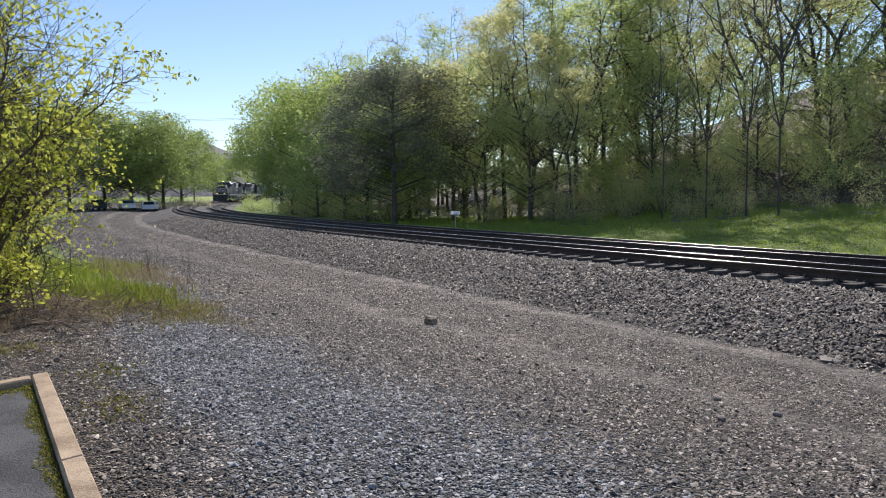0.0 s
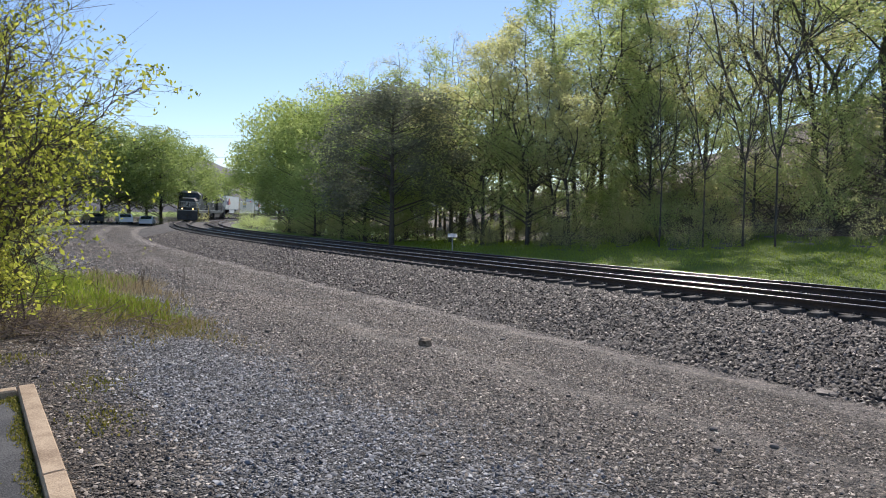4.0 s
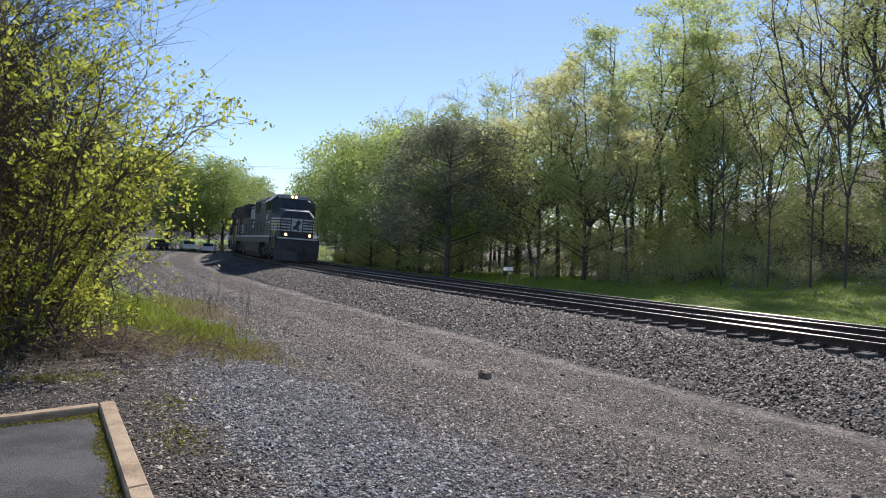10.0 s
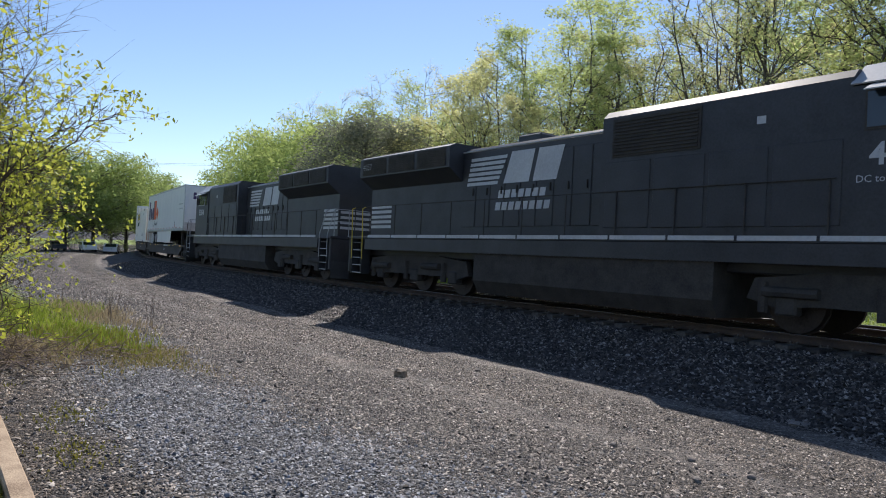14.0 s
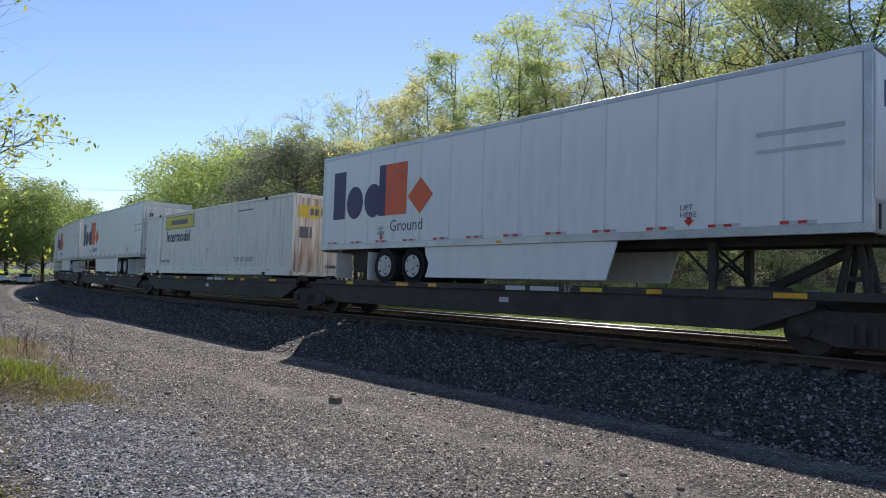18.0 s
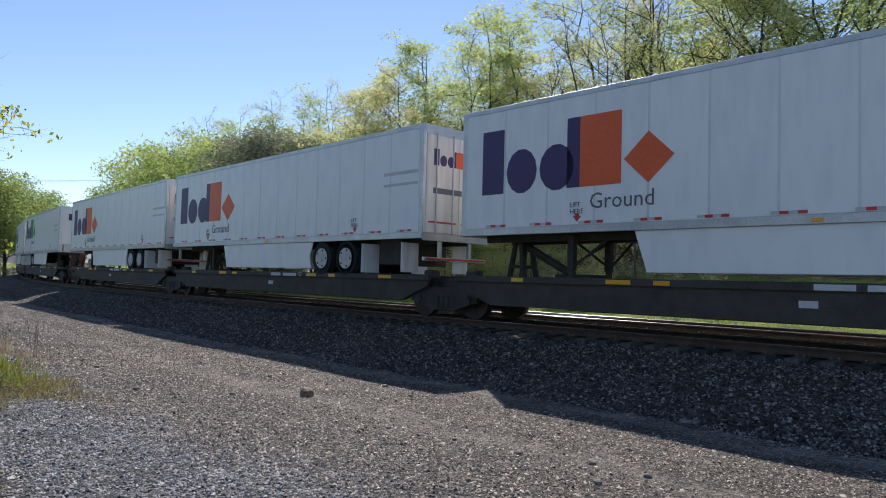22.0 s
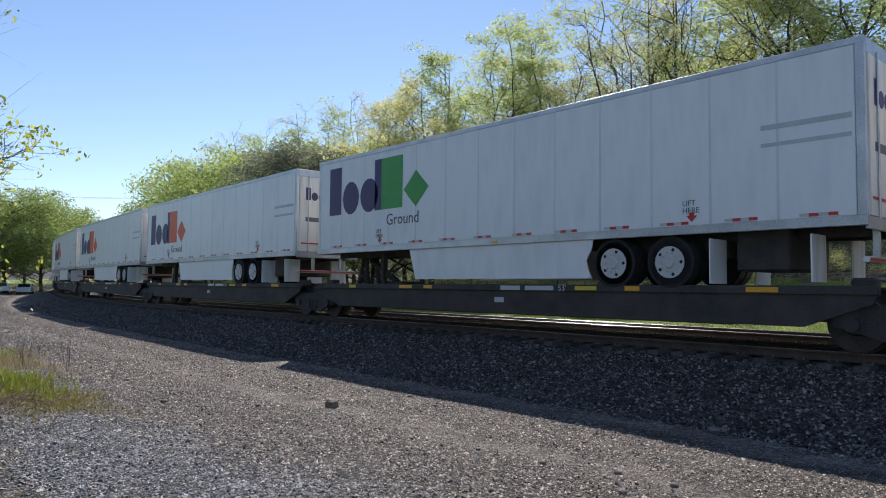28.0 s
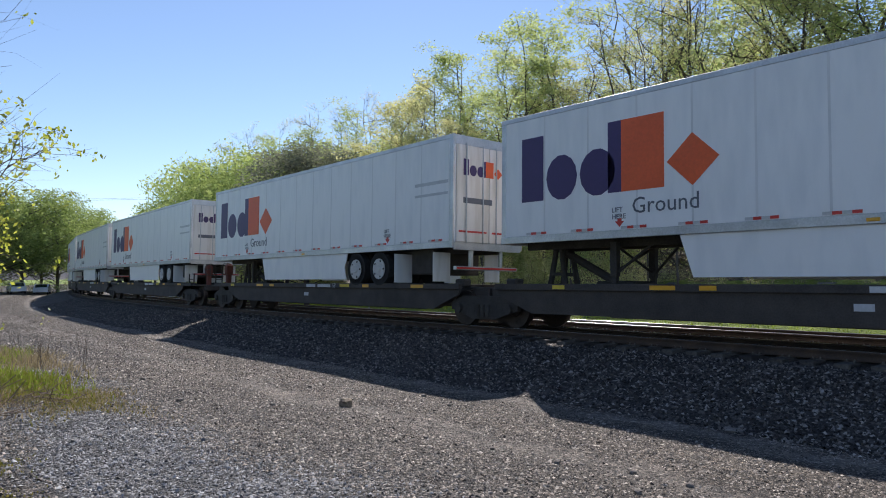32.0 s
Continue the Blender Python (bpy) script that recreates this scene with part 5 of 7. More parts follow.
# ---------------- flat car platforms ----------------
def truck(parent, x):
    sh = Shape().box(x - 0.28, x + 0.28, -1.0, 1.0, 0.42, 0.78, 0.04)
    for sd in (-1, 1):
        sh.prism([(x - 1.18, 0.42), (x - 1.18, 0.62), (x - 0.75, 0.78), (x + 0.75, 0.78), (x + 1.18, 0.62), (x + 1.18, 0.42), (x + 0.95, 0.38), (x + 0.4, 0.20), (x - 0.4, 0.20), (x - 0.95, 0.38)], sd * 0.99 - 0.07, sd * 0.99 + 0.07)
        for q in (-0.17, 0.0, 0.17):
            sh.tube((x + q, sd * 1.06, 0.26), (x + q, sd * 1.06, 0.56), 0.07, None, 8)
        for q in (-0.89, 0.89):
            sh.tube((x + q, sd * 1.05, 0.46), (x + q, sd * 1.13, 0.46), 0.12, None, 10)
    tk = part("truck", sh, GRIME, parent)
    wheelset(tk, x - 0.89, 0.46)
    wheelset(tk, x + 0.89, 0.46)
    return tk


def flat_car(length, front_truck, rear_truck, front_end, rear_end, hitch_at, load):
    """One platform; hitch_at: +1 where the trailer's nose is at the front, -1 at the rear, 0 for a container."""
    fc = thing("flat_car", "dark brown low flat car platform carrying a %s" % load, "flat car", "flat cars of the train")
    h = length / 2
    z = 1.0
    part("centre_sill", Shape().prism([(-h + 0.1, z - 0.03), (h - 0.1, z - 0.03), (h - 0.1, z - 0.26), (h - 2.1, z - 0.26), (h - 3.4, 0.34), (-h + 3.4, 0.34), (-h + 2.1, z - 0.26), (-h + 0.1, z - 0.26)], -0.36, 0.36), DECK, fc)
    for sd in (-1, 1):
        ta, tb = (1.75 if rear_end == "joint" else 3.1), (1.75 if front_end == "joint" else 3.1)
        part("side_sill", Shape().prism([(-h + ta - 1.15, z + 0.04), (h - tb + 1.15, z + 0.04), (h - tb + 1.05, z - 0.2), (h - tb, 0.40), (-h + ta, 0.40), (-h + ta - 1.05, z - 0.2)], sd * 1.17 - 0.03, sd * 1.17 + 0.03), DECK, fc)
        part("sill_flange", Shape().box(-h + 0.6, h - 0.6, sd * 1.2 - 0.06, sd * 1.2 + 0.06, z - 0.06, z + 0.09, 0.01), DECK, fc)
        for k, x in enumerate((-h + 2.6, -h + 5.2, -2.6, 2.6, h - 5.0, h - 2.4)):
            w_ = 0.28 if k % 2 else 0.17
            part("reflector", Shape().box(x - w_, x + w_, sd * 1.264 - 0.004, sd * 1.264 + 0.004, z - 0.03, z + 0.06), AMBER if k % 3 else YELLOW, fc)
        part("capacity_plate", Shape().box(-0.15, 0.15, sd * 1.204 - 0.006, sd * 1.204 + 0.006, 0.66, 0.78), PALE_TEXT, fc)
        for u0, u1 in ((0.0, 0.62), (0.78, 1.62)):
            part("number_bar", blocks([rect(u0, u1, 0, 0.10)], 0.1 if sd < 0 else -0.1, z - 0.04, sd, 1.2605), PALE_TEXT, fc)
        letters("53'", 0.2, STRIPE, fc, on_side(1.85 if sd < 0 else -1.85, z - 0.05, sd, 1.2635), "lettering")
    if load != "container":
        x0, x1 = (-h + 1.6, -h + 8.0) if hitch_at > 0 else (h - 8.0, h - 1.6)
        part("wheel_deck", Shape().box(x0, x1, -1.13, 1.13, z - 0.02, z + 0.025, 0.006), DECK, fc)
        hx = hitch_at * (h - 1.75)
        sgn = hitch_at
        part("hitch_plate", Shape().box(hx - 0.45, hx + 0.45, -0.45, 0.45, 1.98, 2.08, 0.03), GRIME, fc)
        for yy in (-0.24, 0.24):
            for lean in (-1, 1):
                part("hitch_post", Shape().tube((hx + lean * 0.24, yy, z), (hx + lean * 0.07, yy * 0.8, 2.0), 0.075, 0.06, 8), GRIME, fc)
            part("hitch_tie", Shape().box(hx - 0.2, hx + 0.2, yy - 0.03, yy + 0.03, z + 0.3, z + 0.38), GRIME, fc)
        part("hitch_brace", Shape().tube((hx - sgn * 0.1, 0.0, 1.85), (hx - sgn * 1.5, 0.0, z + 0.15), 0.10, None, 8), GRIME, fc)
        part("brace_foot", Shape().box(hx - sgn * 1.75 - 0.5, hx - sgn * 1.75 + 0.5, -0.4, 0.4, z - 0.02, z + 0.17, 0.03), GRIME, fc)
    else:
        for x in (-6.0, 6.0):
            part("container_pedestal", Shape().box(x - 0.25, x + 0.25, -1.25, 1.25, z - 0.1, 1.2, 0.03), DECK, fc)
    for end, kind in ((1, front_end), (-1, rear_end)):
        x = end * h
        part("end_sill", Shape().box(min(x, x - 0.6 * end), max(x, x - 0.6 * end), -0.75, 0.75, z - 0.28, z + 0.0, 0.03), DECK, fc)
        if kind == "coupler":
            part("end_platform", Shape().box(min(x - 0.2 * end, x - 2.0 * end), max(x - 0.2 * end, x - 2.0 * end), -1.2, 1.2, z - 0.06, z, 0.01), DECK, fc)
            part("coupler", Shape().box(min(x - 0.3 * end, x + 0.85 * end), max(x - 0.3 * end, x + 0.85 * end), -0.11, 0.11, 0.70, 0.94, 0.03).box(min(x + 0.45 * end, x + 0.9 * end), max(x + 0.45 * end, x + 0.9 * end), -0.2, 0.2, 0.64, 1.0, 0.05), GRIME, fc)
            part("brake_stand", Shape().box(x - 0.35 * end - 0.1, x - 0.35 * end + 0.1, -0.6, -0.4, z, 1.95, 0.02).box(x - 0.35 * end - 0.13, x - 0.35 * end + 0.13, -0.65, -0.35, 1.45, 1.9, 0.03), SPRING_RED, fc)
            bw = Shape()
            for k in range(12):
                a, b = 2 * math.pi * k / 12, 2 * math.pi * (k + 1) / 12
                bw.tube((x - 0.15 * end, -0.5 + 0.28 * math.cos(a), 1.72 + 0.28 * math.sin(a)), (x - 0.15 * end, -0.5 + 0.28 * math.cos(b), 1.72 + 0.28 * math.sin(b)), 0.015, None, 5)
                if k % 3 == 0:
                    bw.tube((x - 0.15 * end, -0.5, 1.72), (x - 0.15 * end, -0.5 + 0.28 * math.cos(a), 1.72 + 0.28 * math.sin(a)), 0.012, None, 5)
            bw.tube((x - 0.35 * end, -0.5, 1.72), (x - 0.12 * end, -0.5, 1.72), 0.03, None, 6)
            part("brake_wheel", bw, GRIME, fc)
            for yy in (-1.15, 1.15):
                for q in (0.5, 1.2):
                    part("end_post", Shape().tube((x - q * end, yy, z), (x - q * end, yy, 1.52), 0.03, None, 6), GRIME, fc)
                part("end_bar", Shape().tube((x - 0.5 * end, yy, 1.25), (x - 1.2 * end, yy, 1.25), 0.015, None, 6), GRIME, fc)
            hs = Shape().pipe([(x - 0.1 * end, 0.3, 0.8), (x + 0.3 * end, 0.28, 0.5), (x + 0.75 * end, 0.22, 0.55)], 0.03, 6)
            part("air_hose", hs, RUBBER, fc)
        else:
            part("joint", Shape().tube((x + 0.1 * end, 0, z - 0.35), (x + 0.1 * end, 0, z + 0.02), 0.24, None, 14), GRIME, fc)
            part("joint_guard", Shape().box(x - 0.9 * end - 0.18, x - 0.9 * end + 0.18, -1.0, -0.7, z, 1.22, 0.04), GRIME, fc)
    if front_truck:
        truck(fc, h - 1.35 if front_end == "coupler" else h)
    if rear_truck:
        truck(fc, -h + 1.35 if rear_end == "coupler" else -h)
    return fc


JOINTS = [(45.3, 63.5, 81.2, 98.45, 115.65, 133.3), (135.0, 152.8, 170.35, 187.8, 205.4, 223.1), (224.8, 242.3, 259.7, 277.1, 294.5, 312.0)]
kinds_made = {}
for c, js in enumerate(JOINTS):
    for k in range(5):
        a, b = js[k], js[k + 1]
        off, way, green = UNITS[5 * c + k]
        length = 17.5 if 0 < k < 4 else b - a
        mid = (a + b) / 2
        key = (k == 0, k == 4, way)
        if key in kinds_made:
            ob = copy_thing(kinds_made[key], Matrix.Identity(4))
        else:
            ob = flat_car(length, k == 0, True, "coupler" if k == 0 else "joint", "coupler" if k == 4 else "joint", {"nose": 1, "rear": -1, "box": 0}[way], "container" if way == "box" else "semi trailer")
            kinds_made[key] = ob
        MOVING.append((ob, mid, length - 1.0, False))

# ---- trees ----
BARK = surf("bark", (0.05, 0.042, 0.036), (0.16, 0.14, 0.12), 0.95, 0, 3, 25, 0.8, 0.03)
LEAF_GREEN = leaf_mat("leaf_green", (0.32, 0.38, 0.135), (0.50, 0.57, 0.22), (0.66, 0.71, 0.32), 0.68)
LEAF_YELLOW = leaf_mat("leaf_yellow", (0.46, 0.46, 0.19), (0.62, 0.61, 0.28), (0.78, 0.72, 0.39), 0.68)
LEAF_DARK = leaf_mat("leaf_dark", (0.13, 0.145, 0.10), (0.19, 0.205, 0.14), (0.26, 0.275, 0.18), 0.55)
# darker leaf colour carries the shaded side of far and deep trees
LEAF_FAR_SHADE = leaf_mat("leaf_far_shade", (0.22, 0.29, 0.09), (0.36, 0.44, 0.14), (0.50, 0.57, 0.21), 0.58)
LEAF_BUSH = leaf_mat("leaf_bush", (0.28, 0.33, 0.045), (0.50, 0.53, 0.08), (0.68, 0.67, 0.14), 0.64)
LEAF_MID = leaf_mat("leaf_mid", (0.28, 0.36, 0.10), (0.44, 0.52, 0.17), (0.60, 0.66, 0.26), 0.62)
TWIG_GREY = surf("grey_twig", (0.10, 0.09, 0.08), (0.24, 0.22, 0.20), 0.95, 0, 3, 25, 0.4, 0.01)


class Grower:
    """Grows one tree: limbs as tapered tubes, and places for leaves at the twigs."""

    def __init__(self, seed, least=0):
        self.least = least
        self.r = random.Random(seed)
        self.wood = Shape()
        self.tips = []
        self.reach = None

    def limb(self, a, way, length, radius, depth, up=0.15, sides=6, bend=0.22, kids=4, open_=0.75):
        r = self.r
        p, w = Vector(a), Vector(way).normalized()
        n = 4 if depth else 2
        pts_ = [p.copy()]
        for k in range(n):
            w = (w + Vector((r.gauss(0, bend), r.gauss(0, bend), r.gauss(0, bend) + up))).normalized()
            q = p + w * length / n
            if self.reach and math.hypot(q.x, q.y) > self.reach:
                return
            r0, r1 = radius * (1 - 0.75 * k / n), radius * (1 - 0.75 * (k + 1) / n)
            if depth >= self.least:
                self.wood.tube(p, q, r0, r1, sides, False)
            p = q
            pts_.append(p.copy())
            if depth == 0:
                self.tips.append((p.copy(), length / n))
        if depth:
            for k in range(kids):
                f = r.uniform(0.35, 1.0) * n
                i = min(int(f), n - 1)
                b = pts_[i].lerp(pts_[i + 1], f - i)
                side = Vector((r.gauss(0, 1), r.gauss(0, 1), r.gauss(0, 0.5))).normalized()
                self.limb(b, (w * (1 - open_) + side * open_ + Vector((0, 0, 0.2))), length * r.uniform(0.4, 0.62), radius * 0.42, depth - 1, up, max(3, sides - 2), bend, kids, open_)

    def leaves(self, name, total, size, spread, mat):
        """Three-cornered leaves in a ball of that radius round each twig's end."""
        r = np.random.default_rng(self.r.randrange(10**6))
        c = np.array([t[0] for t in self.tips])
        return leaf_mesh(name, c[r.integers(0, len(c), total)] + in_ball(r, total) * spread, size, mat, r)


def in_ball(r, n):
    u = r.normal(size=(n, 3))
    return u / np.linalg.norm(u, axis=1)[:, None] * r.random((n, 1)) ** 0.45


def leaf_mesh(name, c, size, mat, r, four=False):
    n = len(c)
    u = r.normal(size=(n, 3))
    u /= np.linalg.norm(u, axis=1)[:, None]
    w = np.cross(u, r.normal(size=(n, 3)))
    w /= np.linalg.norm(w, axis=1)[:, None]
    sz = size * r.uniform(0.6, 1.35, (n, 1))
    if four:
        V_ = np.stack([c - u * sz, c + w * sz * 0.55, c + u * sz, c - w * sz * 0.55], 1).reshape(-1, 3)
        return raw_mesh(name, V_, np.arange(4 * n).reshape(-1, 4), mat)
    V_ = np.stack([c - u * sz, c + (u * 0.75 + w * 0.6) * sz, c + (u * 0.75 - w * 0.6) * sz], 1).reshape(-1, 3)
    return raw_mesh(name, V_, np.arange(3 * n).reshape(-1, 3), mat)


def lumpy(g, lumps, total, size, mat, low, high, wide, lump_r):
    """A dense crown of leafy lumps round a trunk, each at the end of its limb."""
    r = np.random.default_rng(g.r.randrange(10**6))
    d = r.normal(size=(lumps, 3))
    d /= np.linalg.norm(d, axis=1)[:, None]
    d[:, 2] = np.where(d[:, 2] < -0.6, -d[:, 2], d[:, 2])
    mid, half = (low + high) / 2, (high - low) / 2
    far = r.uniform(0.45, 1.0, (lumps, 1)) ** 0.5
    c = d * far * (wide, wide, half) + (0, 0, mid)
    rad = r.uniform(*lump_r, lumps)
    for k in range(0, lumps, 2):
        z = max(0.4, c[k, 2] - 0.55 * math.hypot(c[k, 0], c[k, 1]))
        g.wood.tube((0, 0, z), c[k], 0.035, 0.012, 4, False)
    pick = r.choice(lumps, total, p=rad**2 / (rad**2).sum())
    off = in_ball(r, total) * rad[pick][:, None] * (1, 1, 0.75)
    return leaf_mesh("crown", c[pick] + off, size, mat, r)


def grow(kind, seed):
    g = Grower(seed, {"bare": 0, "brush": 0, "tall": 1, "tall_yellow": 1, }.get(kind, 2))
    r = g.r
    bark = BARK
    if kind in ("tall", "tall_yellow", "bare"):
        h = 18
        fork = Vector((r.uniform(-0.4, 0.4), r.uniform(-0.4, 0.4), h * r.uniform(0.2, 0.42)))
        g.wood.tube((0, 0, -0.4), fork * 0.5, 0.14, 0.12, 7, False)
        g.wood.tube(fork * 0.5, fork, 0.12, 0.10, 7, False)
        turn = r.uniform(0, 2 * math.pi)
        leads = r.choice((2, 2, 3))
        for n_lead in range(leads):
            turn += 2 * math.pi / leads + r.uniform(-0.4, 0.4)
            out = r.uniform(0.9, 2.6)
            top = Vector((out * math.cos(turn), out * math.sin(turn), h * (1.0 if n_lead == 0 else r.uniform(0.74, 0.95))))
            p = fork
            steps = 6
            for k in range(steps):
                f = (k + 1) / steps
                q = fork.lerp(top, f) + Vector((math.cos(turn), math.sin(turn), 0)) * 0.8 * math.sin(f * math.pi) + Vector((r.gauss(0, 0.18), r.gauss(0, 0.18), 0))
                g.wood.tube(p, q, 0.09 * (1 - k / 7), 0.09 * (1 - (k + 1) / 7), 6, False)
                for _ in range(2 if k < 5 else 3):
                    a = turn + r.gauss(0, 1.1)
                    ln = h * (0.21 - 0.022 * k) * r.uniform(0.7, 1.2)
                    g.limb(p.lerp(q, r.random()), (math.cos(a), math.sin(a), r.uniform(0.3, 1.3)), ln, 0.055 * (1 - k / 9), 2, 0.1, 4, kids=4)
                p = q
        for _ in range(3 if kind != "bare" else 1):
            a = r.uniform(0, 2 * math.pi)
            g.limb(fork * r.uniform(0.4, 1.0), (math.cos(a), math.sin(a), r.uniform(0.2, 0.8)), h * 0.17, 0.045, 2, 0.06, 4, kids=4)
        per, size, spread = {"tall": (8200, 0.082, 0.44), "tall_yellow": (8500, 0.08, 0.46), "bare": (1800, 0.06, 0.3)}[kind]
        mat = {"tall": LEAF_GREEN, "tall_yellow": LEAF_YELLOW, "bare": LEAF_YELLOW}[kind]
        bark = BARK
    elif kind in ("round", "deep", "full", "light"):
        g.wood.tube((0, 0, -0.3), (0, 0, 5), 0.14, 0.06, 8)
        crown = lumpy(g, *{"round": (80, 9500, 0.085, LEAF_MID), "light": (90, 5000, 0.085, LEAF_GREEN), "deep": (40, 3500, 0.13, LEAF_FAR_SHADE), "full": (80, 14000, 0.085, LEAF_FAR_SHADE)}[kind], 0.0, 8.6, 3.7, (0.5, 1.25))
    elif kind == "dark":
        g.wood.tube((0, 0, -0.3), (0, 0, 9.6), 0.12, 0.02, 8)
        crown = lumpy(g, 130, 30000, 0.065, LEAF_DARK, 0.0, 10.2, 3.0, (0.5, 1.1))
    elif kind == "brush":
        for _ in range(18):
            a = r.uniform(0, 2 * math.pi)
            g.limb((r.uniform(-0.75, 0.75), r.uniform(-0.75, 0.75), -0.1), (0.5 * math.cos(a), 0.5 * math.sin(a), r.uniform(0.8, 2.0)), r.uniform(0.9, 1.9), 0.012, 1, 0.05, 3, kids=4)
        g.wood.tube((0, 0, -0.2), (0, 0, -0.03), 1.2, 0.9, 6)
        per, size, spread, mat = 700, 0.05, 0.25, LEAF_YELLOW
        bark = TWIG_GREY
    else:
        for _ in range(10):
            a = r.uniform(0, 2 * math.pi)
            g.limb((0.3 * math.cos(a), 0.3 * math.sin(a), -0.1), (math.cos(a), math.sin(a), r.uniform(0.5, 2.5)), r.uniform(1.4, 2.6), 0.03, 2, 0.05, 3, kids=4)
        g.wood.tube((0, 0, -0.2), (0, 0, -0.03), 0.5, 0.4, 6)
        per, size, spread, mat = 1900, 0.06, 0.3, LEAF_GREEN if seed % 2 else LEAF_YELLOW
    if kind not in ("round", "deep", "full", "light", "dark"):
        crown = g.leaves("crown", per, size, spread, mat)
    top_z = max(v.co.z for v in crown.vertices)
    return g.wood.mesh("trunk", bark, False), crown, top_z


KINDS = {}
for kind, count in (("tall", 4), ("tall_yellow", 3), ("bare", 2), ("round", 3), ("deep", 2), ("full", 2), ("light", 2), ("dark", 1), ("shrub", 4), ("brush", 3)):
    KINDS[kind] = [grow(kind, 11 + 7 * k + len(kind) * 31) for k in range(count)]
LABELS = {"tall": "tall slender tree with fresh green spring leaves", "tall_yellow": "tall tree with yellow-green opening leaves", "bare": "tall almost bare tree with thin grey branches", "round": "broad leafy green tree at the wood's edge", "full": "big dense green tree beyond the drive", "light": "airy young tree in light green leaf", "deep": "leafy green tree deep in the wood", "dark": "dark dense tree at the edge of the lawn", "shrub": "green shrub in the undergrowth", "brush": "tangle of dry grey brush below the trees"}


def plant(kind, az_deg, dist, height, variant=0, name="tree", squash=1.0):
    """height: of the top over the place's own ground."""
    x, y = dist * math.sin(radians(az_deg)), dist * math.cos(radians(az_deg))
    small = kind in ("shrub", "brush")
    tr = thing(name, LABELS[kind], "shrub" if small else "tree", "shrubs under the trees" if small else "trees of the wood")
    wood, crown, top_z = KINDS[kind][variant % len(KINDS[kind])]
    part("trunk", wood, None, tr)
    part("crown", crown, None, tr)
    k = height / top_z
    tr.matrix_basis = Matrix.Translation((x, y, land1(x, y))) @ pose(0, 0, 0, 0, 0, random.uniform(0, 360)) @ Matrix.Diagonal((k * squash, k * squash, k, 1))
    return tr


def rising(az_deg, dist, elev):
    """The height of a tree at that distance whose top is seen at that elevation."""
    x, y = dist * math.sin(radians(az_deg)), dist * math.cos(radians(az_deg))
    return dist * math.tan(radians(elev)) + EYE - land1(x, y)


# wood inside the curve: kind, azimuth, distance, elevation of the top, variant
WOOD = [
    ("full", -11.4, 84, 7.4, 0), ("round", -10.4, 80, 8.6, 1), ("round", -9.4, 75, 9.5, 2), ("round", -8.0, 70, 10.0, 1), ("round", -6.2, 66, 10.6, 2), ("round", -4.4, 62, 10.6, 0),
    ("bare", -7.4, 74, 12.2, 0), ("bare", -6.0, 70, 12.4, 1), ("round", -2.2, 60, 11.2, 1), ("tall", -3.6, 64, 11.6, 1), ("tall", -0.6, 60, 12.0, 2),
    ("full", -10.6, 72, 5.2, 1), ("round", -8.6, 62, 5.0, 2), ("round", -6.4, 57, 6.6, 0), ("round", -4.6, 52, 7.0, 1), ("dark", -2.4, 45, 10.6, 0),
    ("bare", 0.4, 60, 15.0, 1), ("bare", 1.9, 62, 14.4, 0), ("bare", 1.1, 58, 13.2, 0), ("tall", 3.0, 58, 13.2, 3), ("light", 2.4, 50, 9.5, 0),
    ("tall_yellow", 4.6, 45, 14.2, 0), ("tall_yellow", 6.6, 46, 16.6, 1), ("tall_yellow", 8.6, 43, 16.8, 2), ("light", 5.0, 43.5, 8.6, 1), ("light", 8.6, 41.0, 7.8, 0), ("tall_yellow", 10.4, 42, 12.5, 0), ("tall", 10.4, 54, 17.0, 0), ("tall", 12.4, 48, 18.6, 1),
    ("tall", 14.4, 49, 19.0, 2), ("tall", 17.2, 52, 22.5, 3), ("tall_yellow", 16.2, 56, 17.0, 0), ("tall", 19.8, 56, 17.4, 0), ("tall_yellow", 22.0, 54, 19.4, 1), ("bare", 24.6, 48, 22.5, 1), ("bare", 27.2, 46, 24.5, 0),
    ("tall", 26.0, 56, 22.0, 1), ("slim", 18.9, 35.4, 15, 0), ("slim", 22.1, 34.4, 17, 1), ("slim", 24.9, 34, 17.5, 0), ("slim", 27.1, 33.6, 19, 1), ("tall_yellow", 12.0, 40, 12.0, 1), ("tall_yellow", 29.5, 50, 24, 2),
    ("tall", 31.6, 48, 25, 2), ("tall", 34.0, 48, 26, 3), ("tall_yellow", 36.5, 46, 26, 0), ("tall", 38.5, 45, 27, 0), ("tall", 41.0, 44, 27, 1), ("tall", 43.5, 42, 28, 2), ("tall", 46.5, 40, 28, 3), ("tall", 50, 40, 28, 1),
    ("light", 3.4, 52, 12.4, 1), ("tall_yellow", 7.7, 50, 15.8, 0), ("tall", 13.4, 53, 17.8, 3), ("round", -1.2, 57, 10.4, 0), ("tall_yellow", 18.4, 53, 18.0, 2),
]
WIDE = {"dark": 1.6, "round": 1.15, "light": 1.1, "slim": 0.55, "tall": 1.5, "tall_yellow": 1.5}
for kind, a, dist, elev, v in WOOD:
    plant("bare" if kind == "slim" else kind, a, dist, rising(a, dist, elev), v, squash=WIDE[kind] if kind in WIDE else 1.0)
rt = random.Random(5)
skyline = lambda a: float(np.interp(a, [-14, -10, -6, 0, 3, 8, 14, 19, 24, 30, 50], [5.5, 8, 9, 10.5, 11.5, 14, 16, 16, 18, 21, 25]))
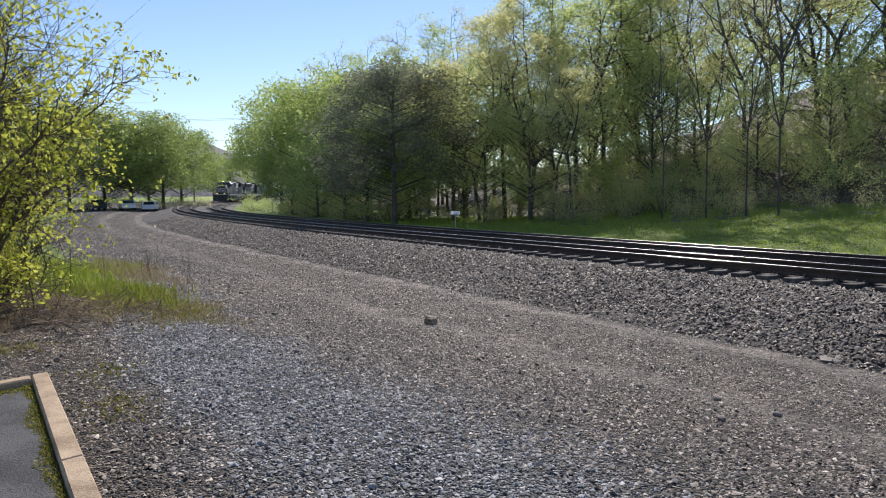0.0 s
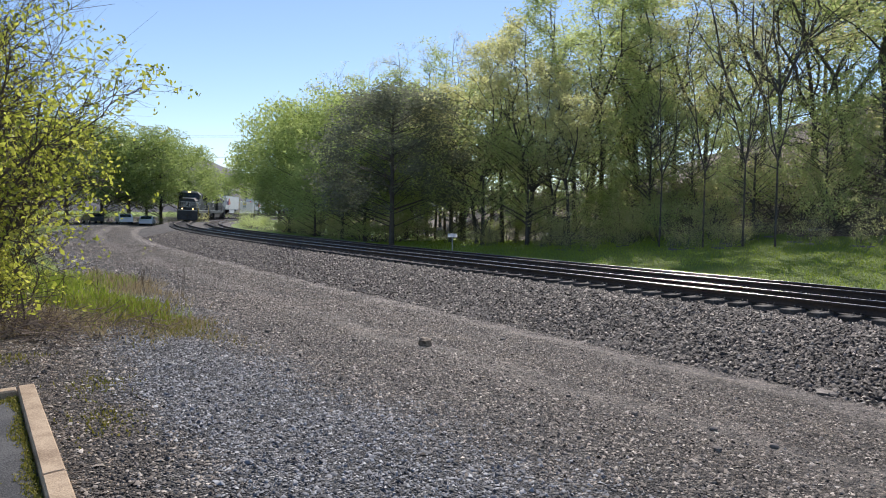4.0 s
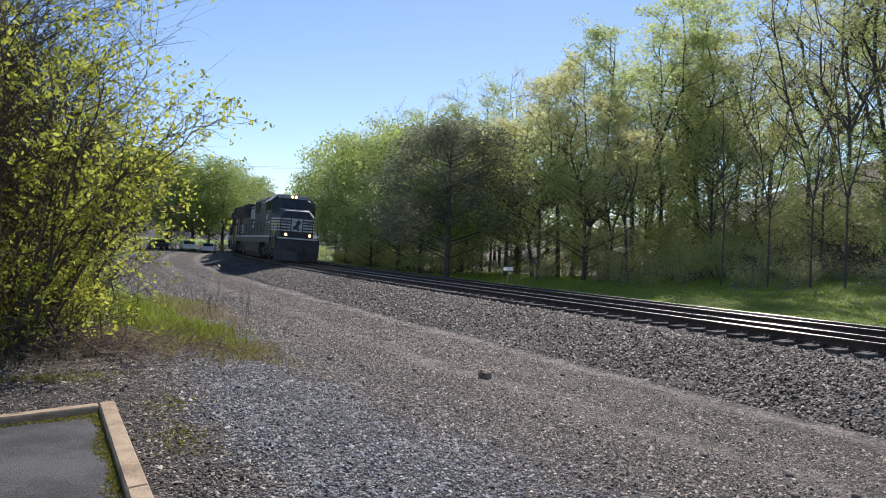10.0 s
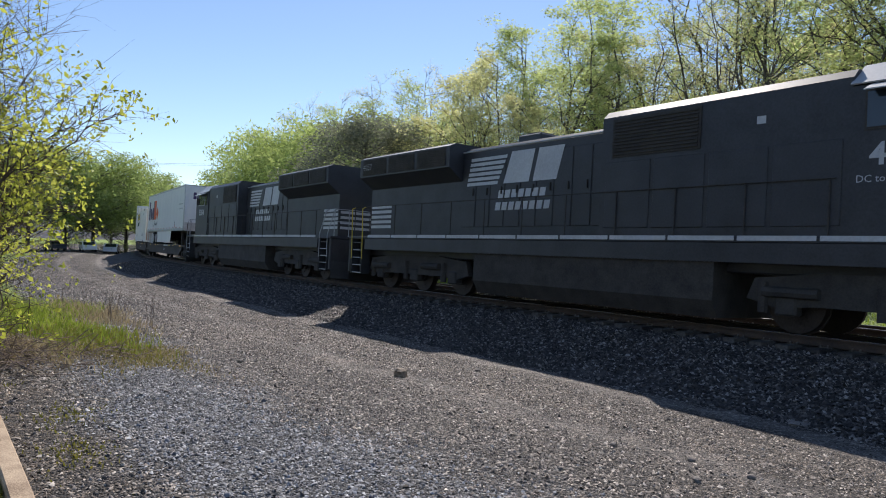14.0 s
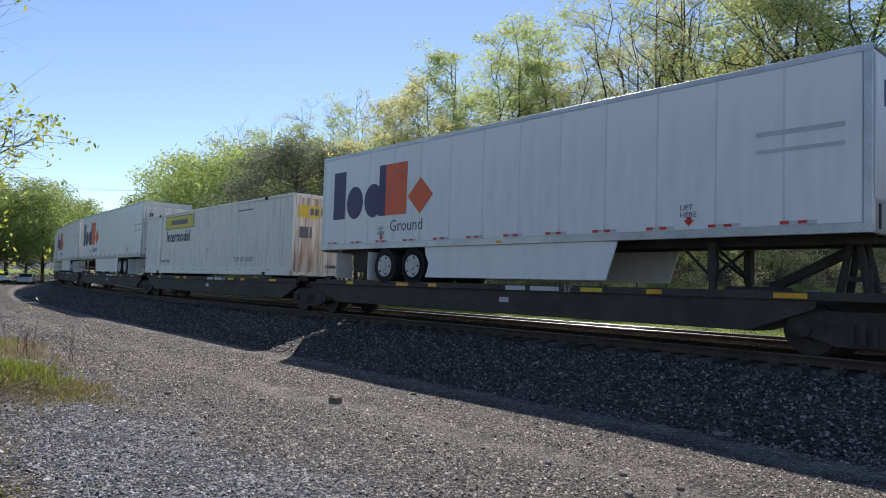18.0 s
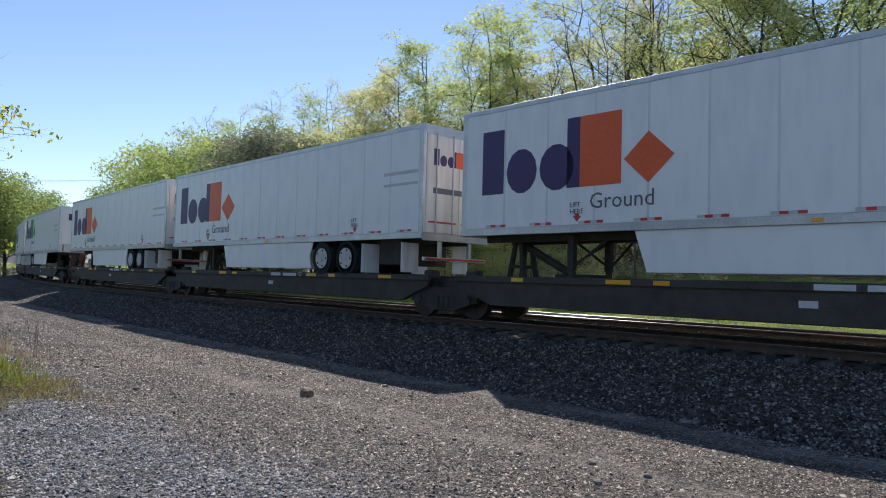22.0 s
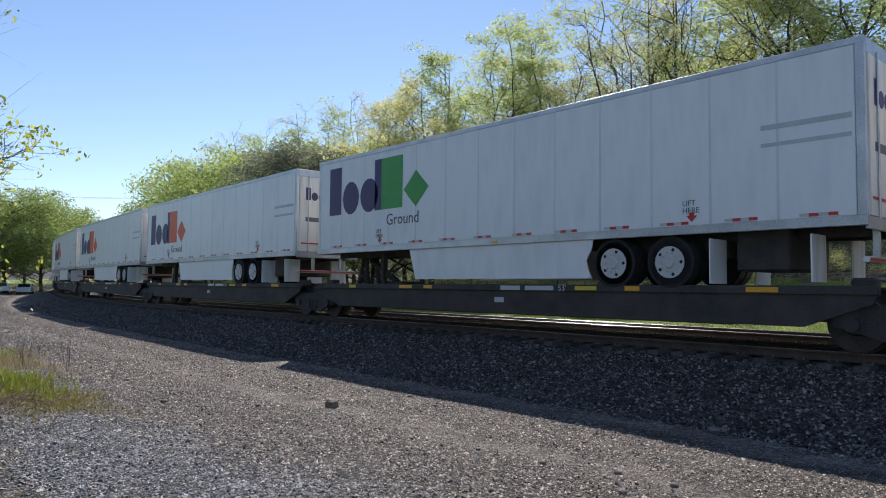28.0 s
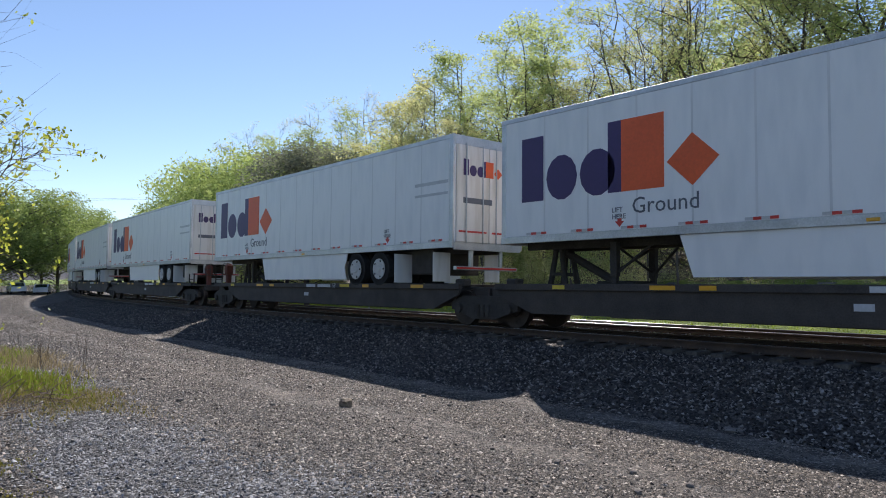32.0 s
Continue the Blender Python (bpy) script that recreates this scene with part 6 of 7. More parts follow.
for k in range(12):
    a = 1 + 51 * (k + rt.random()) / 12
    dist = rt.uniform(62, 92)
    plant(rt.choice(["tall", "deep", "deep"]), a, dist, max(5, min(15, rising(a, dist, skyline(a) * rt.uniform(0.72, 0.98)))), k)
# the lower leafy layer deep in the wood
edge = lambda a: float(np.interp(a, [-14, -8, -4, 0, 4, 9, 14, 20, 30, 52], [82, 66, 55, 47, 42.5, 38.5, 36, 34.5, 33.0, 32]))
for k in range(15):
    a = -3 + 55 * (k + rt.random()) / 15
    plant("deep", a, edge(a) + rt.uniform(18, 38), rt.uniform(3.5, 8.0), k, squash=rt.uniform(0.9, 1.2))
for k in range(7):
    a = rt.uniform(-10, 16)
    plant("round", a, edge(a) + rt.uniform(4, 12), rt.uniform(2.6, 5.0), k, squash=rt.uniform(0.8, 1.1))
for k in range(5):
    a = 1.5 + 4.0 * k + rt.uniform(-0.4, 0.4)
    dist = rt.uniform(60, 74)
    plant("deep", a, dist, rising(a, dist, rt.uniform(5.5, 7.5)), k, squash=1.25)
for k in range(8):
    a = 9 + 4.2 * k + rt.uniform(-0.7, 0.7)
    plant("light", a, edge(a) + rt.uniform(4, 14), rt.uniform(5.5, 9.5), k, squash=rt.uniform(0.7, 0.95))
# low bushes in front of the trees, and below those across the drive
for k in range(15):
    a = -11.2 + 0.62 * k + rt.uniform(-0.2, 0.2)
    plant("shrub", a, edge(a) + rt.uniform(-4, 0.5), rt.uniform(1.5, 2.9), k, "shrub", 1.7)
for k in range(11):
    a = -30 + 1.12 * k + rt.uniform(-0.3, 0.3)
    plant("shrub", a, rt.uniform(116, 124), rt.uniform(2.0, 3.6), k, "shrub", 1.8)
for k in range(9):
    x, y, _ = on_line(58 + 4.6 * k, -rt.uniform(8.2, 10.5))
    plant("shrub", math.degrees(math.atan2(x, y)), math.hypot(x, y), rt.uniform(1.3, 2.6), 2 * k + 1, "shrub", 1.6)
# shrubs and brush of the undergrowth
for k in range(26):
    a = 14 + 38 * (k + rt.random()) / 26
    plant("shrub", a, edge(a) + rt.uniform(8, 20), rt.uniform(2.4, 4.4), k, "shrub", 1.3)
for k in range(44):
    a = rt.uniform(-11, 50)
    plant("shrub", a, edge(a) + rt.uniform(2.0, 10), rt.uniform(1.4, 3.2), k, "shrub")
for k in range(56):
    a = rt.uniform(4, 50)
    plant("brush", a, edge(a) + rt.uniform(-0.4, 5), rt.uniform(0.9, 2.0), k, "shrub")
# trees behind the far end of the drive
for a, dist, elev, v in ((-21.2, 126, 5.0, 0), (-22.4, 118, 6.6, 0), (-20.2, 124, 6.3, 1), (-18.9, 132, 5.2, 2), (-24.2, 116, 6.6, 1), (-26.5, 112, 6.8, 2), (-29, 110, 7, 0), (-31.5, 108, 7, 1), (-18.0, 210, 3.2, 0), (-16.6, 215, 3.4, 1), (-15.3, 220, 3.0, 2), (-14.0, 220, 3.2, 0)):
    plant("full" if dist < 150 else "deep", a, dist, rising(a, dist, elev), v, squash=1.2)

# ---- beside the drive: parking lot, shrubs, weeds ----
def lot_point(a, b):
    p = LOT + LOT_A * a + LOT_B * b
    return p.x, p.y


sh = Shape()
q = [lot_point(a, b) for a, b in ((0.16, 0.16), (14, 0.16), (14, 16), (0.16, 16))]
sh.add([(x, y, -0.185) for x, y in q] + [(x, y, -0.32) for x, y in q], [(0, 1, 2, 3), (4, 7, 6, 5), (0, 4, 5, 1), (1, 5, 6, 2), (2, 6, 7, 3), (3, 7, 4, 0)])
tagged(new("parking_lot", sh.mesh("parking_lot", ASPHALT)), "dark worn asphalt of a small parking lot", "asphalt", kind="structure")
kerb = tagged(new("kerb"), "tan concrete kerb round the parking lot", "kerb", kind="structure")


def kerb_piece(a0, a1, b0, b1):
    q = [lot_point(a, b) for a, b in ((a0, b0), (a1, b0), (a1, b1), (a0, b1))]
    c = [lot_point(a, b) for a, b in ((a0 + 0.012, b0 + 0.012), (a1 - 0.012, b0 + 0.012), (a1 - 0.012, b1 - 0.012), (a0 + 0.012, b1 - 0.012))]
    v = [(x, y, -0.34) for x, y in q] + [(x, y, -0.14) for x, y in q] + [(x, y, -0.125) for x, y in c]
    part("kerb_stone", Shape().add(v, [(0, 1, 2, 3)] + [(k, (k + 1) % 4, 4 + (k + 1) % 4, 4 + k) for k in range(4)] + [(4 + k, 4 + (k + 1) % 4, 8 + (k + 1) % 4, 8 + k) for k in range(4)] + [(8, 9, 10, 11)]), CONCRETE, kerb)


for k in range(5):
    kerb_piece(0 + k * 2.5 + (0.004 if k else 0), k * 2.5 + 2.496, 0.015, 0.155)
for k in range(4):
    kerb_piece(0.015, 0.155, 0.164 + k * 2.5, 0.16 + k * 2.5 + 2.496)
# sealed crack in the asphalt
part("crack", Shape().add([(*lot_point(0.5 + 0.6 * k, 1.02 + 0.02 * (k % 2)), -0.182) for k in range(12)] + [(*lot_point(0.5 + 0.6 * k, 1.045 + 0.02 * (k % 2)), -0.182) for k in range(12)], [(k, k + 1, 13 + k, 12 + k) for k in range(11)]), RUBBER, kerb)


def blades(name, x, y, z, height, mat, label, seed, lean=0.35, width=0.006):
    r = np.random.default_rng(seed)
    n = len(x)
    a = r.uniform(0, 2 * np.pi, n)
    t_ = r.normal(0, lean, (n, 2)) * height[:, None]
    b = np.stack([x, y, z], 1)
    side = np.stack([np.cos(a), np.sin(a), 0 * a], 1) * width * r.uniform(0.6, 1.5, n)[:, None]
    mid = b + np.stack([t_[:, 0] * 0.35, t_[:, 1] * 0.35, height * 0.6], 1)
    tip = b + np.stack([t_[:, 0], t_[:, 1], height * r.uniform(0.75, 1.0, n)], 1)
    V_ = np.stack([b - side, b + side, mid + side * 0.7, mid - side * 0.7, tip], 1).reshape(-1, 3)
    i = 5 * np.arange(n)[:, None]
    F_ = np.concatenate([i + [0, 1, 2], i + [0, 2, 3], i + [3, 2, 4]])
    return tagged(new(name, raw_mesh(name, V_, F_, mat)), label, "grass", kind="stuff")


BLADE_GREEN = leaf_mat("blade_green", (0.14, 0.20, 0.02), (0.25, 0.33, 0.04), (0.42, 0.45, 0.10), 0.5)
BLADE_LAWN = leaf_mat("blade_lawn", (0.26, 0.36, 0.03), (0.40, 0.52, 0.06), (0.55, 0.62, 0.12), 0.5)
BLADE_MOSS = leaf_mat("blade_moss", (0.12, 0.125, 0.02), (0.24, 0.225, 0.04), (0.38, 0.33, 0.09), 0.35)
BLADE_STRAW = leaf_mat("blade_straw", (0.26, 0.20, 0.11), (0.42, 0.34, 0.20), (0.55, 0.47, 0.30), 0.35)
STALK = surf("dry_stalk", (0.10, 0.075, 0.06), (0.24, 0.18, 0.14), 0.95, 0, 4, 30, 0.3, 0.004)


def patch(n, cx, cy, rx, ry, turn, rr):
    u = rr.normal(0, 0.5, (n, 2)).clip(-1.1, 1.1)
    u *= 1 + 0.3 * np.sin(5 * np.arctan2(u[:, 1], u[:, 0]))[:, None]
    x, y = u[:, 0] * rx, u[:, 1] * ry
    c, s = math.cos(turn), math.sin(turn)
    return cx + x * c - y * s, cy + x * s + y * c


rr = np.random.default_rng(12)
for k, (n, cx, cy, rx, ry, mat, hgt, lab) in enumerate([
        (3200, -5.2, 12.2, 0.75, 1.9, BLADE_GREEN, 0.12, "fresh green weeds and grass beside the shrubs"),
        (1500, -4.9, 11.8, 0.9, 1.7, BLADE_MOSS, 0.14, "olive weeds among the grass beside the shrubs"),
        (700, -5.2, 12.0, 0.9, 2.0, BLADE_STRAW, 0.12, "dry straw among the green weeds"),
        (2600, -3.7, 10.6, 0.75, 1.5, BLADE_STRAW, 0.05, "short dry yellowish grass on the gravel"),
        (1700, -3.7, 10.5, 0.6, 1.3, BLADE_MOSS, 0.05, "short olive grass on the gravel"),
        (5000, -5.5, 10.0, 1.2, 1.3, BLADE_STRAW, 0.12, "dead grass and leaf litter under the shrubs"),
        (2500, -6.9, 16.4, 0.9, 3.0, BLADE_STRAW, 0.16, "dry grass by the drive"),
        (220, -2.95, 6.75, 0.35, 0.5, BLADE_MOSS, 0.035, "sparse grass by the kerb"),
        (260, -2.4, 5.6, 0.3, 0.6, BLADE_MOSS, 0.03, "sparse dry grass by the kerb"),
        (500, -4.7, 7.6, 0.6, 0.35, BLADE_MOSS, 0.04, "sparse weeds behind the kerb"),
        (8000, -8.2, 14.5, 1.8, 3.5, BLADE_GREEN, 0.25, "green undergrowth behind the shrubs")]):
    x, y = patch(n, cx, cy, rx, ry, 0.55, rr)
    ok = ~in_lot(x, y)
    x, y = x[ok], y[ok]
    blades("grass_patch", x, y, land(x, y) - 0.005, hgt * rr.uniform(0.25, 1.5, len(x)), mat, lab, 30 + k, 0.5, 0.007)
# lawn beyond the tracks, fringe of longer blades
ls, ld = rr.uniform(-14, 34, 26000), -rr.uniform(6.6, 17.5, 26000)
lx_, ly_, _ = on_line(ls, ld)
blades("lawn_blades", lx_, ly_, land(lx_, ly_) - 0.01, 0.10 * rr.uniform(0.4, 1.3, len(lx_)), BLADE_LAWN, "bright green mown lawn beyond the tracks", 51, 0.3, 0.016)
# moss and short grass in the joint between kerb and asphalt
ma = rr.uniform(0.16, 8, 9000)
mb = 0.165 + np.abs(rr.normal(0, 0.036, 9000)) * (1 + 0.5 * np.sin(ma * 6))
swap = rr.random(9000) < 0.5
ua, ub = np.where(swap, mb * 1.3, ma), np.where(swap, ma, mb)
mx_, my_ = LOT.x + LOT_A.x * ua + LOT_B.x * ub, LOT.y + LOT_A.y * ua + LOT_B.y * ub
blades("moss_strip", mx_, my_, np.full(9000, -0.187), 0.022 * rr.uniform(0.4, 1.4, 9000), BLADE_MOSS, "moss and short grass along the kerb", 61, 0.5, 0.006)
# dry weed stalks
for k in range(14):
    x, y = patch(1, -6.3, 15.8, 0.9, 2.6, 0.5, rr)
    x, y = float(x[0]), float(y[0])
    st = thing("weed_stalk", "thin dry reddish weed stalk", "weed", "dry weeds by the drive")
    s_ = Shape()
    hgt = rr.uniform(0.35, 0.75)
    top = Vector((rr.normal(0, 0.08), rr.normal(0, 0.08), hgt))
    s_.tube((0, 0, -0.02), top, 0.006, 0.003, 5, False)
    for q in range(5):
        b = top * rr.uniform(0.4, 1.0)
        s_.tube(b, b + Vector((rr.normal(0, 0.09), rr.normal(0, 0.09), rr.uniform(0.05, 0.16))), 0.003, 0.0015, 4, False)
    part("stalk", s_.mesh("stalk", STALK, False), None, st)
    st.location = (x, y, land1(x, y))


# dead twigs lying below the shrubs
tx, ty = patch(1500, -5.9, 9.3, 1.9, 1.1, 0.2, rr)
ok = ~in_lot(tx, ty)
tx, ty = tx[ok], ty[ok]
ta, tl = rr.uniform(0, 2 * np.pi, len(tx)), rr.uniform(0.08, 0.5, len(tx))
tz = land(tx, ty) + np.abs(rr.normal(0, 0.1, len(tx)))
A_ = np.stack([tx, ty, tz], 1)
B_ = A_ + np.stack([np.cos(ta) * tl, np.sin(ta) * tl, rr.normal(0.03, 0.12, len(tx))], 1)
ring = np.array([(0, 1), (0.87, -0.5), (-0.87, -0.5)])
side_ = np.stack([-np.sin(ta), np.cos(ta), 0 * ta], 1)
thick = rr.uniform(0.003, 0.008, (len(tx), 1))
V_ = np.stack([e + (side_ * u + np.array([0, 0, 1.0]) * v) * thick for e in (A_, B_) for u, v in ring], 1).reshape(-1, 3)
F_ = (np.array([(0, 1, 4, 3), (1, 2, 5, 4), (2, 0, 3, 5)])[None] + 6 * np.arange(len(tx))[:, None, None]).reshape(-1, 4)
tagged(new("dead_twigs", raw_mesh("dead_twigs", V_, F_, STALK)), "dead brown twigs littered below the shrubs", "twigs", kind="stuff")


# big leafing shrubs
SHRUB_BARK = surf("shrub_bark", (0.045, 0.034, 0.026), (0.15, 0.115, 0.085), 0.95, 0, 4, 30, 0.5, 0.01)


def big_shrub(seed, stems, reach, height, per_tip, leafy_low, leafy_high, droop=-0.01, thick=(0.008, 0.02), bend=0.17):
    g = Grower(seed)
    g.reach = 0.8 * height
    g.wood.tube((0, 0, -0.2), (0, 0, -0.03), 0.9, 0.8, 6)
    r = g.r
    for k in range(stems):
        a = r.uniform(0, 2 * math.pi)
        b = Vector((r.gauss(0, 0.55), r.gauss(0, 0.55), -0.1))
        ln = r.uniform(0.6, 1.1) * height
        g.limb(b, (reach * math.cos(a), reach * math.sin(a), r.uniform(0.9, 1.8)), ln, r.uniform(*thick), 2, droop, 5, bend, 6, 0.6)
    # thin shoots low down
    for k in range(stems):
        a = r.uniform(0, 2 * math.pi)
        b = Vector((r.gauss(0, 0.7), r.gauss(0, 0.7), -0.05))
        g.limb(b, (math.cos(a), math.sin(a), r.uniform(0.6, 1.6)), r.uniform(0.2, 0.42) * height, 0.007, 1, 0.0, 3, 0.2, 6, 0.6)
    wood = g.wood.mesh("branchwork", SHRUB_BARK, False)
    g.tips = [t for t in g.tips if r.random() < (leafy_low if t[0].z < height * 0.6 else leafy_high)]
    rl_ = np.random.default_rng(seed)
    c = np.array([t[0] for t in g.tips])
    c = np.repeat(c, per_tip, 0) + rl_.normal(0, 0.065, (len(c) * per_tip, 3))
    return wood, leaf_mesh("foliage", c, 0.037, LEAF_BUSH, rl_, True)


SHRUBS = [big_shrub(3, 24, 0.30, 4.3, 7, 0.22, 0.22, thick=(0.01, 0.026)), big_shrub(8, 20, 0.36, 3.2, 7, 0.25, 0.22, thick=(0.01, 0.022)), big_shrub(21, 20, 0.5, 2.0, 7, 0.34, 0.3), big_shrub(34, 18, 0.55, 4.0, 6, 0.12, 0.10, -0.045, (0.01, 0.022), 0.26)]
for k, x, y, sc, turn in ((0, -9.4, 10.0, 1.35, 70), (0, -8.2, 8.4, 1.25, 110), (0, -7.4, 9.0, 1.1, 0), (1, -6.7, 9.4, 1.0, 40), (0, -8.2, 10.8, 1.2, 160), (2, -6.6, 10.8, 0.9, 10), (1, -8.0, 11.8, 1.1, 250), (2, -6.1, 9.0, 0.85, 120), (1, -9.8, 13.8, 1.2, 80), (0, -10.4, 11.6, 1.25, 30), (2, -8.0, 12.6, 1.0, 200), (2, -6.7, 8.4, 0.9, 15), (3, -8.2, 9.6, 1.1, 20), (3, -8.0, 10.8, 0.95, 140), (3, -8.8, 9.4, 1.3, 230), (3, -7.5, 8.8, 1.0, 300), (0, -10.6, 13.2, 1.5, 45), (0, -9.2, 12.4, 1.3, 190)):
    b_ = thing("tall_shrub", "tall tangled shrub with bright yellow-green young leaves", "shrub", "shrubs beside the drive")
    part("branchwork", SHRUBS[k][0], None, b_)
    part("foliage", SHRUBS[k][1], None, b_)
    b_.matrix_basis = Matrix.Translation((x, y, land1(x, y))) @ pose(0, 0, 0, 0, 0, turn) @ Matrix.Diagonal((sc, sc, sc, 1))

# long branches that arch out over the edge of the drive
def arching_shrub(seed, tips):
    g = Grower(seed)
    r = g.r
    g.wood.tube((0, 0, -0.2), (0, 0, 0.1), 0.12, 0.1, 7)
    for tip in tips:
        end = Vector(tip)
        p, n = Vector((r.gauss(0, 0.06), r.gauss(0, 0.06), 0)), 12
        start = p.copy()
        for k in range(n):
            f = (k + 1) / n
            q = start.lerp(end, f) + Vector((0, 0, 0.75 * math.sin(f * math.pi * 0.85))) + Vector((r.gauss(0, 0.03), r.gauss(0, 0.03), r.gauss(0, 0.03)))
            g.wood.tube(p, q, 0.024 * (1 - 0.85 * k / n), 0.024 * (1 - 0.85 * (k + 1) / n), 5, False)
            if k > 3:
                for _ in range(3):
                    way = (q - p).normalized() + Vector((r.gauss(0, 0.5), r.gauss(0, 0.5), r.gauss(0.1, 0.45)))
                    g.limb(p.lerp(q, r.random()), way, r.uniform(0.3, 0.9), 0.006, 1, -0.04, 3, 0.22, 3, 0.6)
            p = q
    wood = g.wood.mesh("branchwork", SHRUB_BARK, False)
    rl_ = np.random.default_rng(seed)
    c = np.array([t[0] for t in g.tips if r.random() < 0.33])
    c = np.repeat(c, 7, 0) + rl_.normal(0, 0.055, (len(c) * 7, 3))
    return wood, leaf_mesh("foliage", c, 0.036, LEAF_BUSH, rl_, True)


for x, y, seed, tips in ((-6.0, 8.9, 5, ((2.1, -0.6, 2.2), (2.4, -0.2, 2.7), (1.7, -0.9, 3.1), (1.2, -0.4, 3.4))), (-6.3, 9.7, 9, ((2.3, -0.3, 1.6), (1.9, 0.2, 2.3), (2.5, 0.3, 3.0), (1.0, -0.5, 2.8), (1.4, -1.0, 1.3)))):
    b_ = thing("arching_shrub", "shrub with long arching twigs and small yellow-green leaves", "shrub", "shrubs beside the drive")
    wood_, leaf_ = arching_shrub(seed, tips)
    part("branchwork", wood_, None, b_)
    part("foliage", leaf_, None, b_)
    b_.location = (x, y, land1(x, y))

# loose stones on the drive
ROCK = surf("field_stone", (0.12, 0.10, 0.085), (0.30, 0.26, 0.22), 0.85, 0, 6, 40, 0.5, 0.01)


def rock(x, y, sx, sy, sz, turn, label, seed, mat=None):
    r = random.Random(seed)
    bm = bmesh.new()
    bmesh.ops.create_icosphere(bm, subdivisions=2, radius=1)
    for v in bm.verts:
        k = 1 / max(abs(v.co.x), abs(v.co.y), abs(v.co.z)) ** 0.75
        v.co = Vector((v.co.x * sx, v.co.y * sy, v.co.z * sz)) * k * r.uniform(0.9, 1.08)
    me = bpy.data.meshes.new("stone")
    bm.to_mesh(me)
    bm.free()
    me.materials.append(mat or ROCK)
    ob = tagged(new("stone", me), label, "stone", "loose stones on the drive")
    ob.matrix_basis = Matrix.Translation((x, y, land1(x, y) + sz * 0.6)) @ pose(0, 0, 0, 0, 0, turn)


TAN_STONE = surf("tan_stone", (0.13, 0.095, 0.065), (0.34, 0.265, 0.185), 0.85, 0, 6, 40, 0.5, 0.01)
rock(0.15, 10.75, 0.10, 0.085, 0.08, 55, "blocky tan stone lying on the gravel drive", 1, TAN_STONE)
rock(5.35, 8.9, 0.2, 0.14, 0.03, 60, "flat dark stone beside the ballast", 2)
rr2 = random.Random(17)
for k in range(22):
    a, dist = radians(rr2.uniform(-18, 30)), rr2.uniform(5, 14)
    x, y = dist * math.sin(a), dist * math.cos(a)
    if to_line([x], [y])[1][0] > 4.9:
        z_ = rr2.uniform(0.015, 0.03)
        rock(x, y, z_ * 1.6, z_ * 1.3, z_, rr2.uniform(0, 180), "small angular stone on the gravel", 40 + k)

# small white sign on a post in the lawn
sx_, sy_ = 1.62, 36.0
zb = land1(sx_, sy_)
sg = thing("sign", "small slanted white board on a thin metal post", "sign")
part("post", Shape().tube((0, 0, -0.2), (0, 0, 0.98), 0.025, None, 8), ALU, sg)
part("board", Shape().add([(-0.24, -0.16, 0.92), (0.24, -0.16, 0.92), (0.24, 0.16, 1.08), (-0.24, 0.16, 1.08), (-0.24, -0.17, 0.95), (0.24, -0.17, 0.95), (0.24, 0.15, 1.11), (-0.24, 0.15, 1.11)], [(0, 1, 2, 3), (4, 7, 6, 5), (0, 4, 5, 1), (1, 5, 6, 2), (2, 6, 7, 3), (3, 7, 4, 0)]), WHEEL_WHITE, sg)
sg.location = (sx_, sy_, zb)


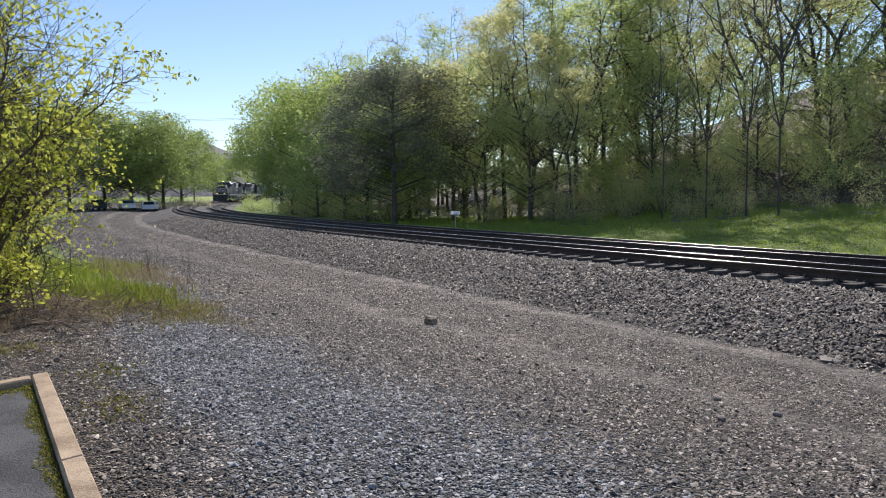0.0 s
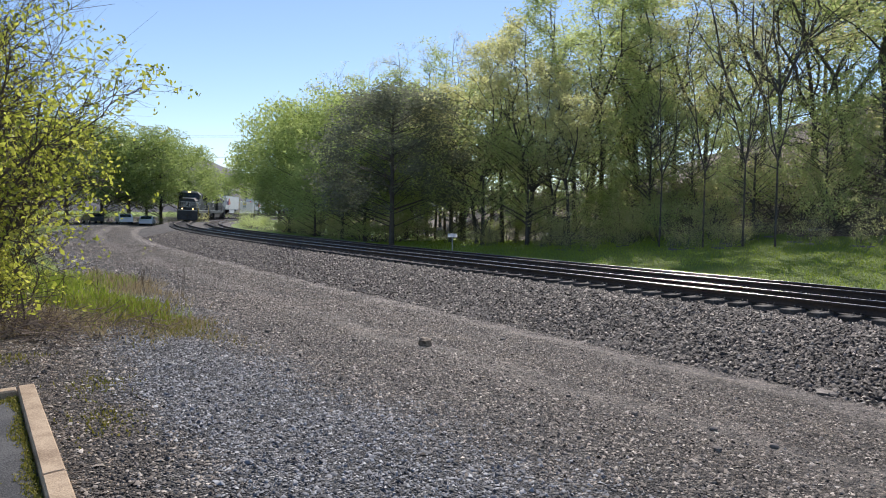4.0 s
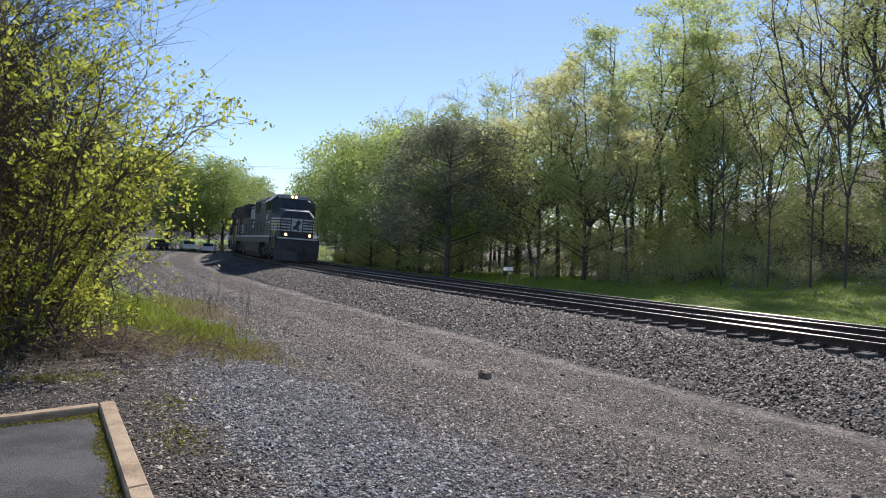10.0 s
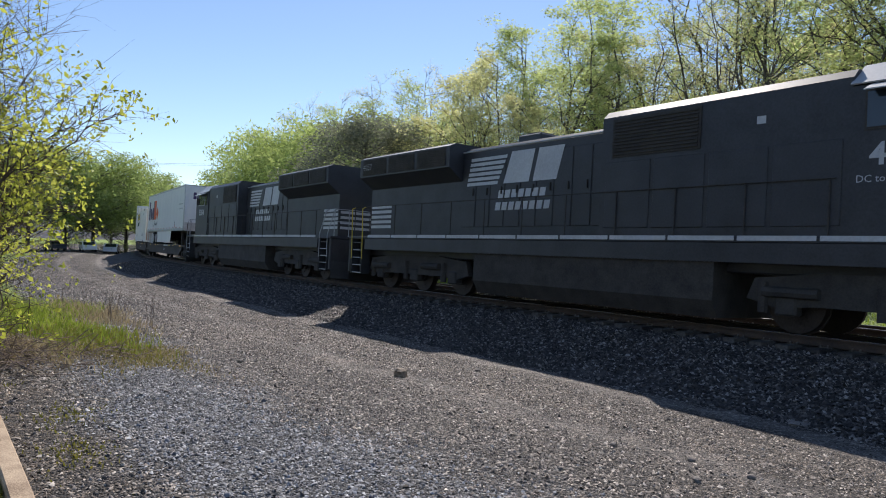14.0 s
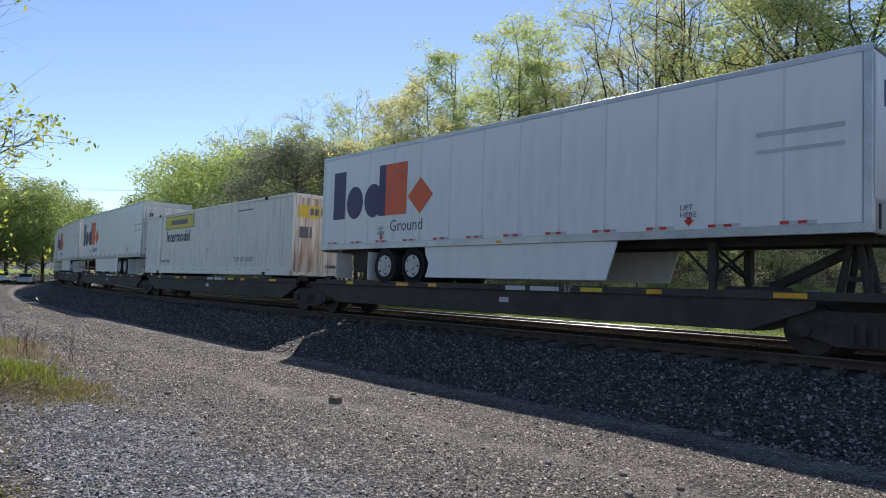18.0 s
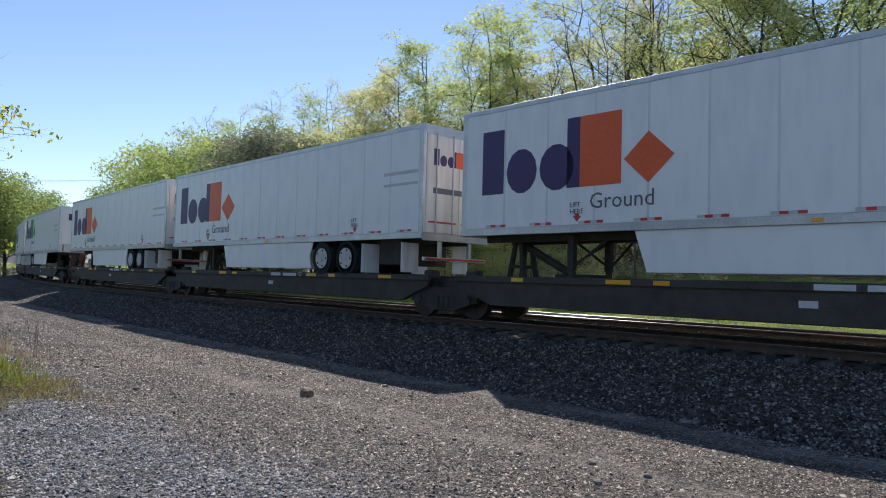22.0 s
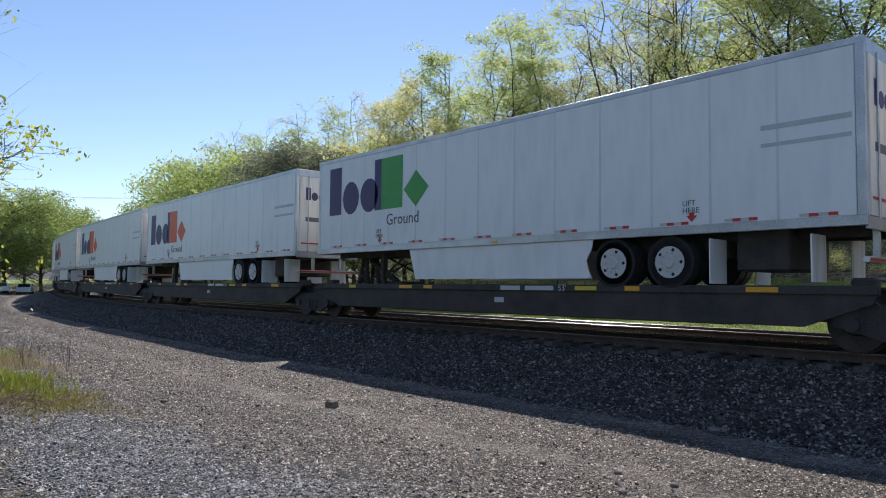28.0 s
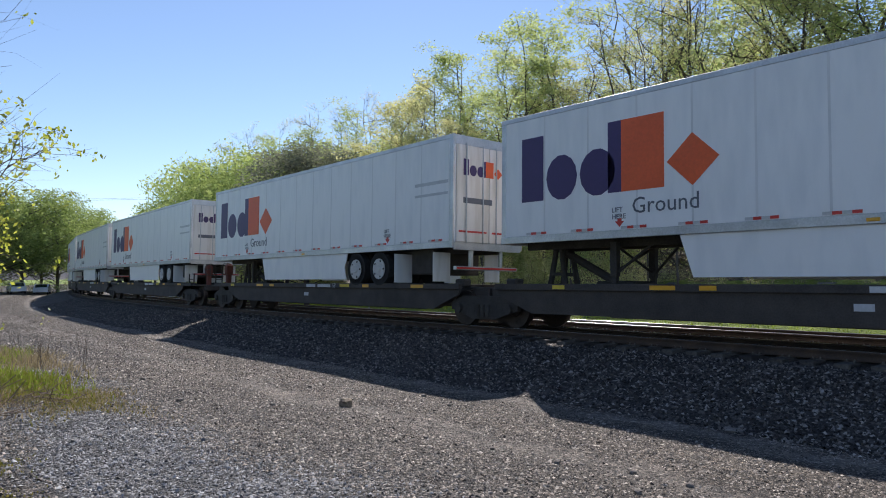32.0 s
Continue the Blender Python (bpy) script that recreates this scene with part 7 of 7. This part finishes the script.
# parked cars at the far end of the drive
def parked_car(x, y, turn, body_mat, label):
    c = thing("parked_car", label, "car", "cars parked far off")
    part("body", Shape().prism([(-2.2, 0.35), (-2.2, 0.85), (-1.5, 0.95), (-0.9, 1.42), (0.9, 1.45), (1.6, 1.0), (2.15, 0.9), (2.2, 0.35)], -0.88, 0.88), body_mat, c)
    for sd in (-1, 1):
        part("side_window", Shape().prism([(-1.3, 0.98), (-0.85, 1.36), (0.85, 1.38), (1.35, 1.0)], sd * 0.885 - 0.008, sd * 0.885 + 0.008), GLASS, c)
        for xx in (-1.4, 1.4):
            w = part("wheel", Shape().tube((xx, sd * 0.70, 0.33), (xx, sd * 0.90, 0.33), 0.33, None, 16), RUBBER, c)
            part("rim", Shape().tube((xx, sd * 0.88, 0.33), (xx, sd * 0.91, 0.33), 0.19, None, 12), ALU, w)
    part("windscreen", Shape().add([(1.62, -0.75, 1.0), (1.62, 0.75, 1.0), (0.95, 0.7, 1.42), (0.95, -0.7, 1.42), (1.6, -0.75, 0.98), (1.6, 0.75, 0.98), (0.93, 0.7, 1.4), (0.93, -0.7, 1.4)], [(0, 1, 2, 3), (4, 7, 6, 5), (0, 4, 5, 1), (1, 5, 6, 2), (2, 6, 7, 3), (3, 7, 4, 0)]), GLASS, c)
    c.matrix_basis = Matrix.Translation((x, y, land1(x, y))) @ pose(0, 0, 0, 0, 0, turn)


CAR_WHITE, CAR_DARK = paint("car_white", (0.75, 0.75, 0.74), 0.3, 0, 0.05), paint("car_dark", (0.03, 0.035, 0.045), 0.3, 0, 0.05)
parked_car(-42.5, 101.5, -60, CAR_WHITE, "white car parked beyond the gravel drive")
parked_car(-40.6, 105.0, -75, CAR_WHITE, "white car parked beyond the gravel drive")
parked_car(-46.5, 100.5, -50, CAR_DARK, "dark car parked beyond the gravel drive")

# overhead lines in the distance
WIRE = paint("wire_grey", (0.10, 0.10, 0.11), 0.6)
for k, (z0, z1, y) in enumerate(((22.2, 25.6, 200), (22.8, 26.2, 202), (16.6, 19.4, 198))):
    pts_ = [(-130 + 160 * i / 24, y, z0 + (z1 - z0) * i / 24 - 1.4 * (1 - (2 * i / 24 - 1) ** 2)) for i in range(25)]
    wr = thing("overhead_wire", "thin power line slung across the sky", "cable", "power lines")
    part("wire", Shape().pipe(pts_, 0.035, 4).mesh("wire", WIRE, False), None, wr)
for x in (-130, 30):
    z_ = land1(x, 200)
    po = thing("power_pole", "wooden power pole with a crossarm", "pole", "power poles")
    part("post", Shape().tube((0, 0, -1), (0, 0, 27 - z_), 0.2, 0.13, 8), BARK, po)
    part("crossarm", Shape().box(-0.1, 0.1, -2.6, 2.6, 25 - z_, 25.2 - z_, 0.02), BARK, po)
    po.location = (x, 200, z_)


def motions():
    for ob, off, base, flip in MOVING:
        walk(ob, [(t, on_rails(off, t, base, flip)) for t in TIMES])
    # the wheels roll: 0.46 m or 0.53 m in radius, as high as their axles
    turned = {ob: -1 if flip else 1 for ob, _, _, flip in MOVING}
    for ob in [o for o in scene.objects if o.name.startswith("wheelset")]:
        x, z = ob.location.x, ob.location.z
        way = turned[ob.parent.parent] * 180 / math.pi / z
        walk(ob, [(k / FPS, pose(x, 0, z, 0, way * (nose_at(0) - nose_at(k / FPS)), 0)) for k in range(32 * FPS + 1)])


motions()
